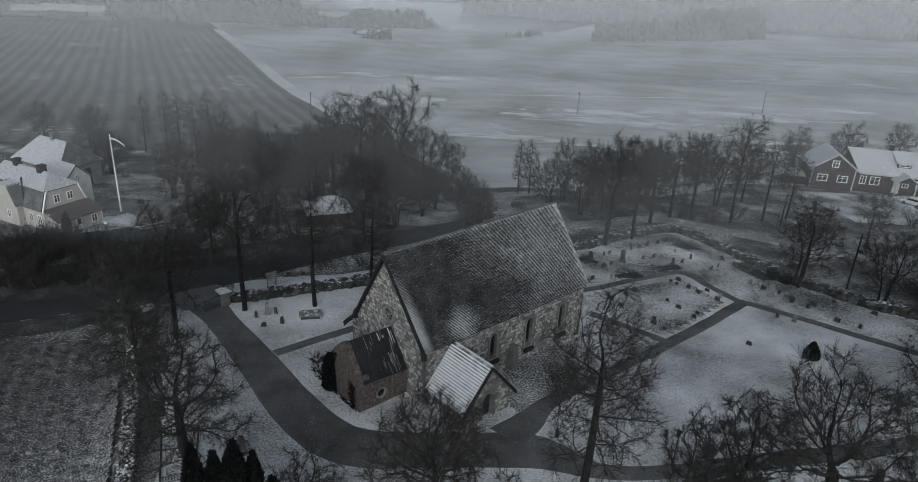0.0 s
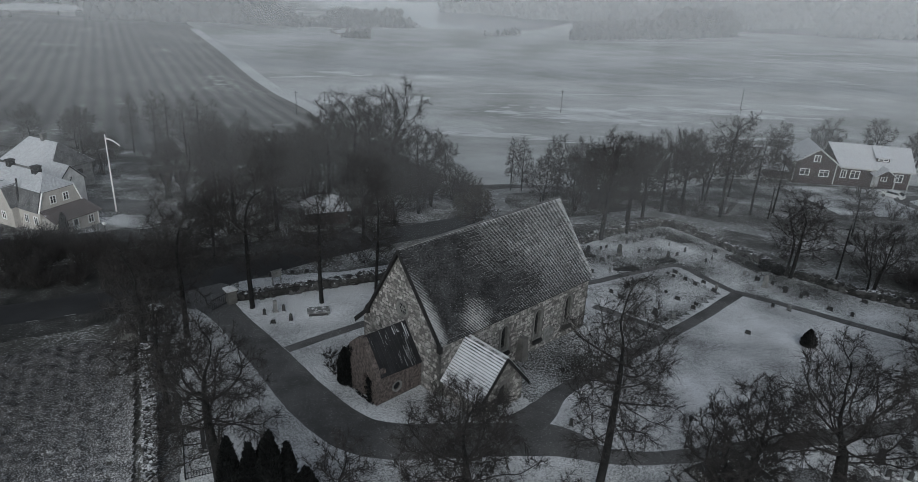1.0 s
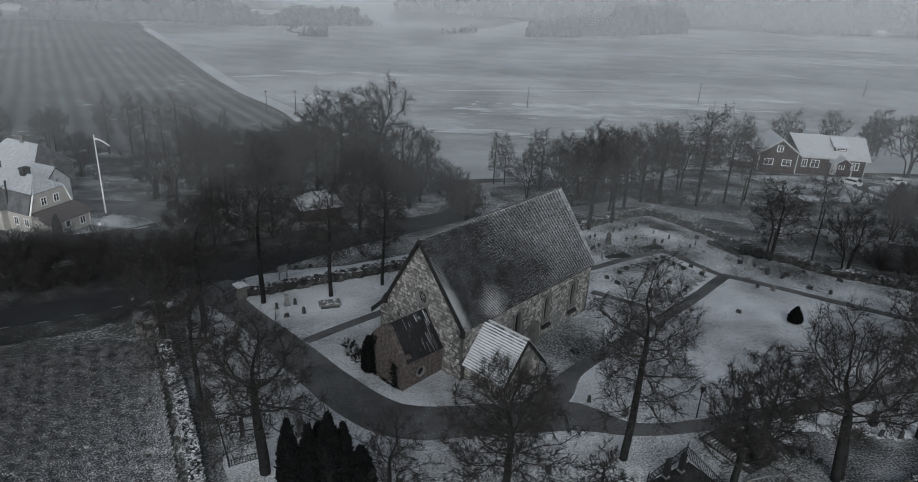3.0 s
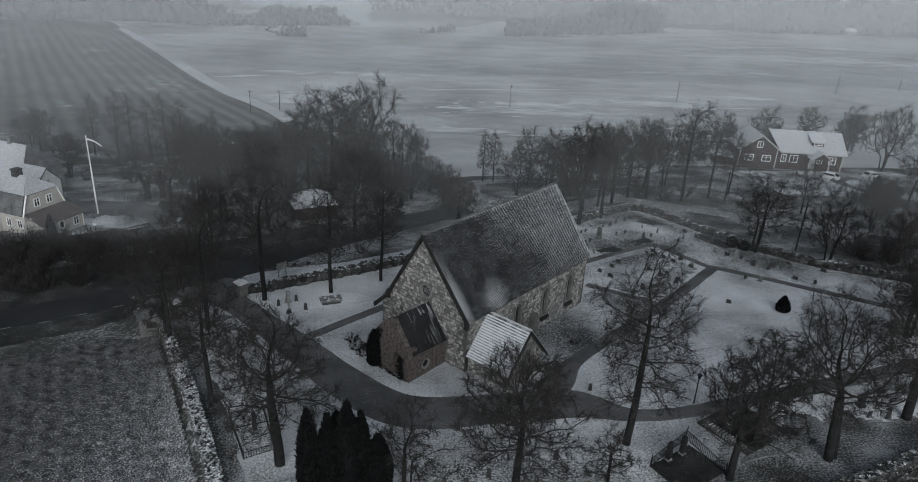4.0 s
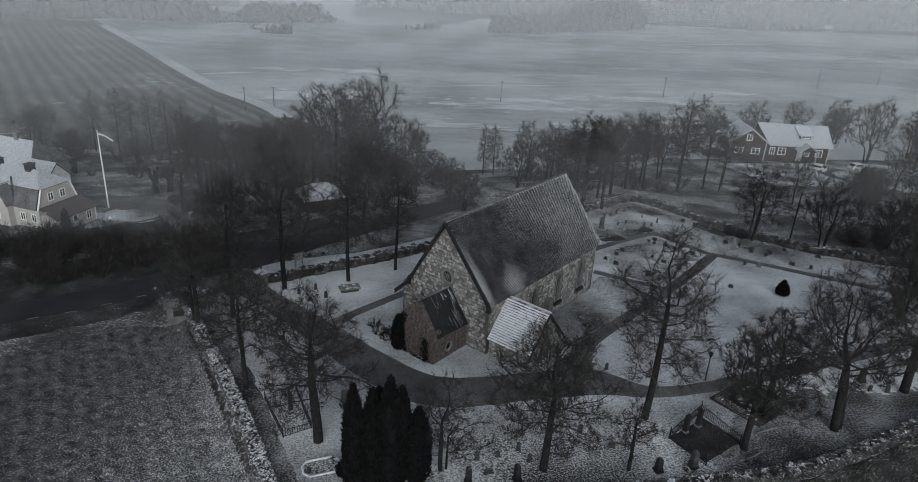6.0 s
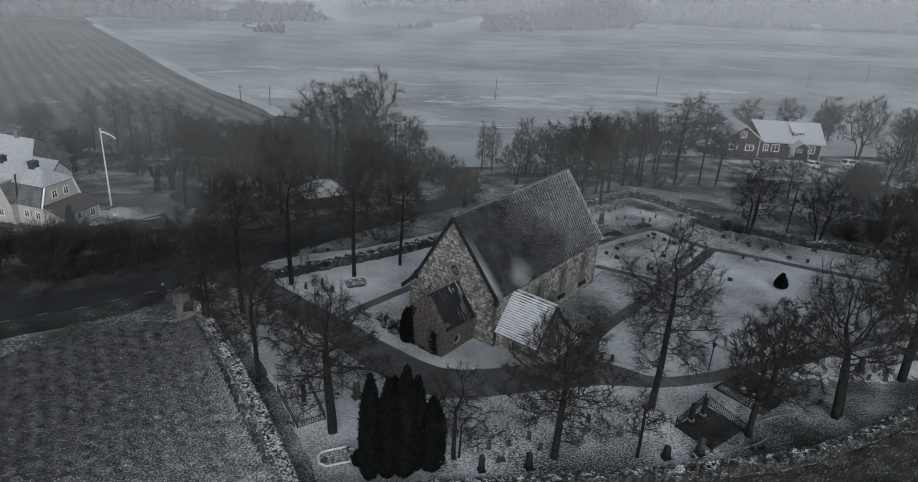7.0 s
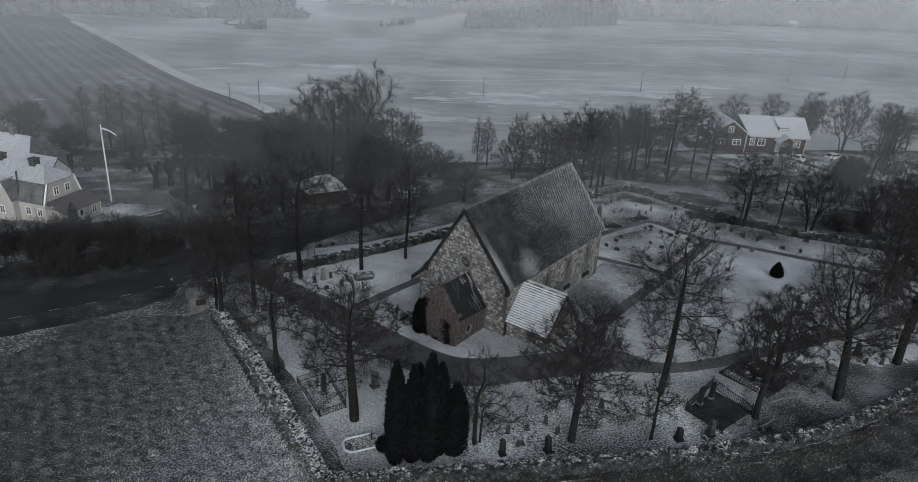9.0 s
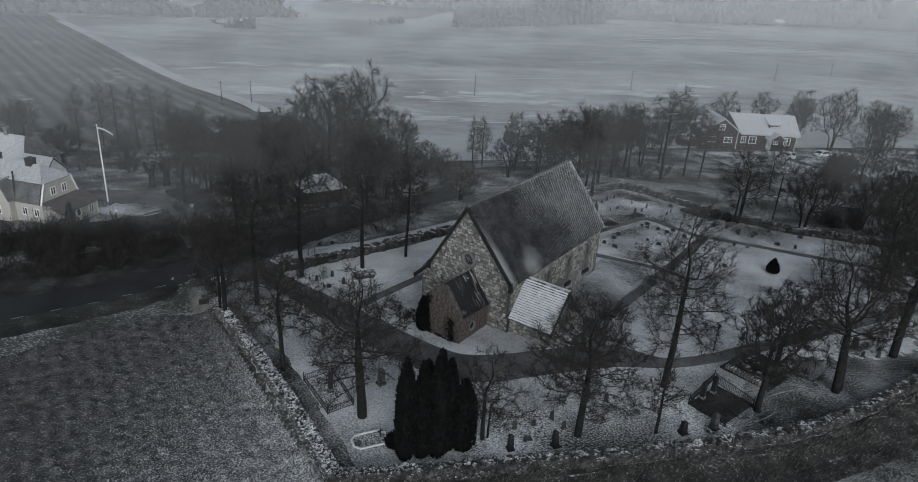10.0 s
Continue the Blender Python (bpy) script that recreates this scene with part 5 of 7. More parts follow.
def cream_house():
    h = thing("cream_house", "cream rendered house with a snowy mansard roof", "house", pose(-47.0, 71.9, ground_z(-46, 74) - 0.15, 0, 0, 63) @ Matrix.Diagonal((1, 1, 0.94, 1)))
    W, L = 5.6, 10.5
    child("wall", Solid().box(0.15, 0.15, -0.4, W - 0.15, L, 2.75).mesh("wall", CREAM), h)
    child("gable", Solid().prism([(0.15, 2.752), (W - 0.15, 2.752), (W - 0.9, 4.98), (0.9, 4.98)], 0.15, 0.5).mesh("gable", CREAM), h)
    roof_slope("lower_roof", [(0, 0.35, 2.6), (0, L, 2.6), (0.8, L, 5.0), (0.8, 0.35, 5.0)], 20, 60, ROOF_GREY, h)
    roof_slope("lower_roof", [(W, L, 2.6), (W, 0.35, 2.6), (W - 0.8, 0.35, 5.0), (W - 0.8, L, 5.0)], 20, 60, ROOF_GREY, h)
    roof_slope("upper_roof", [(0.7, 0.15, 5.0), (0.7, L, 5.0), (W / 2, L, 6.5), (W / 2, 2.2, 6.5)], 18, 60, ROOF_SNOW, h)
    roof_slope("upper_roof", [(W - 0.7, L, 5.0), (W - 0.7, 0.15, 5.0), (W / 2, 2.2, 6.5), (W / 2, L, 6.5)], 18, 60, ROOF_SNOW, h)
    roof_slope("hip", [(W - 0.7, 0.1, 4.98), (0.7, 0.1, 4.98), (W / 2 - 0.02, 2.2, 6.5), (W / 2 + 0.02, 2.2, 6.5)], 18, 24, ROOF_SNOW, h)
    for x0, x1 in ((0.05, 0.85), (W - 0.05, W - 0.85)):
        child("verge_board", Solid().tube([(x0, 0.1, 2.6), (x1, 0.1, 5.0)], [0.1, 0.1], 4).mesh("verge_board", WHITE), h)
    for x in (1.95, 3.55):
        window(h, pose(x, 0.1, 3.3))
    for y in (0.95, 2.55):
        window(h, pose(0.12, y, 1.0) @ SIDE_L)
    # cross gable
    cg = child("cross_gable", Solid().prism([(-2.0, -0.4), (2.0, -0.4), (2.0, 2.9), (0.9, 5.2), (-0.9, 5.2), (-2.0, 2.9)], -0.6, 2.4, pose(0, 5.8, 0) @ SIDE_L).mesh("cross_gable", CREAM), h)
    window(cg, pose(-0.62, 5.4, 1.0) @ SIDE_L)
    child("gable_roof", Solid().slab([(-0.8, 3.6, 2.8), (2.6, 3.6, 2.8), (2.6, 4.75, 5.3), (-0.8, 4.75, 5.3)], 0.1).mesh("gable_roof", ROOF_GREY), cg)
    child("gable_roof", Solid().slab([(-0.8, 4.7, 5.25), (2.6, 4.7, 5.25), (2.6, 6.9, 5.25), (-0.8, 6.9, 5.25)], 0.1).mesh("gable_roof", ROOF_SNOW), cg)
    child("gable_roof", Solid().slab([(-0.8, 8.0, 2.8), (2.6, 8.0, 2.8), (2.6, 6.85, 5.3), (-0.8, 6.85, 5.3)], 0.1).mesh("gable_roof", ROOF_GREY), cg)
    child("flue_pipe", Solid().tube([(0.2, 3.7, 2.8), (0.5, 3.7, 6.2)], [0.1, 0.1], 7).mesh("flue_pipe", TAR), h)
    chimney(h, W / 2, 3.4, 6.4, 0.8, 0.7)
    chimney(h, W / 2, 8.0, 6.4, 0.7, 0.7)
    # veranda
    v = child("veranda", Solid().box(0.3, -2.3, -0.4, W - 0.1, 0.148, 1.95).mesh("veranda", CREAM), h, "glazed veranda under a maroon sheet roof")
    child("veranda_roof", Solid().slab([(-0.1, -2.7, 1.95), (W + 0.25, -2.7, 1.95), (W + 0.1, 0.14, 2.85), (0.1, 0.14, 2.85)], 0.09).mesh("veranda_roof", MAROON), v)
    d = child("door", Solid().box(2.2, -2.35, -0.1, 2.95, -2.302, 1.75).mesh("door", WHITE), v, "white door")
    child("door_pane", Solid().box(2.35, -2.37, 0.9, 2.8, -2.352, 1.6).mesh("door_pane", GLASS), d)
    window(v, pose(4.5, -2.32, 0.55))
    window(v, pose(1.0, -2.32, 0.55), 0.6)
    child("corner_board", Solid().box(W - 0.16, -2.36, -0.4, W - 0.06, -2.26, 1.9).mesh("corner_board", WHITE), v)
    return h


cream_house()
ob2 = thing("annexe", "white rendered annexe with a snowy roof", "house", pose(-49.5, 81.0, ground_z(-50, 82) - 0.1, 0, 0, 63))
child("wall", Solid().prism([(0, -0.3), (3.6, -0.3), (3.6, 3.4), (1.8, 5.2), (0, 3.4)], 0, 5).mesh("wall", WHITE), ob2)
roof_slope("roof", [(-0.2, -0.2, 3.3), (-0.2, 5, 3.3), (1.8, 5, 5.3), (1.8, -0.2, 5.3)], 16, 27, ROOF_SNOW, ob2)
roof_slope("roof", [(3.8, 5, 3.3), (3.8, -0.2, 3.3), (1.8, -0.2, 5.3), (1.8, 5, 5.3)], 16, 27, ROOF_SNOW, ob2)
window(ob2, pose(1.8, -0.02, 3.2), 0.5, 0.7)
ob3 = thing("outbuilding", "grey outbuilding with a hipped snow-dusted roof", "outbuilding", pose(-54.0, 88.0, ground_z(-56, 90) - 0.1, 0, 0, 63))
child("wall", Solid().box(0, 0, -0.3, 6, 10, 3.2).mesh("wall", PALE_WOOD), ob3)
roof_slope("roof", [(-0.4, -0.3, 3.1), (-0.4, 10.3, 3.1), (3, 8, 6.0), (3, 2.2, 6.0)], 24, 60, ROOF_SNOW, ob3)
roof_slope("roof", [(6.4, 10.3, 3.1), (6.4, -0.3, 3.1), (3, 2.2, 6.0), (3, 8, 6.0)], 24, 60, ROOF_SNOW, ob3)
roof_slope("hip", [(6.4, -0.3, 3.1), (-0.4, -0.3, 3.1), (2.98, 2.2, 6.0), (3.02, 2.2, 6.0)], 24, 36, ROOF_GREY, ob3)
child("gate", Solid().box(1.6, -0.04, -0.2, 4.4, -0.004, 2.4).mesh("gate", TAR), ob3, "dark double gate")
chimney(ob3, 3, 5, 6.0, 0.6, 0.8, PALE_WOOD)


def red_house():
    h = thing("red_house", "dark red boarded farmhouse with white trim and snowy roofs", "house", pose(59.9, 115.0, ground_z(68, 112) + 0.25, 0, 0, -11) @ Matrix.Scale(1.1, 4))
    wing = child("wing", Solid().prism([(0, -1.0), (6.3, -1.0), (6.3, 3.1), (3.15, 5.2), (0, 3.1)], 0, 6.6).mesh("wing", RED), h)
    roof_slope("wing_roof", [(-0.5, -0.5, 2.85), (-0.5, 6.8, 2.85), (3.15, 6.8, 5.45), (3.15, -0.5, 5.45)], 24, 39, ROOF_SNOW, h)
    roof_slope("wing_roof", [(6.8, 6.8, 2.85), (6.8, -0.5, 2.85), (3.15, -0.5, 5.45), (3.15, 6.8, 5.45)], 24, 39, ROOF_SNOW, h)
    vb = Solid()
    for sx in (-1, 1):
        vb.rings([[(3.15, y, 5.5), (3.15 + sx * 3.7, y, 2.84), (3.15 + sx * 3.7, y, 2.62), (3.15, y, 5.24)] for y in (-0.58, -0.5)])
    child("verge_board", vb.mesh("verge_board", TRIM), h, "white verge board")
    for x in (0.03, 6.2):
        child("corner_board", Solid().box(x - 0.03, -0.05, -0.2, x + 0.13, -0.002, 3.0).mesh("corner_board", TRIM), h)
    window(wing, pose(3.15, -0.04, 3.2), 1.0, 1.1)
    window(wing, pose(1.7, -0.04, 0.9), 1.5, 1.1)
    window(wing, pose(4.6, -0.04, 0.9), 1.5, 1.1)
    main = child("main_body", Solid().box(6.302, 0.6, -1.0, 17.6, 7.4, 3.0).mesh("main_body", RED), h)
    child("east_gable", Solid().prism([(0, 3.002), (6.8, 3.002), (3.4, 5.6)], 0, 0.3, pose(17.6, 0.6, 0, 0, 0, 90)).mesh("east_gable", RED), main)
    roof_slope("main_roof", [(6.8, 0.1, 2.75), (18.0, 0.1, 2.75), (17.9, 4.0, 5.75), (5.4, 4.0, 5.75)], 28, 69, ROOF_SNOW, h)
    roof_slope("main_roof", [(18.0, 7.9, 2.75), (6.8, 7.9, 2.75), (5.4, 4.0, 5.75), (17.9, 4.0, 5.75)], 28, 69, ROOF_SNOW, h)
    child("eave_board", Solid().box(6.9, 0.02, 2.56, 18.0, 0.09, 2.76).mesh("eave_board", TRIM), h)
    child("corner_board", Solid().box(17.46, 0.53, -0.2, 17.62, 0.585, 2.6).mesh("corner_board", TRIM), h)
    for x, w in ((7.7, 0.9), (9.4, 1.4), (15.9, 1.2)):
        window(main, pose(x, 0.56, 0.9), w, 1.3)
    # porch
    p = child("entrance", Solid().prism([(-1.5, 2.2), (1.5, 2.2), (0, 3.2)], -1.6, 0.59, pose(13.2, 0, 0)).mesh("porch_gable", RED), h, "small gabled entrance porch")
    child("porch_roof", Solid().slab([(11.5, -1.8, 2.15), (11.5, 0.59, 2.15), (13.2, 0.59, 3.35), (13.2, -1.8, 3.35)], 0.1).mesh("porch_roof", ROOF_SNOW), p)
    child("porch_roof", Solid().slab([(14.9, -1.8, 2.15), (14.9, 0.59, 2.15), (13.2, 0.59, 3.35), (13.2, -1.8, 3.35)], 0.1).mesh("porch_roof", ROOF_SNOW), p)
    for x in (11.8, 14.6):
        child("post", Solid().box(x - 0.07, -1.55, -0.3, x + 0.07, -1.41, 2.2).mesh("post", TRIM), p)
    child("door", Solid().box(12.1, 0.5, -0.1, 13.1, 0.596, 2.05).mesh("door", TRIM), p, "white door")
    window(p, pose(13.8, 0.56, 0.9), 0.9, 1.0)
    dm = child("dormer", Solid().box(12.3, 1.3, 3.8, 14.2, 3.0, 4.5).mesh("dormer", RED), h, "flat dormer with snow on top")
    child("dormer_roof", Solid().slab([(12.0, 1.0, 4.5), (14.5, 1.0, 4.5), (14.5, 3.6, 5.55), (12.0, 3.6, 5.55)], 0.1).mesh("dormer_roof", ROOF_SNOW), dm)
    window(dm, pose(13.25, 1.27, 3.92), 1.5, 0.5)
    chimney(h, 11.8, 4.2, 5.7, 0.6, 0.6)
    chimney(h, 7.4, 4.6, 5.6, 0.5, 0.5)
    shed = thing("shed", "small dark red shed with a snowy roof", "shed", pose(56.6, 118.5, ground_z(57, 119), 0, 0, -19.5))
    child("wall", Solid().box(0, 0, -0.2, 3.6, 3, 1.7).mesh("wall", RED), shed)
    child("roof", Solid().slab([(-0.3, -0.3, 1.72), (3.9, -0.3, 1.72), (3.9, 3.3, 2.1), (-0.3, 3.3, 2.1)], 0.1).mesh("roof", ROOF_SNOW), shed)


red_house()


def car(x, y, turn, label):
    c = thing("car", label, "car", on_ground(x, y, turn, -0.02, 0.84))
    body = Solid()
    side = [(-2.1, 0.32), (2.1, 0.32), (2.15, 0.7), (1.5, 0.88), (0.75, 1.42), (-1.2, 1.45), (-2.0, 0.95), (-2.15, 0.7)]
    body.rings([[(x0 * k, y0, z0) for x0, z0 in side] for y0, k in ((-0.84, 0.985), (-0.74, 1.0), (0.74, 1.0), (0.84, 0.985))])
    child("body", body.mesh("body", CARPAINT), c)
    child("windscreen", Solid().slab([(0.83, -0.66, 1.41), (0.83, 0.66, 1.41), (1.46, 0.7, 0.93), (1.46, -0.7, 0.93)], 0.03).mesh("windscreen", GLASS), c)
    child("rear_window", Solid().slab([(-1.26, -0.66, 1.43), (-1.26, 0.66, 1.43), (-1.98, 0.7, 1.0), (-1.98, -0.7, 1.0)], 0.03).mesh("rear_window", GLASS), c)
    for s in (-1, 1):
        child("side_window", Solid().prism([(-1.5, 0.98), (1.1, 0.98), (0.68, 1.34), (-1.1, 1.36)], s * 0.845 - 0.01, s * 0.845 + 0.01).mesh("side_window", GLASS), c)
        for wx in (-1.3, 1.32):
            w = child("wheel", Solid().tube([(wx, s * 0.66, 0.32), (wx, s * 0.86, 0.32)], [0.32, 0.32], 14).mesh("tyre", RUBBER), c)
            child("rim", Solid().tube([(wx, s * 0.862, 0.32), (wx, s * 0.875, 0.32)], [0.19, 0.17], 10).mesh("rim", LEAD), w)
        child("tail_light", Solid().box(-2.13, s * 0.62 - 0.12, 0.75, -2.05, s * 0.62 + 0.12, 0.92).mesh("tail_light", MAROON), c)
        child("headlight", Solid().box(2.0, s * 0.6 - 0.16, 0.62, 2.16, s * 0.6 + 0.16, 0.78).mesh("headlight", GLASS), c)
    return c


car(72.3, 105.6, 128, "white hatchback parked before the red house")
car(81.5, 106.6, 12, "pale car parked on the farm yard")

# flagpole
fx, fy = -42.5, 80.3
fp = thing("flagpole", "tall white flagpole with a hanging pennant", "flagpole", on_ground(fx, fy))
child("pole", Solid().tube([(0, 0, -0.3), (0, 0, 5), (0, 0, 9.7)], [0.1, 0.085, 0.06], 8).mesh("pole", WHITE), fp)
child("finial", Solid().tube([(0, 0, 9.7), (0, 0, 9.78), (0, 0, 9.88)], [0.03, 0.1, 0.03], 8).mesh("finial", WHITE), fp)
pn = Solid()
pn.rings([[(0.05 + q * 1.6, 0.05 * math.sin(q * 5), 9.5 - 0.25 * q - 0.6 * q * q), (0.05 + q * 1.6, 0.05 * math.sin(q * 5) + 0.02, 9.5 - 0.25 * q - 0.6 * q * q), (0.05 + q * 1.6, 0.05 * math.sin(q * 5), 9.28 - 0.2 * q - 0.62 * q * q)] for q in (k / 8 for k in range(9))])
child("pennant", pn.mesh("pennant", WHITE), fp)

# utility poles in the fields and by the lanes
pole_me = Solid().tube([(0, 0, -0.5), (0, 0, 4), (0, 0, 8)], [0.14, 0.12, 0.09], 7).mesh("pole", TAR)
arm_me = Solid().box(-0.7, -0.06, 7.4, 0.7, 0.06, 7.52).mesh("crossarm", TAR)
for x, y, hgt in ((31.5, 194.2, 6.9), (-37.9, 167.7, 6.3), (-31.1, 168.8, 6.5), (172, 248, 7.7), (92, 215, 7.2), (41.4, 66.4, 6.4), (43.7, 88.5, 4.6), (210, 262, 7.5)):
    up = thing("utility_pole", "slim dark wooden utility pole", "utility pole", on_ground(x, y, 20) @ Matrix.Diagonal((0.8, 0.8, hgt / 8, 1)), "utility poles")
    child("pole", pole_me, up)
    child("crossarm", arm_me, up)

# summer cottage roof among the trees
ct = thing("cottage", "small dark cottage with a snowy hipped roof", "cottage", on_ground(-16.6, 80.5, 20))
child("wall", Solid().box(-2.4, -2, -0.2, 2.4, 2, 1.9).mesh("wall", RED), ct)
for a, b in (((-2.8, -2.4), (2.8, -2.4)), ((2.8, 2.4), (-2.8, 2.4))):
    roof_slope("roof", [(*a, 1.85), (*b, 1.85), (b[0] * 0.3, 0, 3.4), (a[0] * 0.3, 0, 3.4)], 14, 24, ROOF_SNOW, ct)
for a, b in (((2.8, -2.4), (2.8, 2.4)), ((-2.8, 2.4), (-2.8, -2.4))):
    roof_slope("hip", [(*a, 1.85), (*b, 1.85), (b[0] * 0.3, 0.02, 3.4), (a[0] * 0.3, -0.02, 3.4)], 14, 21, ROOF_SNOW, ct)

# barns where the farm track meets the grove
for x, y, turn, length, wide, high, tone, words in ((-35.0, 123.0, 20, 2.6, 2.4, 1.6, ROOF_SNOW, "small shed with a snowy roof at the field edge"), (-30.6, 126.0, 20, 6.0, 3.6, 1.9, TAR, "long low dark barn at the field edge")):
    barn = thing("barn", words, "barn", on_ground(x, y, turn))
    child("wall", Solid().prism([(-wide / 2, -0.6), (wide / 2, -0.6), (wide / 2, high), (0, high + wide * 0.3), (-wide / 2, high)], -length / 2, length / 2, pose(0, 0, 0, 0, 0, 90)).mesh("wall", RED), barn)
    for sy in (-1, 1):
        child("roof", Solid().slab([(-length / 2 - 0.3, sy * (wide / 2 + 0.3), high - 0.1), (length / 2 + 0.3, sy * (wide / 2 + 0.3), high - 0.1), (length / 2 + 0.3, 0, high + wide * 0.34), (-length / 2 - 0.3, 0, high + wide * 0.34)][::sy], 0.12).mesh("roof", tone), barn)

# far farm across the fields
FARM = [(-253, 463, 14, 7, 20), (-236, 452, 16, 7, -10), (-236, 478, 10, 6, 40), (-222, 470, 9, 5, 0), (400, 568, 10, 6, 15)]
for x, y, L, W, a in FARM:
    b = thing("farm_building", "distant farm building with a snowy roof", "farm building", on_ground(x, y, a), "far farm")
    child("wall", Solid().prism([(-L / 2, -1), (L / 2, -1), (L / 2, 3), (-L / 2, 3)], -W / 2, W / 2).mesh("wall", PALE_WOOD), b)
    for s in (-1, 1):
        child("roof", Solid().slab([(-L / 2 - 0.4, s * (W / 2 + 0.4), 2.9), (L / 2 + 0.4, s * (W / 2 + 0.4), 2.9), (L / 2 + 0.4, 0, 5.6), (-L / 2 - 0.4, 0, 5.6)], 0.2).mesh("roof", ROOF_SNOW), b)
    for i in range(3):
        window(b, pose((i - 1) * L / 3.5, -W / 2 - 0.03, 0.8), 1.0, 1.1)


# ---- graves and small things in the churchyard ----
def stone_outline(w, h, top):
    """The front outline of a headstone."""
    if top == "round":
        return [(-w / 2, 0), (w / 2, 0)] + [(w / 2 * math.cos(a), h - w / 2 * 0.7 + w / 2 * 0.7 * math.sin(a)) for a in (math.pi * i / 8 for i in range(9))]
    if top == "peak":
        return [(-w / 2, 0), (w / 2, 0), (w * 0.42, h * 0.82), (0, h), (-w * 0.42, h * 0.82)]
    if top == "rough":
        return [(-w * 0.52, 0), (w * 0.5, 0), (w * 0.46, h * 0.6), (w * 0.26, h), (-w * 0.2, h * 0.95), (-w * 0.44, h * 0.7)]
    return [(-w / 2, 0), (w / 2, 0), (w / 2, h * 0.93), (w * 0.44, h), (-w * 0.44, h), (-w / 2, h * 0.93)]


def headstone(w, h, top, material, base=True):
    """A headstone on a plinth with a little bed before it, built once for each kind."""
    s = Solid().prism(stone_outline(w, h, top), -0.07, 0.07, pose(0, 0, 0.14 if base else 0))
    return s.mesh("headstone", material), Solid().box(-w * 0.62, -0.17, -0.25, w * 0.62, 0.17, 0.138, cut=0.03).mesh("plinth", GRANITE), Solid().box(-w * 0.42, -0.62, -0.2, w * 0.42, -0.19, 0.03, cut=0.04).mesh("bed", ROUGH), Solid().box(-w * 0.3, -0.082, 0.14 + h * 0.52, w * 0.3, -0.0735, 0.14 + h * 0.58).mesh("inscription", LEADWORK)


STONES = [headstone(0.8, 0.55, "flat", GRANITE), headstone(0.6, 0.8, "round", GRANITE), headstone(0.5, 1.0, "peak", GRANITE), headstone(0.75, 0.6, "rough", WALLROCK), headstone(0.55, 0.75, "flat", PALE_STONE), headstone(1.0, 0.6, "flat", GRANITE)]
WORDS = ["low square grey granite headstone", "round-topped grey granite headstone", "narrow pointed granite headstone", "rough natural headstone flecked with lichen", "pale square headstone", "wide low dark granite headstone"]


def grave(x, y, k, turn, size=1.0):
    g = thing("headstone", WORDS[k] + " on the snowy lawn", "headstone", on_ground(x, y, turn, 0, size), "graves")
    me, plinth, bed, words = STONES[k]
    child("slab", me, g)
    child("plinth", plinth, g)
    child("inscription", words, g)
    child("bed", bed, g, "dark planted bed")


r = random.Random(31)
for i, (x, y) in enumerate(((22.6, 66.0), (23.5, 66.4), (23.0, 65.3), (24.0, 64.5), (24.7, 63.4), (25.8, 64.0), (26.7, 62.7), (26.1, 61.8), (20.9, 61.1), (21.6, 59.6), (23.1, 58.5), (22.5, 57.6), (18.6, 56.9), (18.3, 56.0), (19.9, 55.4), (19.0, 54.9), (18.1, 63.1), (15.9, 59.2), (17.0, 62.0), (15.2, 60.6))):
    grave(x, y, (0, 5, 0, 3, 0, 5, 4, 0)[i % 8], -47 + r.uniform(-8, 8), r.uniform(0.45, 0.65))
for i, (x, y) in enumerate(((16.8, 73.1), (17.6, 73.8), (20.5, 75.6), (21.6, 76.3), (22.8, 77.3), (24.3, 78.2), (25.5, 79.2), (25.6, 75.3), (22.6, 73.3), (21.2, 72.5), (24.4, 71.7), (25.5, 72.0), (26.9, 73.4), (28.3, 70.3), (29.4, 71.3), (13.5, 64.4), (14.2, 65.6), (16.4, 66.5), (16.1, 69.3), (17.0, 70.0))):
    grave(x, y, (1, 0, 2, 0, 1, 3, 0, 4, 0, 1)[i % 10], 40 + r.uniform(-10, 10), r.uniform(0.5, 0.75))
for i, (x, y) in enumerate(((30.6, 73.6), (31.5, 71.9), (32.5, 70.0), (31.3, 66.7), (32.1, 65.2), (33.3, 64.2), (34.1, 62.9), (33.7, 62.2), (34.8, 61.0), (35.6, 61.6), (38.2, 62.6), (41.1, 60.4), (30.8, 58.6), (32.1, 57.9), (36.4, 58.3), (38.0, 57.2), (25.9, 52.8))):
    grave(x, y, (0, 5, 1, 4, 0, 1, 0, 2, 1, 0)[i % 10], 130 + r.uniform(-10, 10), r.uniform(0.5, 0.75))
for i, (x, y) in enumerate(((-17.6, 53.3), (-16.1, 54.2), (-16.5, 51.8), (-15.1, 52.5), (-4.8, 29.0), (-3.4, 29.2), (-1.9, 29.7), (-4.3, 27.7), (-1.4, 28.6), (2.8, 31.1), (4.5, 29.5), (7.4, 38.6), (18.6, 38.1), (27.7, 34.3), (29.0, 34.0), (21.4, 31.6))):
    grave(x, y, (2, 2, 3, 2, 2, 1, 2, 3)[i % 8], r.uniform(-25, 25), r.uniform(0.5, 0.7))


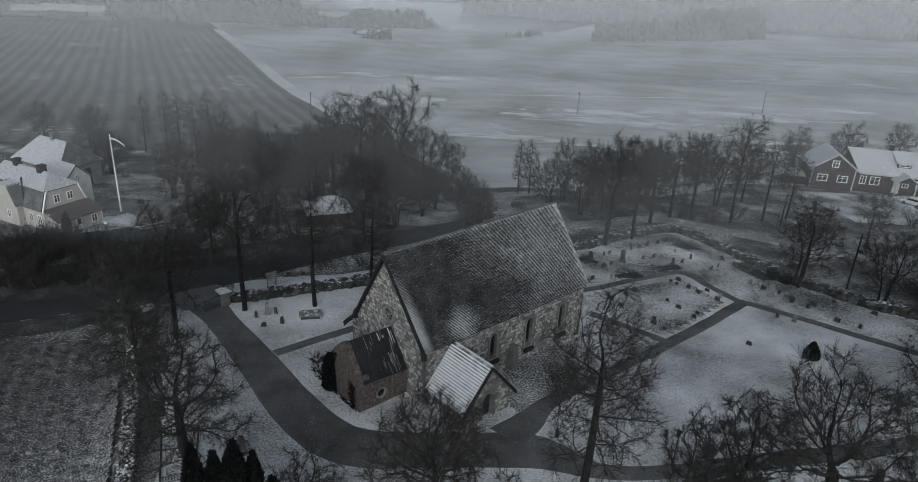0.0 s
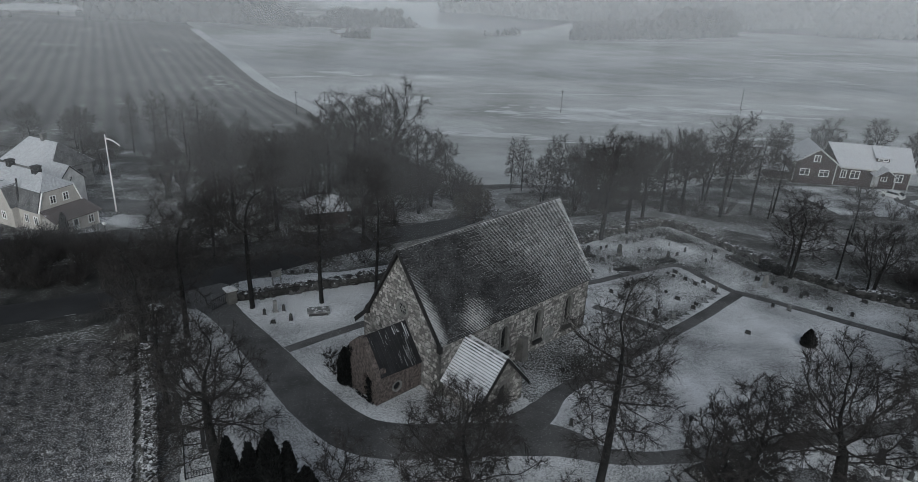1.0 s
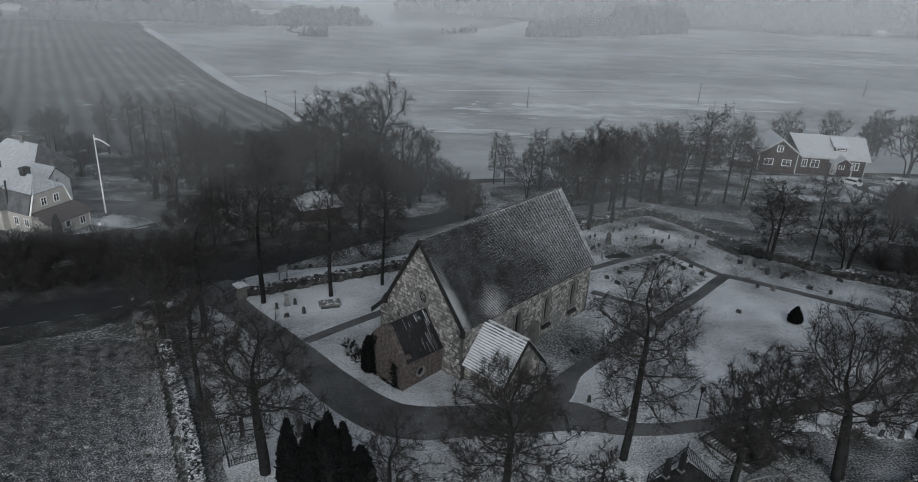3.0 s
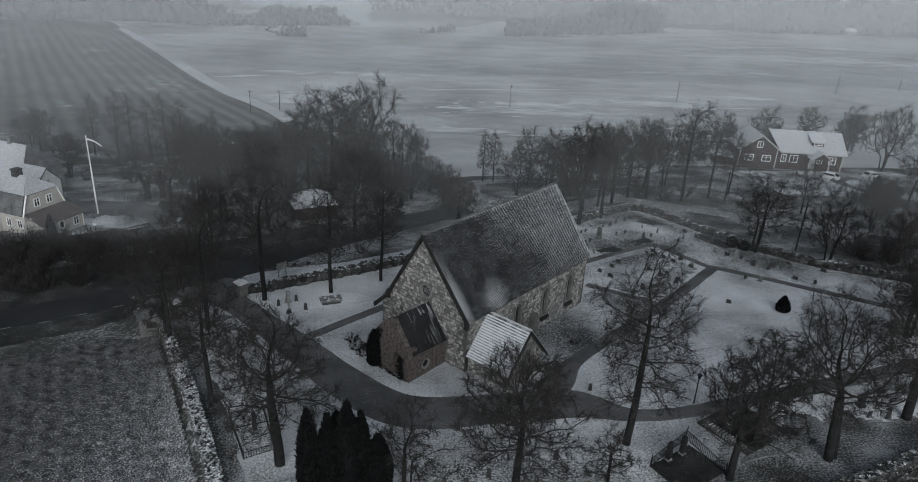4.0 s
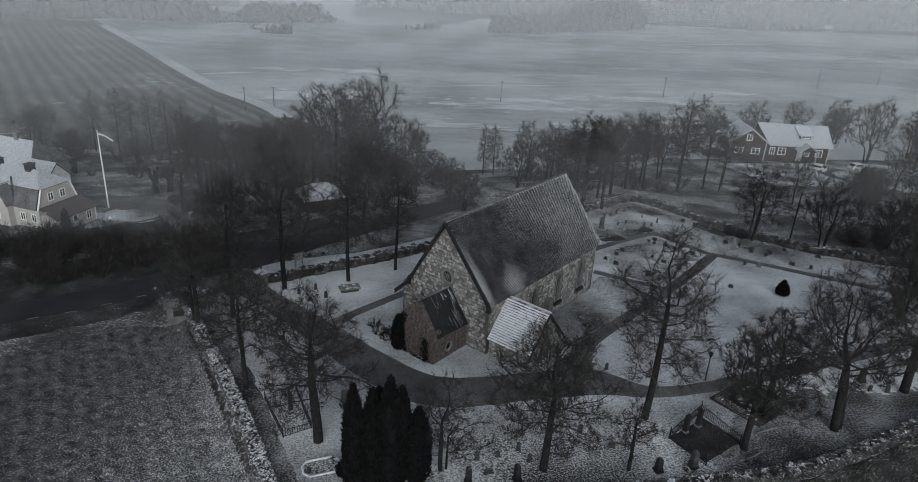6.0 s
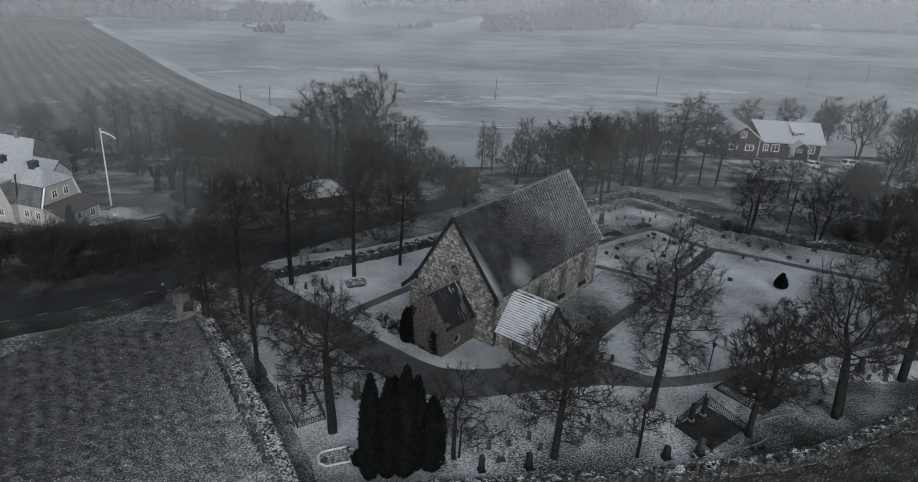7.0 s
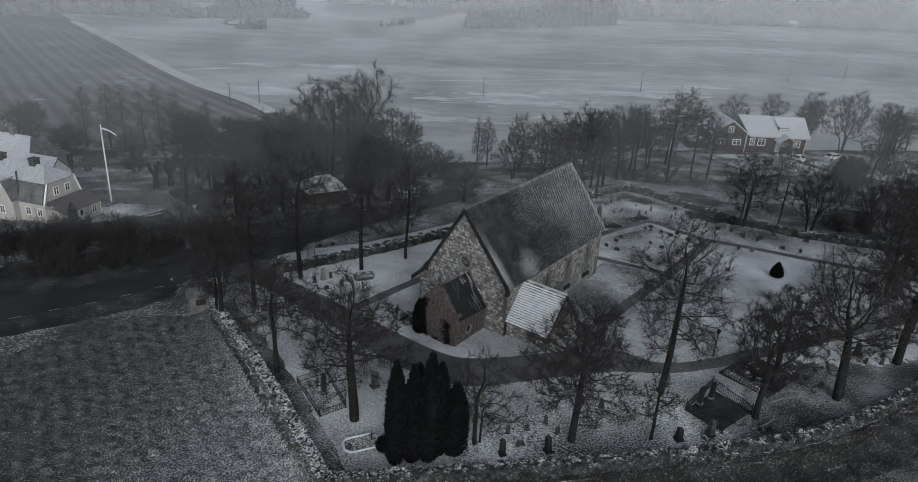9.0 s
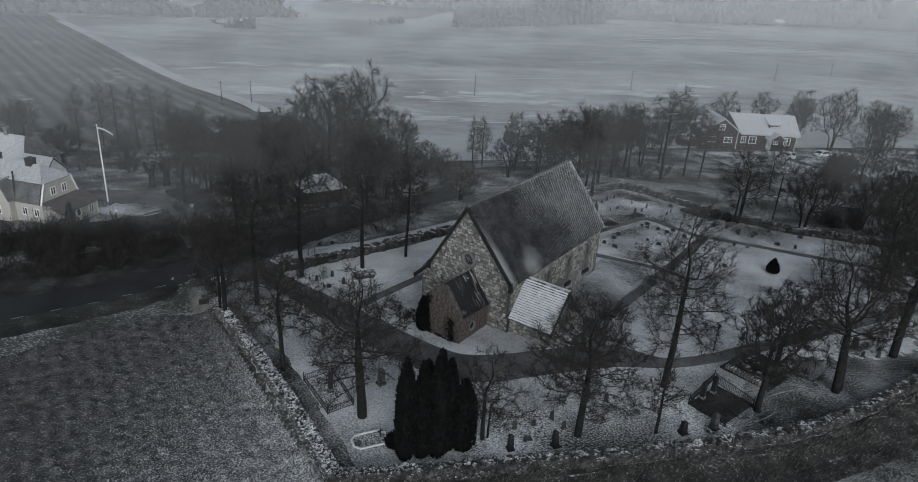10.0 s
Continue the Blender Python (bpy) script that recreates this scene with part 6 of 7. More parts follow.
def marker(x, y, h, w, material, label, turn=0.0, lean=0.0):
    """A tall tapered memorial on a stepped foot."""
    m = thing("memorial", label, "memorial stone", on_ground(x, y, turn) @ pose(0, 0, 0, lean, 0, 0))
    child("shaft", Solid().rings([[(a * k * w, b * k * w, z) for a, b in ((-1, -1), (1, -1), (1, 1), (-1, 1))] for k, z in ((0.5, 0.3), (0.42, h * 0.9), (0.1, h))]).mesh("shaft", material), m)
    child("foot", Solid().box(-w * 0.75, -w * 0.75, -0.3, w * 0.75, w * 0.75, 0.16, cut=0.02).mesh("foot", material), m)
    child("step", Solid().box(-w * 0.6, -w * 0.6, 0.162, w * 0.6, w * 0.6, 0.298, cut=0.02).mesh("step", PALE_STONE if h > 1.6 else material), m)
    return m


marker(-17.0, 34.9, 1.75, 0.3, IRON, "grey granite obelisk on a railed grave", 20)
marker(10.3, 30.5, 1.7, 0.34, IRON, "dark polished obelisk inside iron railings", 30)
marker(11.5, 31.0, 1.7, 0.34, IRON, "dark polished obelisk on a pale step", 30)
marker(32.1, 63.4, 1.5, 0.4, PALE_STONE, "pale tapered memorial beside the path", 40)
marker(18.5, 71.2, 1.5, 0.45, WALLROCK, "tall rough standing memorial stone", 10)
marker(15.0, 71.7, 1.0, 0.4, IRON, "dark upright memorial stone", 10)
marker(-16.8, 54.0, 1.2, 0.36, PALE_STONE, "pale slender memorial with snow on top", 20)
marker(-5.7, 27.0, 1.3, 0.34, IRON, "tall grey memorial by the south wall", 5)
marker(-2.6, 26.9, 1.3, 0.36, IRON, "leaning grey memorial slab", 15, -6)
marker(6.8, 27.0, 1.1, 0.4, IRON, "dark memorial by the south wall", 5)
marker(9.3, 27.2, 1.4, 0.42, GRANITE, "grey upright memorial slab", 10)
marker(-13.3, 35.4, 1.4, 0.42, WALLROCK, "weathered upright memorial in a rough kerb", 30)
marker(27.9, 35.6, 1.2, 0.4, IRON, "dark memorial among old kerbs", 10)


def railing(name, corners, h, label, gap=0.16, skip=()):
    """An iron railing round a grave: posts, rails and bars."""
    f = thing(name, label, "railing")
    bar = Solid().box(-0.014, -0.014, 0.02, 0.014, 0.014, h - 0.05).mesh("bar", IRON)
    post = Solid().box(-0.05, -0.05, -0.3, 0.05, 0.05, h + 0.22, cut=0.03).mesh("post", IRON)
    n = len(corners)
    for i in range(n):
        (x0, y0), (x1, y1) = corners[i], corners[(i + 1) % n]
        z0, z1 = ground_z(x0, y0), ground_z(x1, y1)
        child("post", post, f, m=pose(x0, y0, z0))
        if i in skip:
            continue
        for q in (0.1, h - 0.1):
            child("rail", Solid().tube([(x0, y0, z0 + q), (x1, y1, z1 + q)], [0.03, 0.03], 4).mesh("rail", IRON), f)
        L = math.dist((x0, y0), (x1, y1))
        k = round(L / gap)
        for j in range(1, k):
            t = j / k
            child("bar", bar, f, m=pose(x0 + (x1 - x0) * t, y0 + (y1 - y0) * t, z0 + (z1 - z0) * t))
    return f


railing("railing", [(-18.9, 36.4), (-17.3, 32.3), (-15.5, 33.1), (-16.8, 37.4)], 0.62, "low black iron railing round a grave")
railing("railing", [(8.9, 30.0), (12.5, 32.6), (13.6, 29.0), (10.2, 27.2)], 0.85, "black iron railing round a family grave", skip=(2,))


def bed(x, y, w, l, turn, material, label, kerb=None):
    """A grave plot: soil or gravel in a kerb of four stones."""
    b = thing("grave_plot", label, "grave plot", on_ground(x, y, turn))
    child("fill", Solid().box(-w / 2, -l / 2, -0.3, w / 2, l / 2, 0.07).mesh("fill", material), b)
    if kerb:
        for a in ((-w / 2 - 0.12, -l / 2 - 0.12, w / 2 + 0.12, -l / 2), (-w / 2 - 0.12, l / 2, w / 2 + 0.12, l / 2 + 0.12), (-w / 2 - 0.12, -l / 2 + 0.002, -w / 2, l / 2 - 0.002), (w / 2, -l / 2 + 0.002, w / 2 + 0.12, l / 2 - 0.002)):
            child("kerb_stone", Solid().box(a[0], a[1], -0.3, a[2], a[3], 0.16, cut=0.015).mesh("kerb_stone", kerb), b)
    return b


bed(-17.1, 34.8, 1.7, 4.0, 24, DAMP, "gravelled railed grave plot")
bed(11.4, 29.7, 3.0, 4.0, -62, VERGE, "dark planted grave plot inside railings")
bed(28.0, 76.9, 1.6, 4.0, 40, VERGE, "dark planted grave plot by the wall corner", GRANITE)
bed(33.6, 68.3, 1.5, 8.0, 24, VERGE, "long dark planted bed along the wall", GRANITE)
bed(14.6, 70.8, 1.4, 2.0, 40, VERGE, "dark planted grave plot", GRANITE)
bed(18.4, 66.9, 1.3, 2.6, -62, VERGE, "dark gravelled grave plot", GRANITE)
bed(23.6, 69.9, 1.2, 2.2, -60, VERGE, "dark gravelled grave plot beside the path", GRANITE)
bed(17.2, 33.6, 4.2, 4.8, -62, VERGE, "dark overgrown plot with fallen branches")
# table tomb in the north-west lawn
tt = thing("table_tomb", "low dark table tomb with a snowy slab", "tomb", on_ground(-12.9, 53.8, 12))
child("chest", Solid().box(-0.85, -0.4, -0.3, 0.85, 0.4, 0.36).mesh("chest", GRANITE), tt)
child("slab", Solid().box(-1.0, -0.55, 0.362, 1.0, 0.55, 0.5, cut=0.02).mesh("slab", PALE_STONE), tt)
# octagonal kerbed grave
og = thing("kerbed_grave", "long octagonal stone-kerbed grave with an iron cross", "grave", on_ground(-14.7, 29.1, 12))
octo = [(-1.15, -0.35), (-0.8, -0.7), (0.8, -0.7), (1.15, -0.35), (1.15, 0.35), (0.8, 0.7), (-0.8, 0.7), (-1.15, 0.35)]
for i in range(8):
    a, b = octo[i], octo[(i + 1) % 8]
    child("kerb_stone", Solid().tube([(*a, 0.12), (*b, 0.12)], [0.075, 0.075], 5).mesh("kerb_stone", FULL_SNOW), og)
child("fill", Solid().rings([[(x * 0.96, y * 0.96, z) for x, y in octo] for z in (-0.2, 0.09)]).mesh("fill", DAMP), og)
cr = child("cross", Solid().box(-0.03, -0.03, 0.09, 0.03, 0.03, 0.75).mesh("cross_post", IRON), og, "small iron cross", pose(0.75, 0.1, 0))
child("cross_arm", Solid().box(-0.18, -0.025, 0.5, 0.18, 0.025, 0.56).mesh("cross_arm", IRON), cr)
child("urn", Solid().tube([(-0.85, -0.2, 0.08), (-0.85, -0.2, 0.25), (-0.85, -0.2, 0.36)], [0.12, 0.2, 0.14], 9).mesh("urn", GRANITE), og)
# white-topped kerb of the sunken plot
kb = thing("kerb_row", "row of snow-capped kerb stones beside an old plot", "kerb")
for i in range(13):
    t = i / 12
    x, y = 14.6 + 1.3 * t, 34.1 - 2.6 * t
    child("kerb_stone", Solid().box(-0.24, -0.075, -0.3, 0.24, 0.075, 0.42, cut=0.02).mesh("kerb_stone", PALE_STONE), kb, m=pose(x, y, ground_z(x, y), 0, 0, 26))
# loose stones and fallen limbs on the old plot
for i in range(14):
    x, y = r.uniform(16.2, 19.5), r.uniform(31.5, 35.5)
    s = r.uniform(0.3, 0.75)
    thing("boulder", "loose grey boulder on an overgrown plot", "boulder", on_ground(x, y, r.uniform(0, 360)) @ Matrix.Diagonal((s, s, s * 0.7, 1)), "loose boulders", me=PILE[i % 8])
for x, y, a, L in ((15.5, 30.0, 10, 2.6), (17.5, 29.5, 70, 2.2), (18.8, 33.2, 150, 1.8), (12.6, 27.4, 5, 2.4)):
    lg = wander((0, 0, 0.12), (1, 0, 0.06), L, 5, 0.0, r, 0.2)
    thing("fallen_branch", "fallen pale branch lying on the grass", "branch", on_ground(x, y, a), "fallen branches", me=Solid().tube(lg, [0.09, 0.08, 0.07, 0.06, 0.05, 0.03], 6).mesh("fallen_branch", PALE_WOOD))

brush = bush_mesh(95, 0.9, 1.6, 24)
for x, y, size in ((16.0, 33.2, 1.0), (17.4, 34.4, 1.1), (18.6, 33.0, 1.0), (17.2, 31.9, 0.9), (19.6, 34.6, 1.0), (20.2, 32.6, 0.8), (12.0, 28.2, 0.6), (13.6, 27.4, 0.7), (9.0, 27.0, 0.6), (31.0, 36.6, 1.1), (33.4, 37.4, 1.2), (29.4, 35.2, 0.9)):
    heap = thing("brush_pile", "dark heap of cut brushwood on an old plot", "brushwood", on_ground(x, y, x * 77, 0.05, size), "brushwood heaps")
    child("brushwood", brush, heap)

# path lamp
lp = thing("path_lamp", "slim dark path lamp beside the drive", "lamp", on_ground(14.9, 36.6))
child("post", Solid().tube([(0, 0, -0.2), (0, 0, 0.4), (0, 0, 2.2)], [0.07, 0.05, 0.04], 8).mesh("post", IRON), lp)
ln = child("lantern", Solid().tube([(0, 0, 2.2), (0, 0, 2.28), (0, 0, 2.55)], [0.05, 0.11, 0.15], 8).mesh("lantern", GLASS), lp)
child("lantern_cap", Solid().tube([(0, 0, 2.552), (0, 0, 2.6), (0, 0, 2.7)], [0.21, 0.17, 0.03], 8).mesh("lantern_cap", IRON), ln)
# stone hut by the west gate
hut = thing("stone_hut", "small pale rendered hut with a low hipped roof", "hut", on_ground(-27.6, 49.3, 14))
child("wall", panel([(-0.8, -0.4), (0.8, -0.4), (0.8, 1.5), (-0.8, 1.5)], [[(-0.3, 0.65), (0.55, 0.65), (0.55, 1.2), (-0.3, 1.2)]], 0.2, lambda u, v, w: (u, -0.75 + w, v)).mesh("hut_front", MORTAR), hut)
child("wall", Solid().box(-0.8, -0.55, -0.4, -0.6, 0.75, 1.5).mesh("hut_side", MORTAR), hut)
child("wall", Solid().box(0.6, -0.55, -0.4, 0.8, 0.75, 1.5).mesh("hut_side", MORTAR), hut)
child("wall", Solid().box(-0.6, 0.55, -0.4, 0.6, 0.75, 1.5).mesh("hut_back", MORTAR), hut)
child("shutter", Solid().box(-0.34, -0.72, 0.62, 0.58, -0.66, 1.23).mesh("shutter", TAR), hut, "dark shuttered opening")
child("roof", Solid().rings([[(a * k, b * k, z) for a, b in ((-1, -0.95), (1, -0.95), (1, 0.95), (-1, 0.95))] for k, z in ((1.0, 1.5), (0.98, 1.58), (0.3, 1.95))]).mesh("roof", ROOF_GREY), hut)
# gate pillars
for x, y in ((-21.2, 55.6), (-26.3, 51.6)):
    gp = thing("gate_pillar", "square stone gate pillar with a snowy cap", "gate pillar", on_ground(x, y, 40), "gate pillars")
    child("shaft", Solid().box(-0.42, -0.42, -0.4, 0.42, 0.42, 1.35).mesh("shaft", MORTAR), gp)
    child("cap", Solid().rings([[(a * k, b * k, z) for a, b in ((-1, -1), (1, -1), (1, 1), (-1, 1))] for k, z in ((0.54, 1.352), (0.54, 1.45), (0.1, 1.75))]).mesh("cap", ROOF_SNOW), gp)
    child("finial", Solid().tube([(0, 0, 1.72), (0, 0, 1.82), (0, 0, 1.92)], [0.06, 0.11, 0.03], 8).mesh("finial", IRON), gp)
gt = thing("iron_gate", "black iron gate leaf standing open", "gate", on_ground(-21.9, 54.6, 60))
for i in range(9):
    child("bar", Solid().box(-0.9 + i * 0.22, -0.015, 0.05, -0.87 + i * 0.22, 0.015, 1.2).mesh("bar", IRON), gt)
for z in (0.15, 1.05):
    child("rail", Solid().box(-0.95, -0.02, z, 0.95, 0.02, z + 0.05).mesh("rail", IRON), gt)
# notice board and low stumps on the strip by the road
nb = thing("notice_board", "pale wooden notice board on two posts", "notice board", on_ground(-18.0, 59.9, 40))
for x in (-0.42, 0.42):
    child("post", Solid().box(x - 0.05, -0.05, -0.2, x + 0.05, 0.05, 1.5).mesh("post", PALE_WOOD), nb)
child("board", Solid().box(-0.5, -0.035, 0.8, 0.5, 0.035, 1.45).mesh("board", PALE_WOOD), nb)
child("rail", Solid().box(-0.58, -0.1, 1.502, 0.58, 0.1, 1.56).mesh("rail", PALE_WOOD), nb)
for x, y in ((-20.4, 61.2), (-19.1, 61.8), (-17.1, 62.7), (-15.7, 63.2)):
    thing("bollard", "short dark stone bollard at the road side", "bollard", on_ground(x, y, 30), "road bollards", me=Solid().box(-0.22, -0.16, -0.2, 0.22, 0.16, 0.32, cut=0.06).mesh("bollard", GRANITE))


# ---- evergreens ----
def evergreen(seed, high, wide, n, cone=0.35):
    """A dense evergreen: a dark core and many small sprays over it."""
    q = random.Random(seed)
    core, spray = Solid(), Solid()
    rad = lambda t: wide * 0.5 * (min(1, t / 0.12) ** 0.5 if t < 0.12 else 1) * (1 - max(0, (t - cone) / (1 - cone)) ** 1.7 if t > cone else 1)
    core.rings([[(rad(t) * 0.86 * math.cos(a) * q.uniform(0.92, 1.06), rad(t) * 0.86 * math.sin(a) * q.uniform(0.92, 1.06), high * t) for a in (2 * math.pi * k / 12 for k in range(12))] for t in (0.0, 0.05, 0.15, 0.3, 0.45, 0.6, 0.75, 0.87, 0.95, 0.99)])
    for _ in range(n):
        t, a = q.random() ** 0.85, q.uniform(0, 6.283)
        d = rad(t) * q.uniform(0.82, 1.04)
        p = Vector((d * math.cos(a), d * math.sin(a), high * t * 0.985))
        w = Vector((math.cos(a) * 0.5, math.sin(a) * 0.5, q.uniform(0.5, 1.3))).normalized() * q.uniform(0.12, 0.3)
        s = w.cross(Vector((q.uniform(-1, 1), q.uniform(-1, 1), 0.2))).normalized() * q.uniform(0.04, 0.09)
        k = len(spray.v)
        spray.v += [tuple(p - s), tuple(p + s), tuple(p + w + s * 0.3), tuple(p + w * 1.1 - s * 0.4)]
        spray.f.append((k, k + 1, k + 2, k + 3))
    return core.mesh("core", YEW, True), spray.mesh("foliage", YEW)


def evergreen_thing(x, y, high, wide, n, seed, name, label, cone=0.35):
    o = thing(name, label, "evergreen", on_ground(x, y, seed * 40))
    c, s = evergreen(seed, high, wide, n, cone)
    child("core", c, o)
    child("foliage", s, o, kind="stuff")


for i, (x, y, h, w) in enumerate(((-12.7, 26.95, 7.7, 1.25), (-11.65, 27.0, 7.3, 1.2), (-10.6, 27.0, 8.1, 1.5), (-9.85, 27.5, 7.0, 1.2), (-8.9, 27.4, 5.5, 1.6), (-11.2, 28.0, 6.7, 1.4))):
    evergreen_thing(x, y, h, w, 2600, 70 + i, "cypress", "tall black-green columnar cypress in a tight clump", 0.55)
evergreen_thing(-13.3, 28.3, 1.0, 0.8, 400, 80, "yew_bush", "small clipped dark yew bush", 0.5)
evergreen_thing(30.4, 50.8, 1.55, 1.2, 800, 81, "cypress", "small dark conical cypress on the lawn", 0.2)
evergreen_thing(67.5, 88.0, 4.3, 2.6, 1600, 82, "spruce", "dark young spruce before the red house", 0.08)
evergreen_thing(34.4, 68.6, 1.1, 1.2, 400, 83, "yew_bush", "round dark yew bush by the wall", 0.5)
evergreen_thing(35.2, 67.2, 1.0, 1.2, 400, 84, "yew_bush", "round dark yew bush by the wall", 0.5)
evergreen_thing(-9.0, 42.65, 3.2, 1.0, 1400, 85, "ivy_bush", "dark upright ivy bush against the vestry corner", 0.45)
evergreen_thing(-44.0, 71.0, 2.7, 0.8, 500, 86, "cypress", "slim dark cypress by the veranda", 0.4)

# ivy on the vestry's west wall
iv = Solid()
q = random.Random(77)
for u0, v0, u1, v1, n in ((1.3, -0.9, 0.9, 1.7, 700), (0.95, 1.2, 0.5, 2.7, 160), (-1.95, -0.9, -1.75, 1.2, 260), (-2.5, -0.9, -0.4, -0.7, 200), (0.2, -0.9, 0.9, 0.4, 160)):
    for _ in range(n):
        t = q.random()
        u, v = u0 + (u1 - u0) * t + q.gauss(0, 0.16), v0 + (v1 - v0) * t + q.gauss(0, 0.12)
        w = VW - q.uniform(0.03, 0.22)
        d1, d2 = Vector((q.uniform(-0.3, 0.3), q.uniform(-1, 1), q.uniform(-1, 1))).normalized() * 0.09, Vector((q.uniform(-0.8, 0.8), q.uniform(-0.6, 0.6), q.uniform(-1, 1))).normalized() * 0.08
        k, c = len(iv.v), Vector((w, u, v))
        iv.v += [tuple(c - d1), tuple(c + d2), tuple(c + d1), tuple(c - d2)]
        iv.f.append((k, k + 1, k + 2, k + 3))
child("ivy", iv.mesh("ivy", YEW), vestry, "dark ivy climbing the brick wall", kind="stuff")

# low shrubs against the church
low = bush_mesh(90, 0.7, 1.2, 26)
for x, y, s in ((-9.7, 44.3, 1.0), (-10.3, 45.2, 1.0), (-9.3, 45.6, 0.8), (-10.8, 46.6, 0.9), (8.0, 45.4, 0.6), (1.0, 39.9, 0.7)):
    b = thing("low_shrub", "low dark shrub at the foot of the church wall", "shrub", on_ground(x, y, x * 50, 0, s), "wall shrubs")
    child("crown", low, b)

# long grass outside the south wall
blades = Solid()
q = random.Random(41)
for _ in range(9000):
    x = q.uniform(-17, 31)
    y = float(np.interp(x, (-17, 7, 12.5, 17.5, 23.2, 31), (24.9, 24.4, 24.6, 25.3, 27.0, 30.2))) - 5.2 * q.random() ** 1.3
    if noise.noise((x * 0.7, y * 0.7, 2.0)) < -0.15:
        continue
    z, a, h = ground_z(x, y) + 0.03, q.uniform(0, 6.28), q.uniform(0.18, 0.42)
    w = Vector((math.cos(a), math.sin(a), 0)) * 0.028
    k, tip = len(blades.v), Vector((x, y, z + h)) + Vector((q.gauss(0.12, 0.1), q.gauss(-0.05, 0.1), 0))
    blades.v += [(x - w.x, y - w.y, z), (x + w.x, y + w.y, z), tuple(tip)]
    blades.f.append((k, k + 1, k + 2))
thing("long_grass", "dry pale grass blades along the south wall", "grass", kind="stuff", me=blades.mesh("long_grass", STRAW))

# pollard stumps by the cream house drive
for x, y in ((-38.6, 87.2), (-36.9, 87.8)):
    st = thing("pollard", "stout pollarded trunk with cut limbs", "pollard tree", on_ground(x, y, x * 30))
    child("trunk", Solid().tube([(0, 0, -0.3), (0.1, 0, 1.0), (0, 0.1, 1.8)], [0.5, 0.36, 0.42], 8).mesh("trunk", BARK), st)
    for a in (0.4, 2.4, 4.4):
        child("limb", Solid().tube([(0, 0, 1.6), (0.5 * math.cos(a), 0.5 * math.sin(a), 2.4), (0.75 * math.cos(a), 0.75 * math.sin(a), 3.4)], [0.3, 0.26, 0.27], 7).mesh("limb", BARK), st)
garden_lamp = thing("garden_lamp", "dark garden lamp with a white globe", "lamp", on_ground(-39.0, 70.0))
child("post", Solid().tube([(0, 0, -0.2), (0, 0, 1.9)], [0.06, 0.05], 7).mesh("post", IRON), garden_lamp)
child("globe", Solid().tube([(0, 0, 1.9), (0, 0, 2.0), (0, 0, 2.15), (0, 0, 2.25)], [0.08, 0.17, 0.17, 0.06], 10).mesh("globe", WHITE), garden_lamp)

# ---- far woods round the lake ----
def woods(label, patches, seed, step_m=4.0):
    """Many rough treetops standing together."""
    q = random.Random(seed)
    s = Solid()
    for x0, y0, x1, y1, deep, n, h0, h1 in patches:
        for i in range(round(n * 0.75)):
            t, d = q.random(), q.random()
            x, y = x0 + (x1 - x0) * t + q.uniform(-3, 3), y0 + (y1 - y0) * t + deep * d
            h = (h0 + (h1 - h0) * t) * q.uniform(0.75, 1.1) * (1 + 0.16 * noise.noise((x * 0.06, y * 0.06, seed)))
            z = ground_z(x, y)
            for low, size in ((0.16, 0.2), (0.45, 0.22), (0.8, 0.18)):
                w = h * size * q.uniform(0.8, 1.25)
                cx, cy, cz = x + q.uniform(-1, 1) * h * 0.22, y + q.uniform(-1, 1) * h * 0.2, z + h * (low + q.uniform(-0.1, 0.08))
                s.rings([[(cx + w * f * math.cos(b) * q.uniform(0.8, 1.2), cy + w * f * math.sin(b) * q.uniform(0.8, 1.2), cz + w * v * 1.1) for b in (2 * math.pi * j / 5 for j in range(5))] for v, f in ((-0.9, 0.3), (-0.35, 0.95), (0.35, 0.92), (0.85, 0.45), (1.02, 0.06))], cap=False)
    return thing("far_woods", label, "woods", kind="stuff", me=s.mesh("far_woods", WOODS, True))


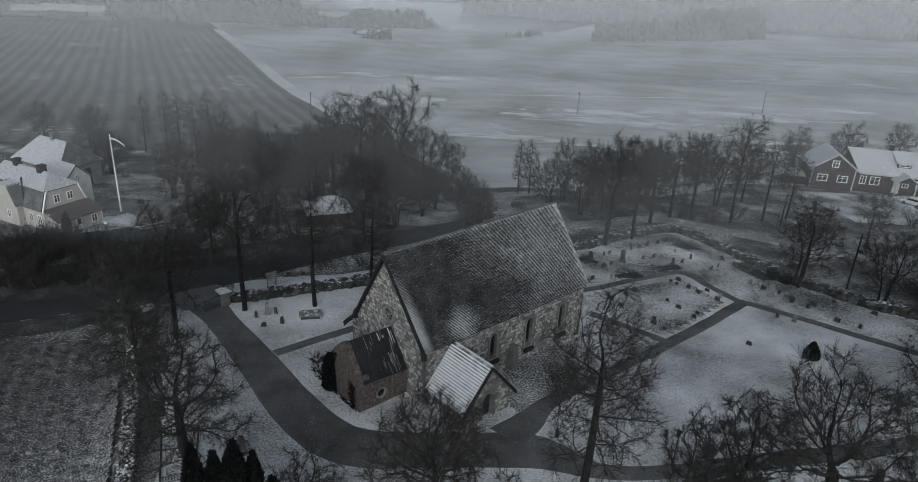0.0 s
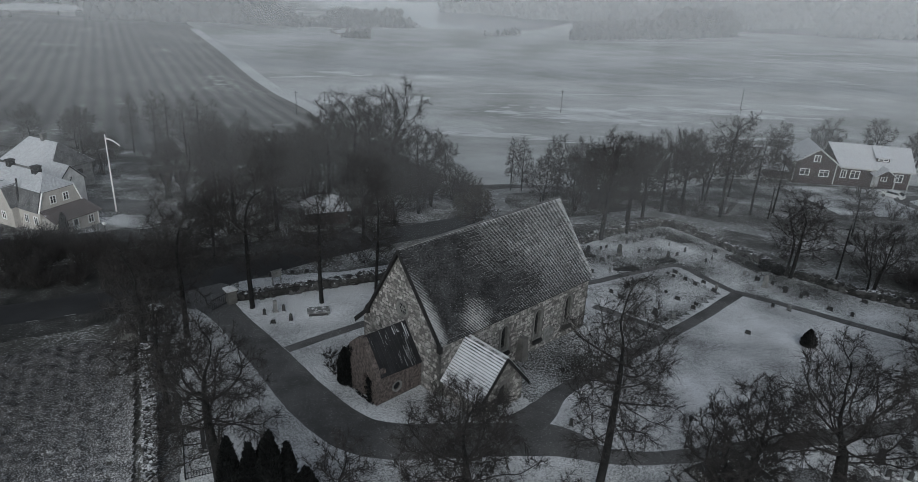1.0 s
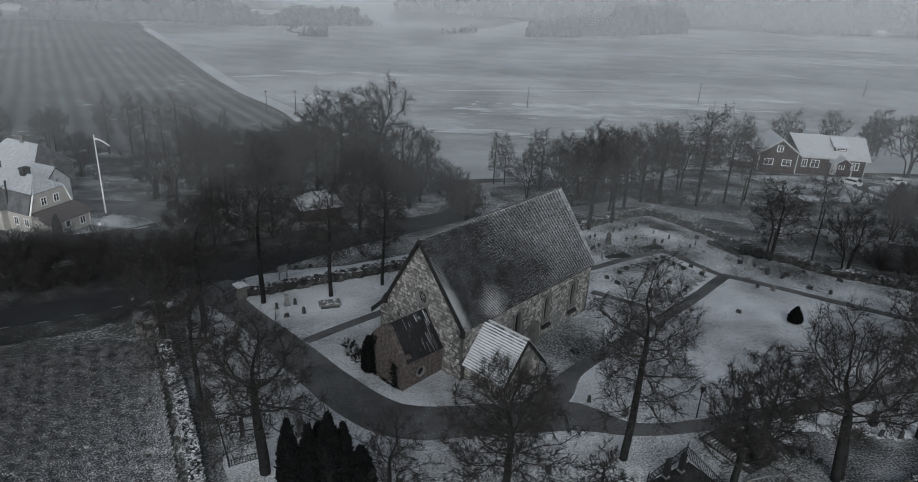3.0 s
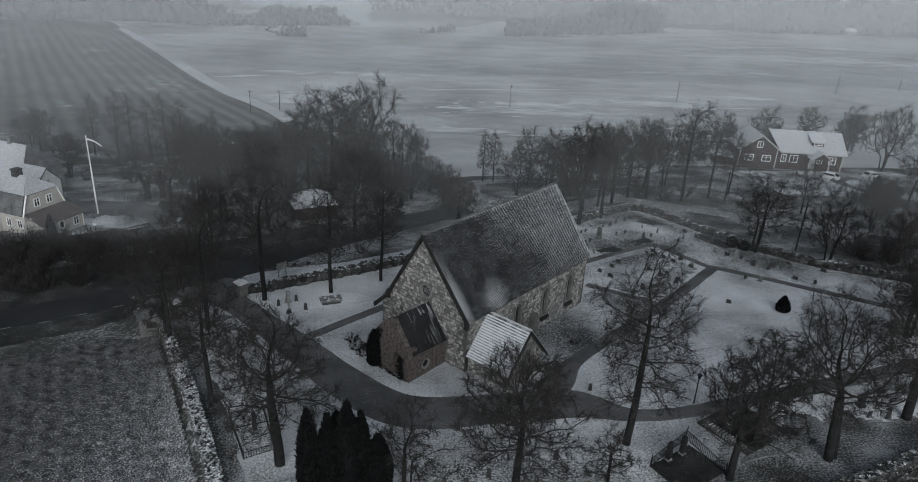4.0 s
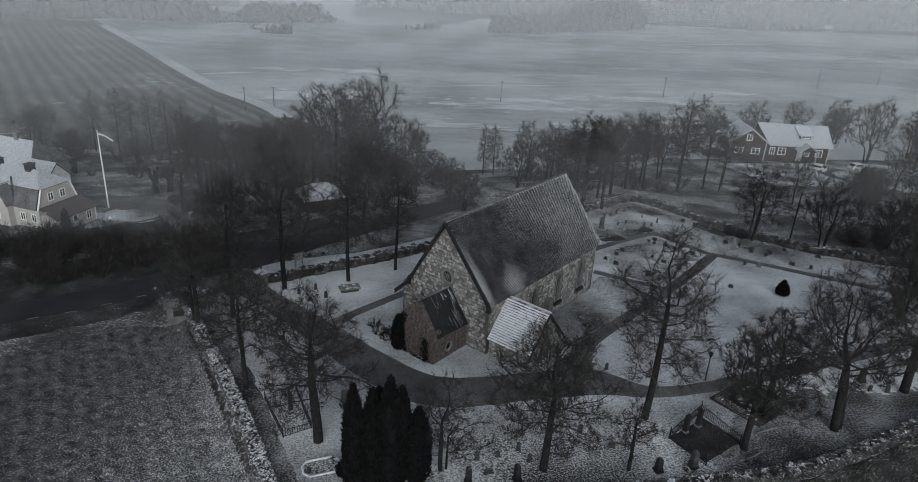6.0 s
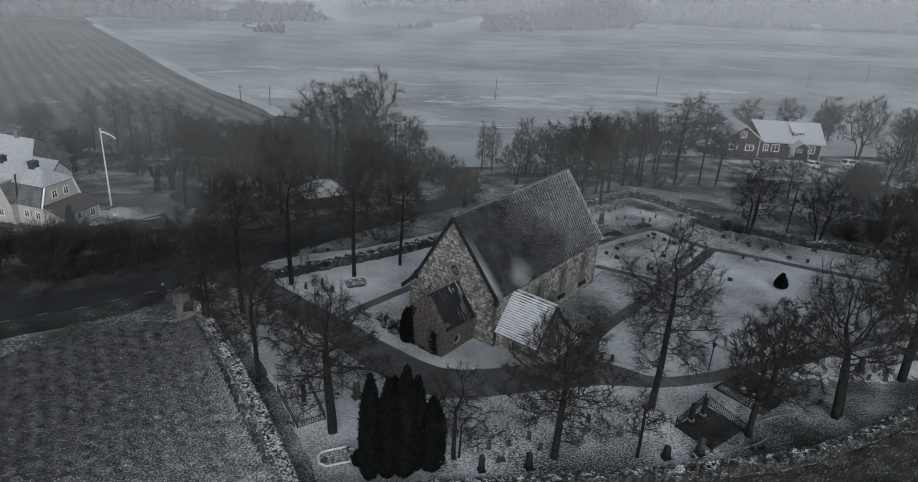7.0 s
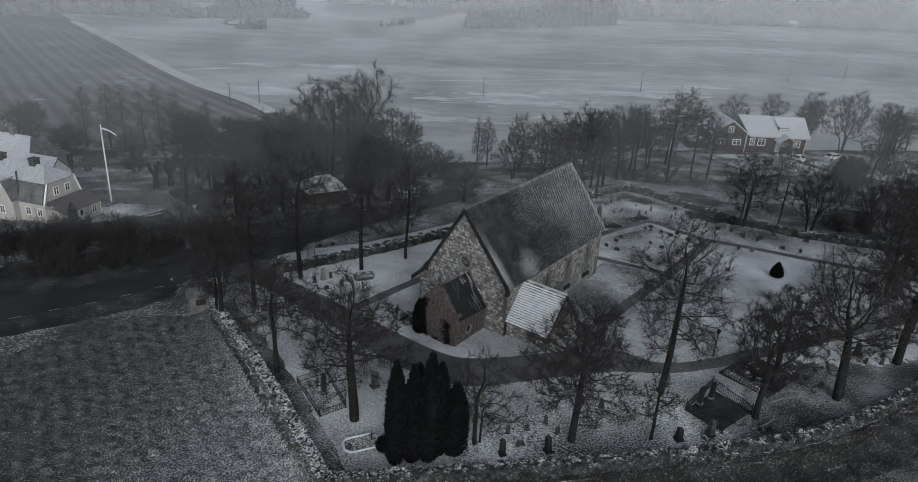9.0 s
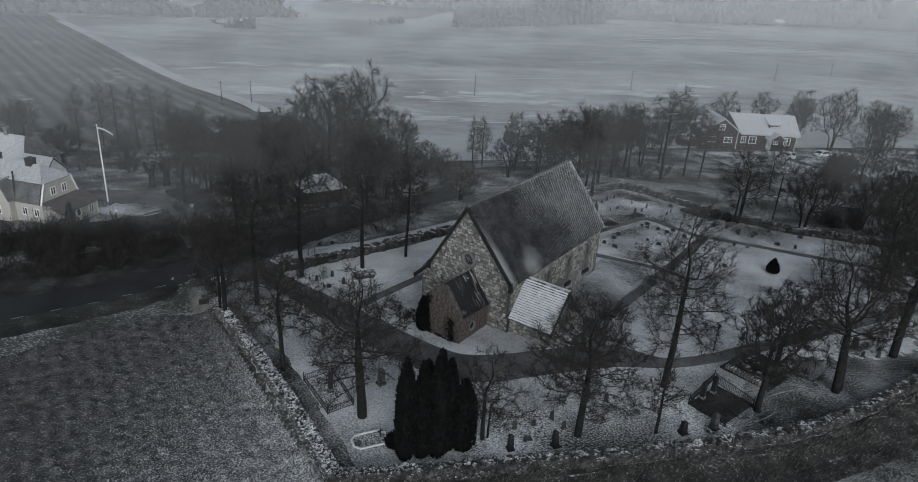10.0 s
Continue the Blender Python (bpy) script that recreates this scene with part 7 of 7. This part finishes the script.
WOODS = mat("misty_woods", (0.03, 0.032, 0.031), (0.06, 0.062, 0.06), 0.2, 0.95, 0.0, vary=0.12)
woods("bare woods along the far field edge", [(-330, 440, -235, 466, 30, 260, 17, 17), (-214, 430, -146, 446, 26, 330, 18, 18), (-146, 446, -110, 446, 20, 170, 18, 15), (-112, 446, -88, 442, 10, 80, 14, 7)], 4)
woods("dark wooded point reaching into the lake", [(-92, 443, -68, 451, 8, 50, 6, 8), (-72, 452, -33, 470, 10, 120, 11, 11.5), (-34, 470, -18, 471, 6, 30, 9, 3), (26, 441, 45, 463, 6, 36, 3.5, 5)], 3)
woods("small clump of trees round a far cottage", [(-58, 396, -47, 398, 5, 36, 3, 4), (-50, 397, -46, 398, 3, 9, 7, 7), (-66, 420, -61, 416, 4, 14, 3, 4)], 8)
woods("dark spruce belt across the meadow", [(80, 444, 148, 481, 12, 230, 10, 12.5), (150, 484, 208, 518, 16, 230, 18, 18), (300, 556, 372, 572, 16, 260, 17, 19), (388, 580, 520, 610, 16, 280, 18, 22), (300, 640, 330, 650, 8, 24, 5, 5)], 5)
woods("misty wooded hills beyond the lake", [(60, 585, 120, 590, 30, 150, 14, 16), (210, 560, 340, 650, 30, 380, 17, 21), (120, 600, 240, 600, 40, 300, 20, 24), (340, 640, 640, 700, 50, 420, 24, 30), (-4, 610, 60, 600, 30, 140, 12, 14)], 6)
# farm and cottage at the far edge of the fields
for x, y, turn, length, wide, high, tone in ((-274, 450, 12, 22, 8, 2.2, ROOF_SNOW), (-254, 452, -4, 30, 9, 2.8, ROOF_SNOW), (-266, 419, 8, 26, 6, 1.6, PALE_WOOD), (-243, 461, 20, 15, 8, 2.4, ROOF_SNOW), (-63, 414, 30, 4, 3, 1.6, ROOF_SNOW)):
    farm = thing("farm_building", "far low farm building with a snow-covered roof", "farm building", on_ground(x, y, turn), "far farm buildings")
    child("wall", Solid().box(-length / 2, -wide / 2, -0.5, length / 2, wide / 2, high).mesh("farm_wall", RED), farm)
    for sy in (-1, 1):
        child("roof", Solid().slab([(-length / 2 - 0.5, sy * (wide / 2 + 0.5), high - 0.2), (length / 2 + 0.5, sy * (wide / 2 + 0.5), high - 0.2), (length / 2 + 0.5, 0, high + wide * 0.36), (-length / 2 - 0.5, 0, high + wide * 0.36)][::sy], 0.2).mesh("farm_roof", tone), farm, "roof under snow")


# ---- plan to metres ----
for ob in list(scene.objects):
    if ob.parent is None and ob.type in ("MESH", "EMPTY"):
        ob.matrix_basis = Matrix.Scale(U, 4) @ ob.matrix_basis
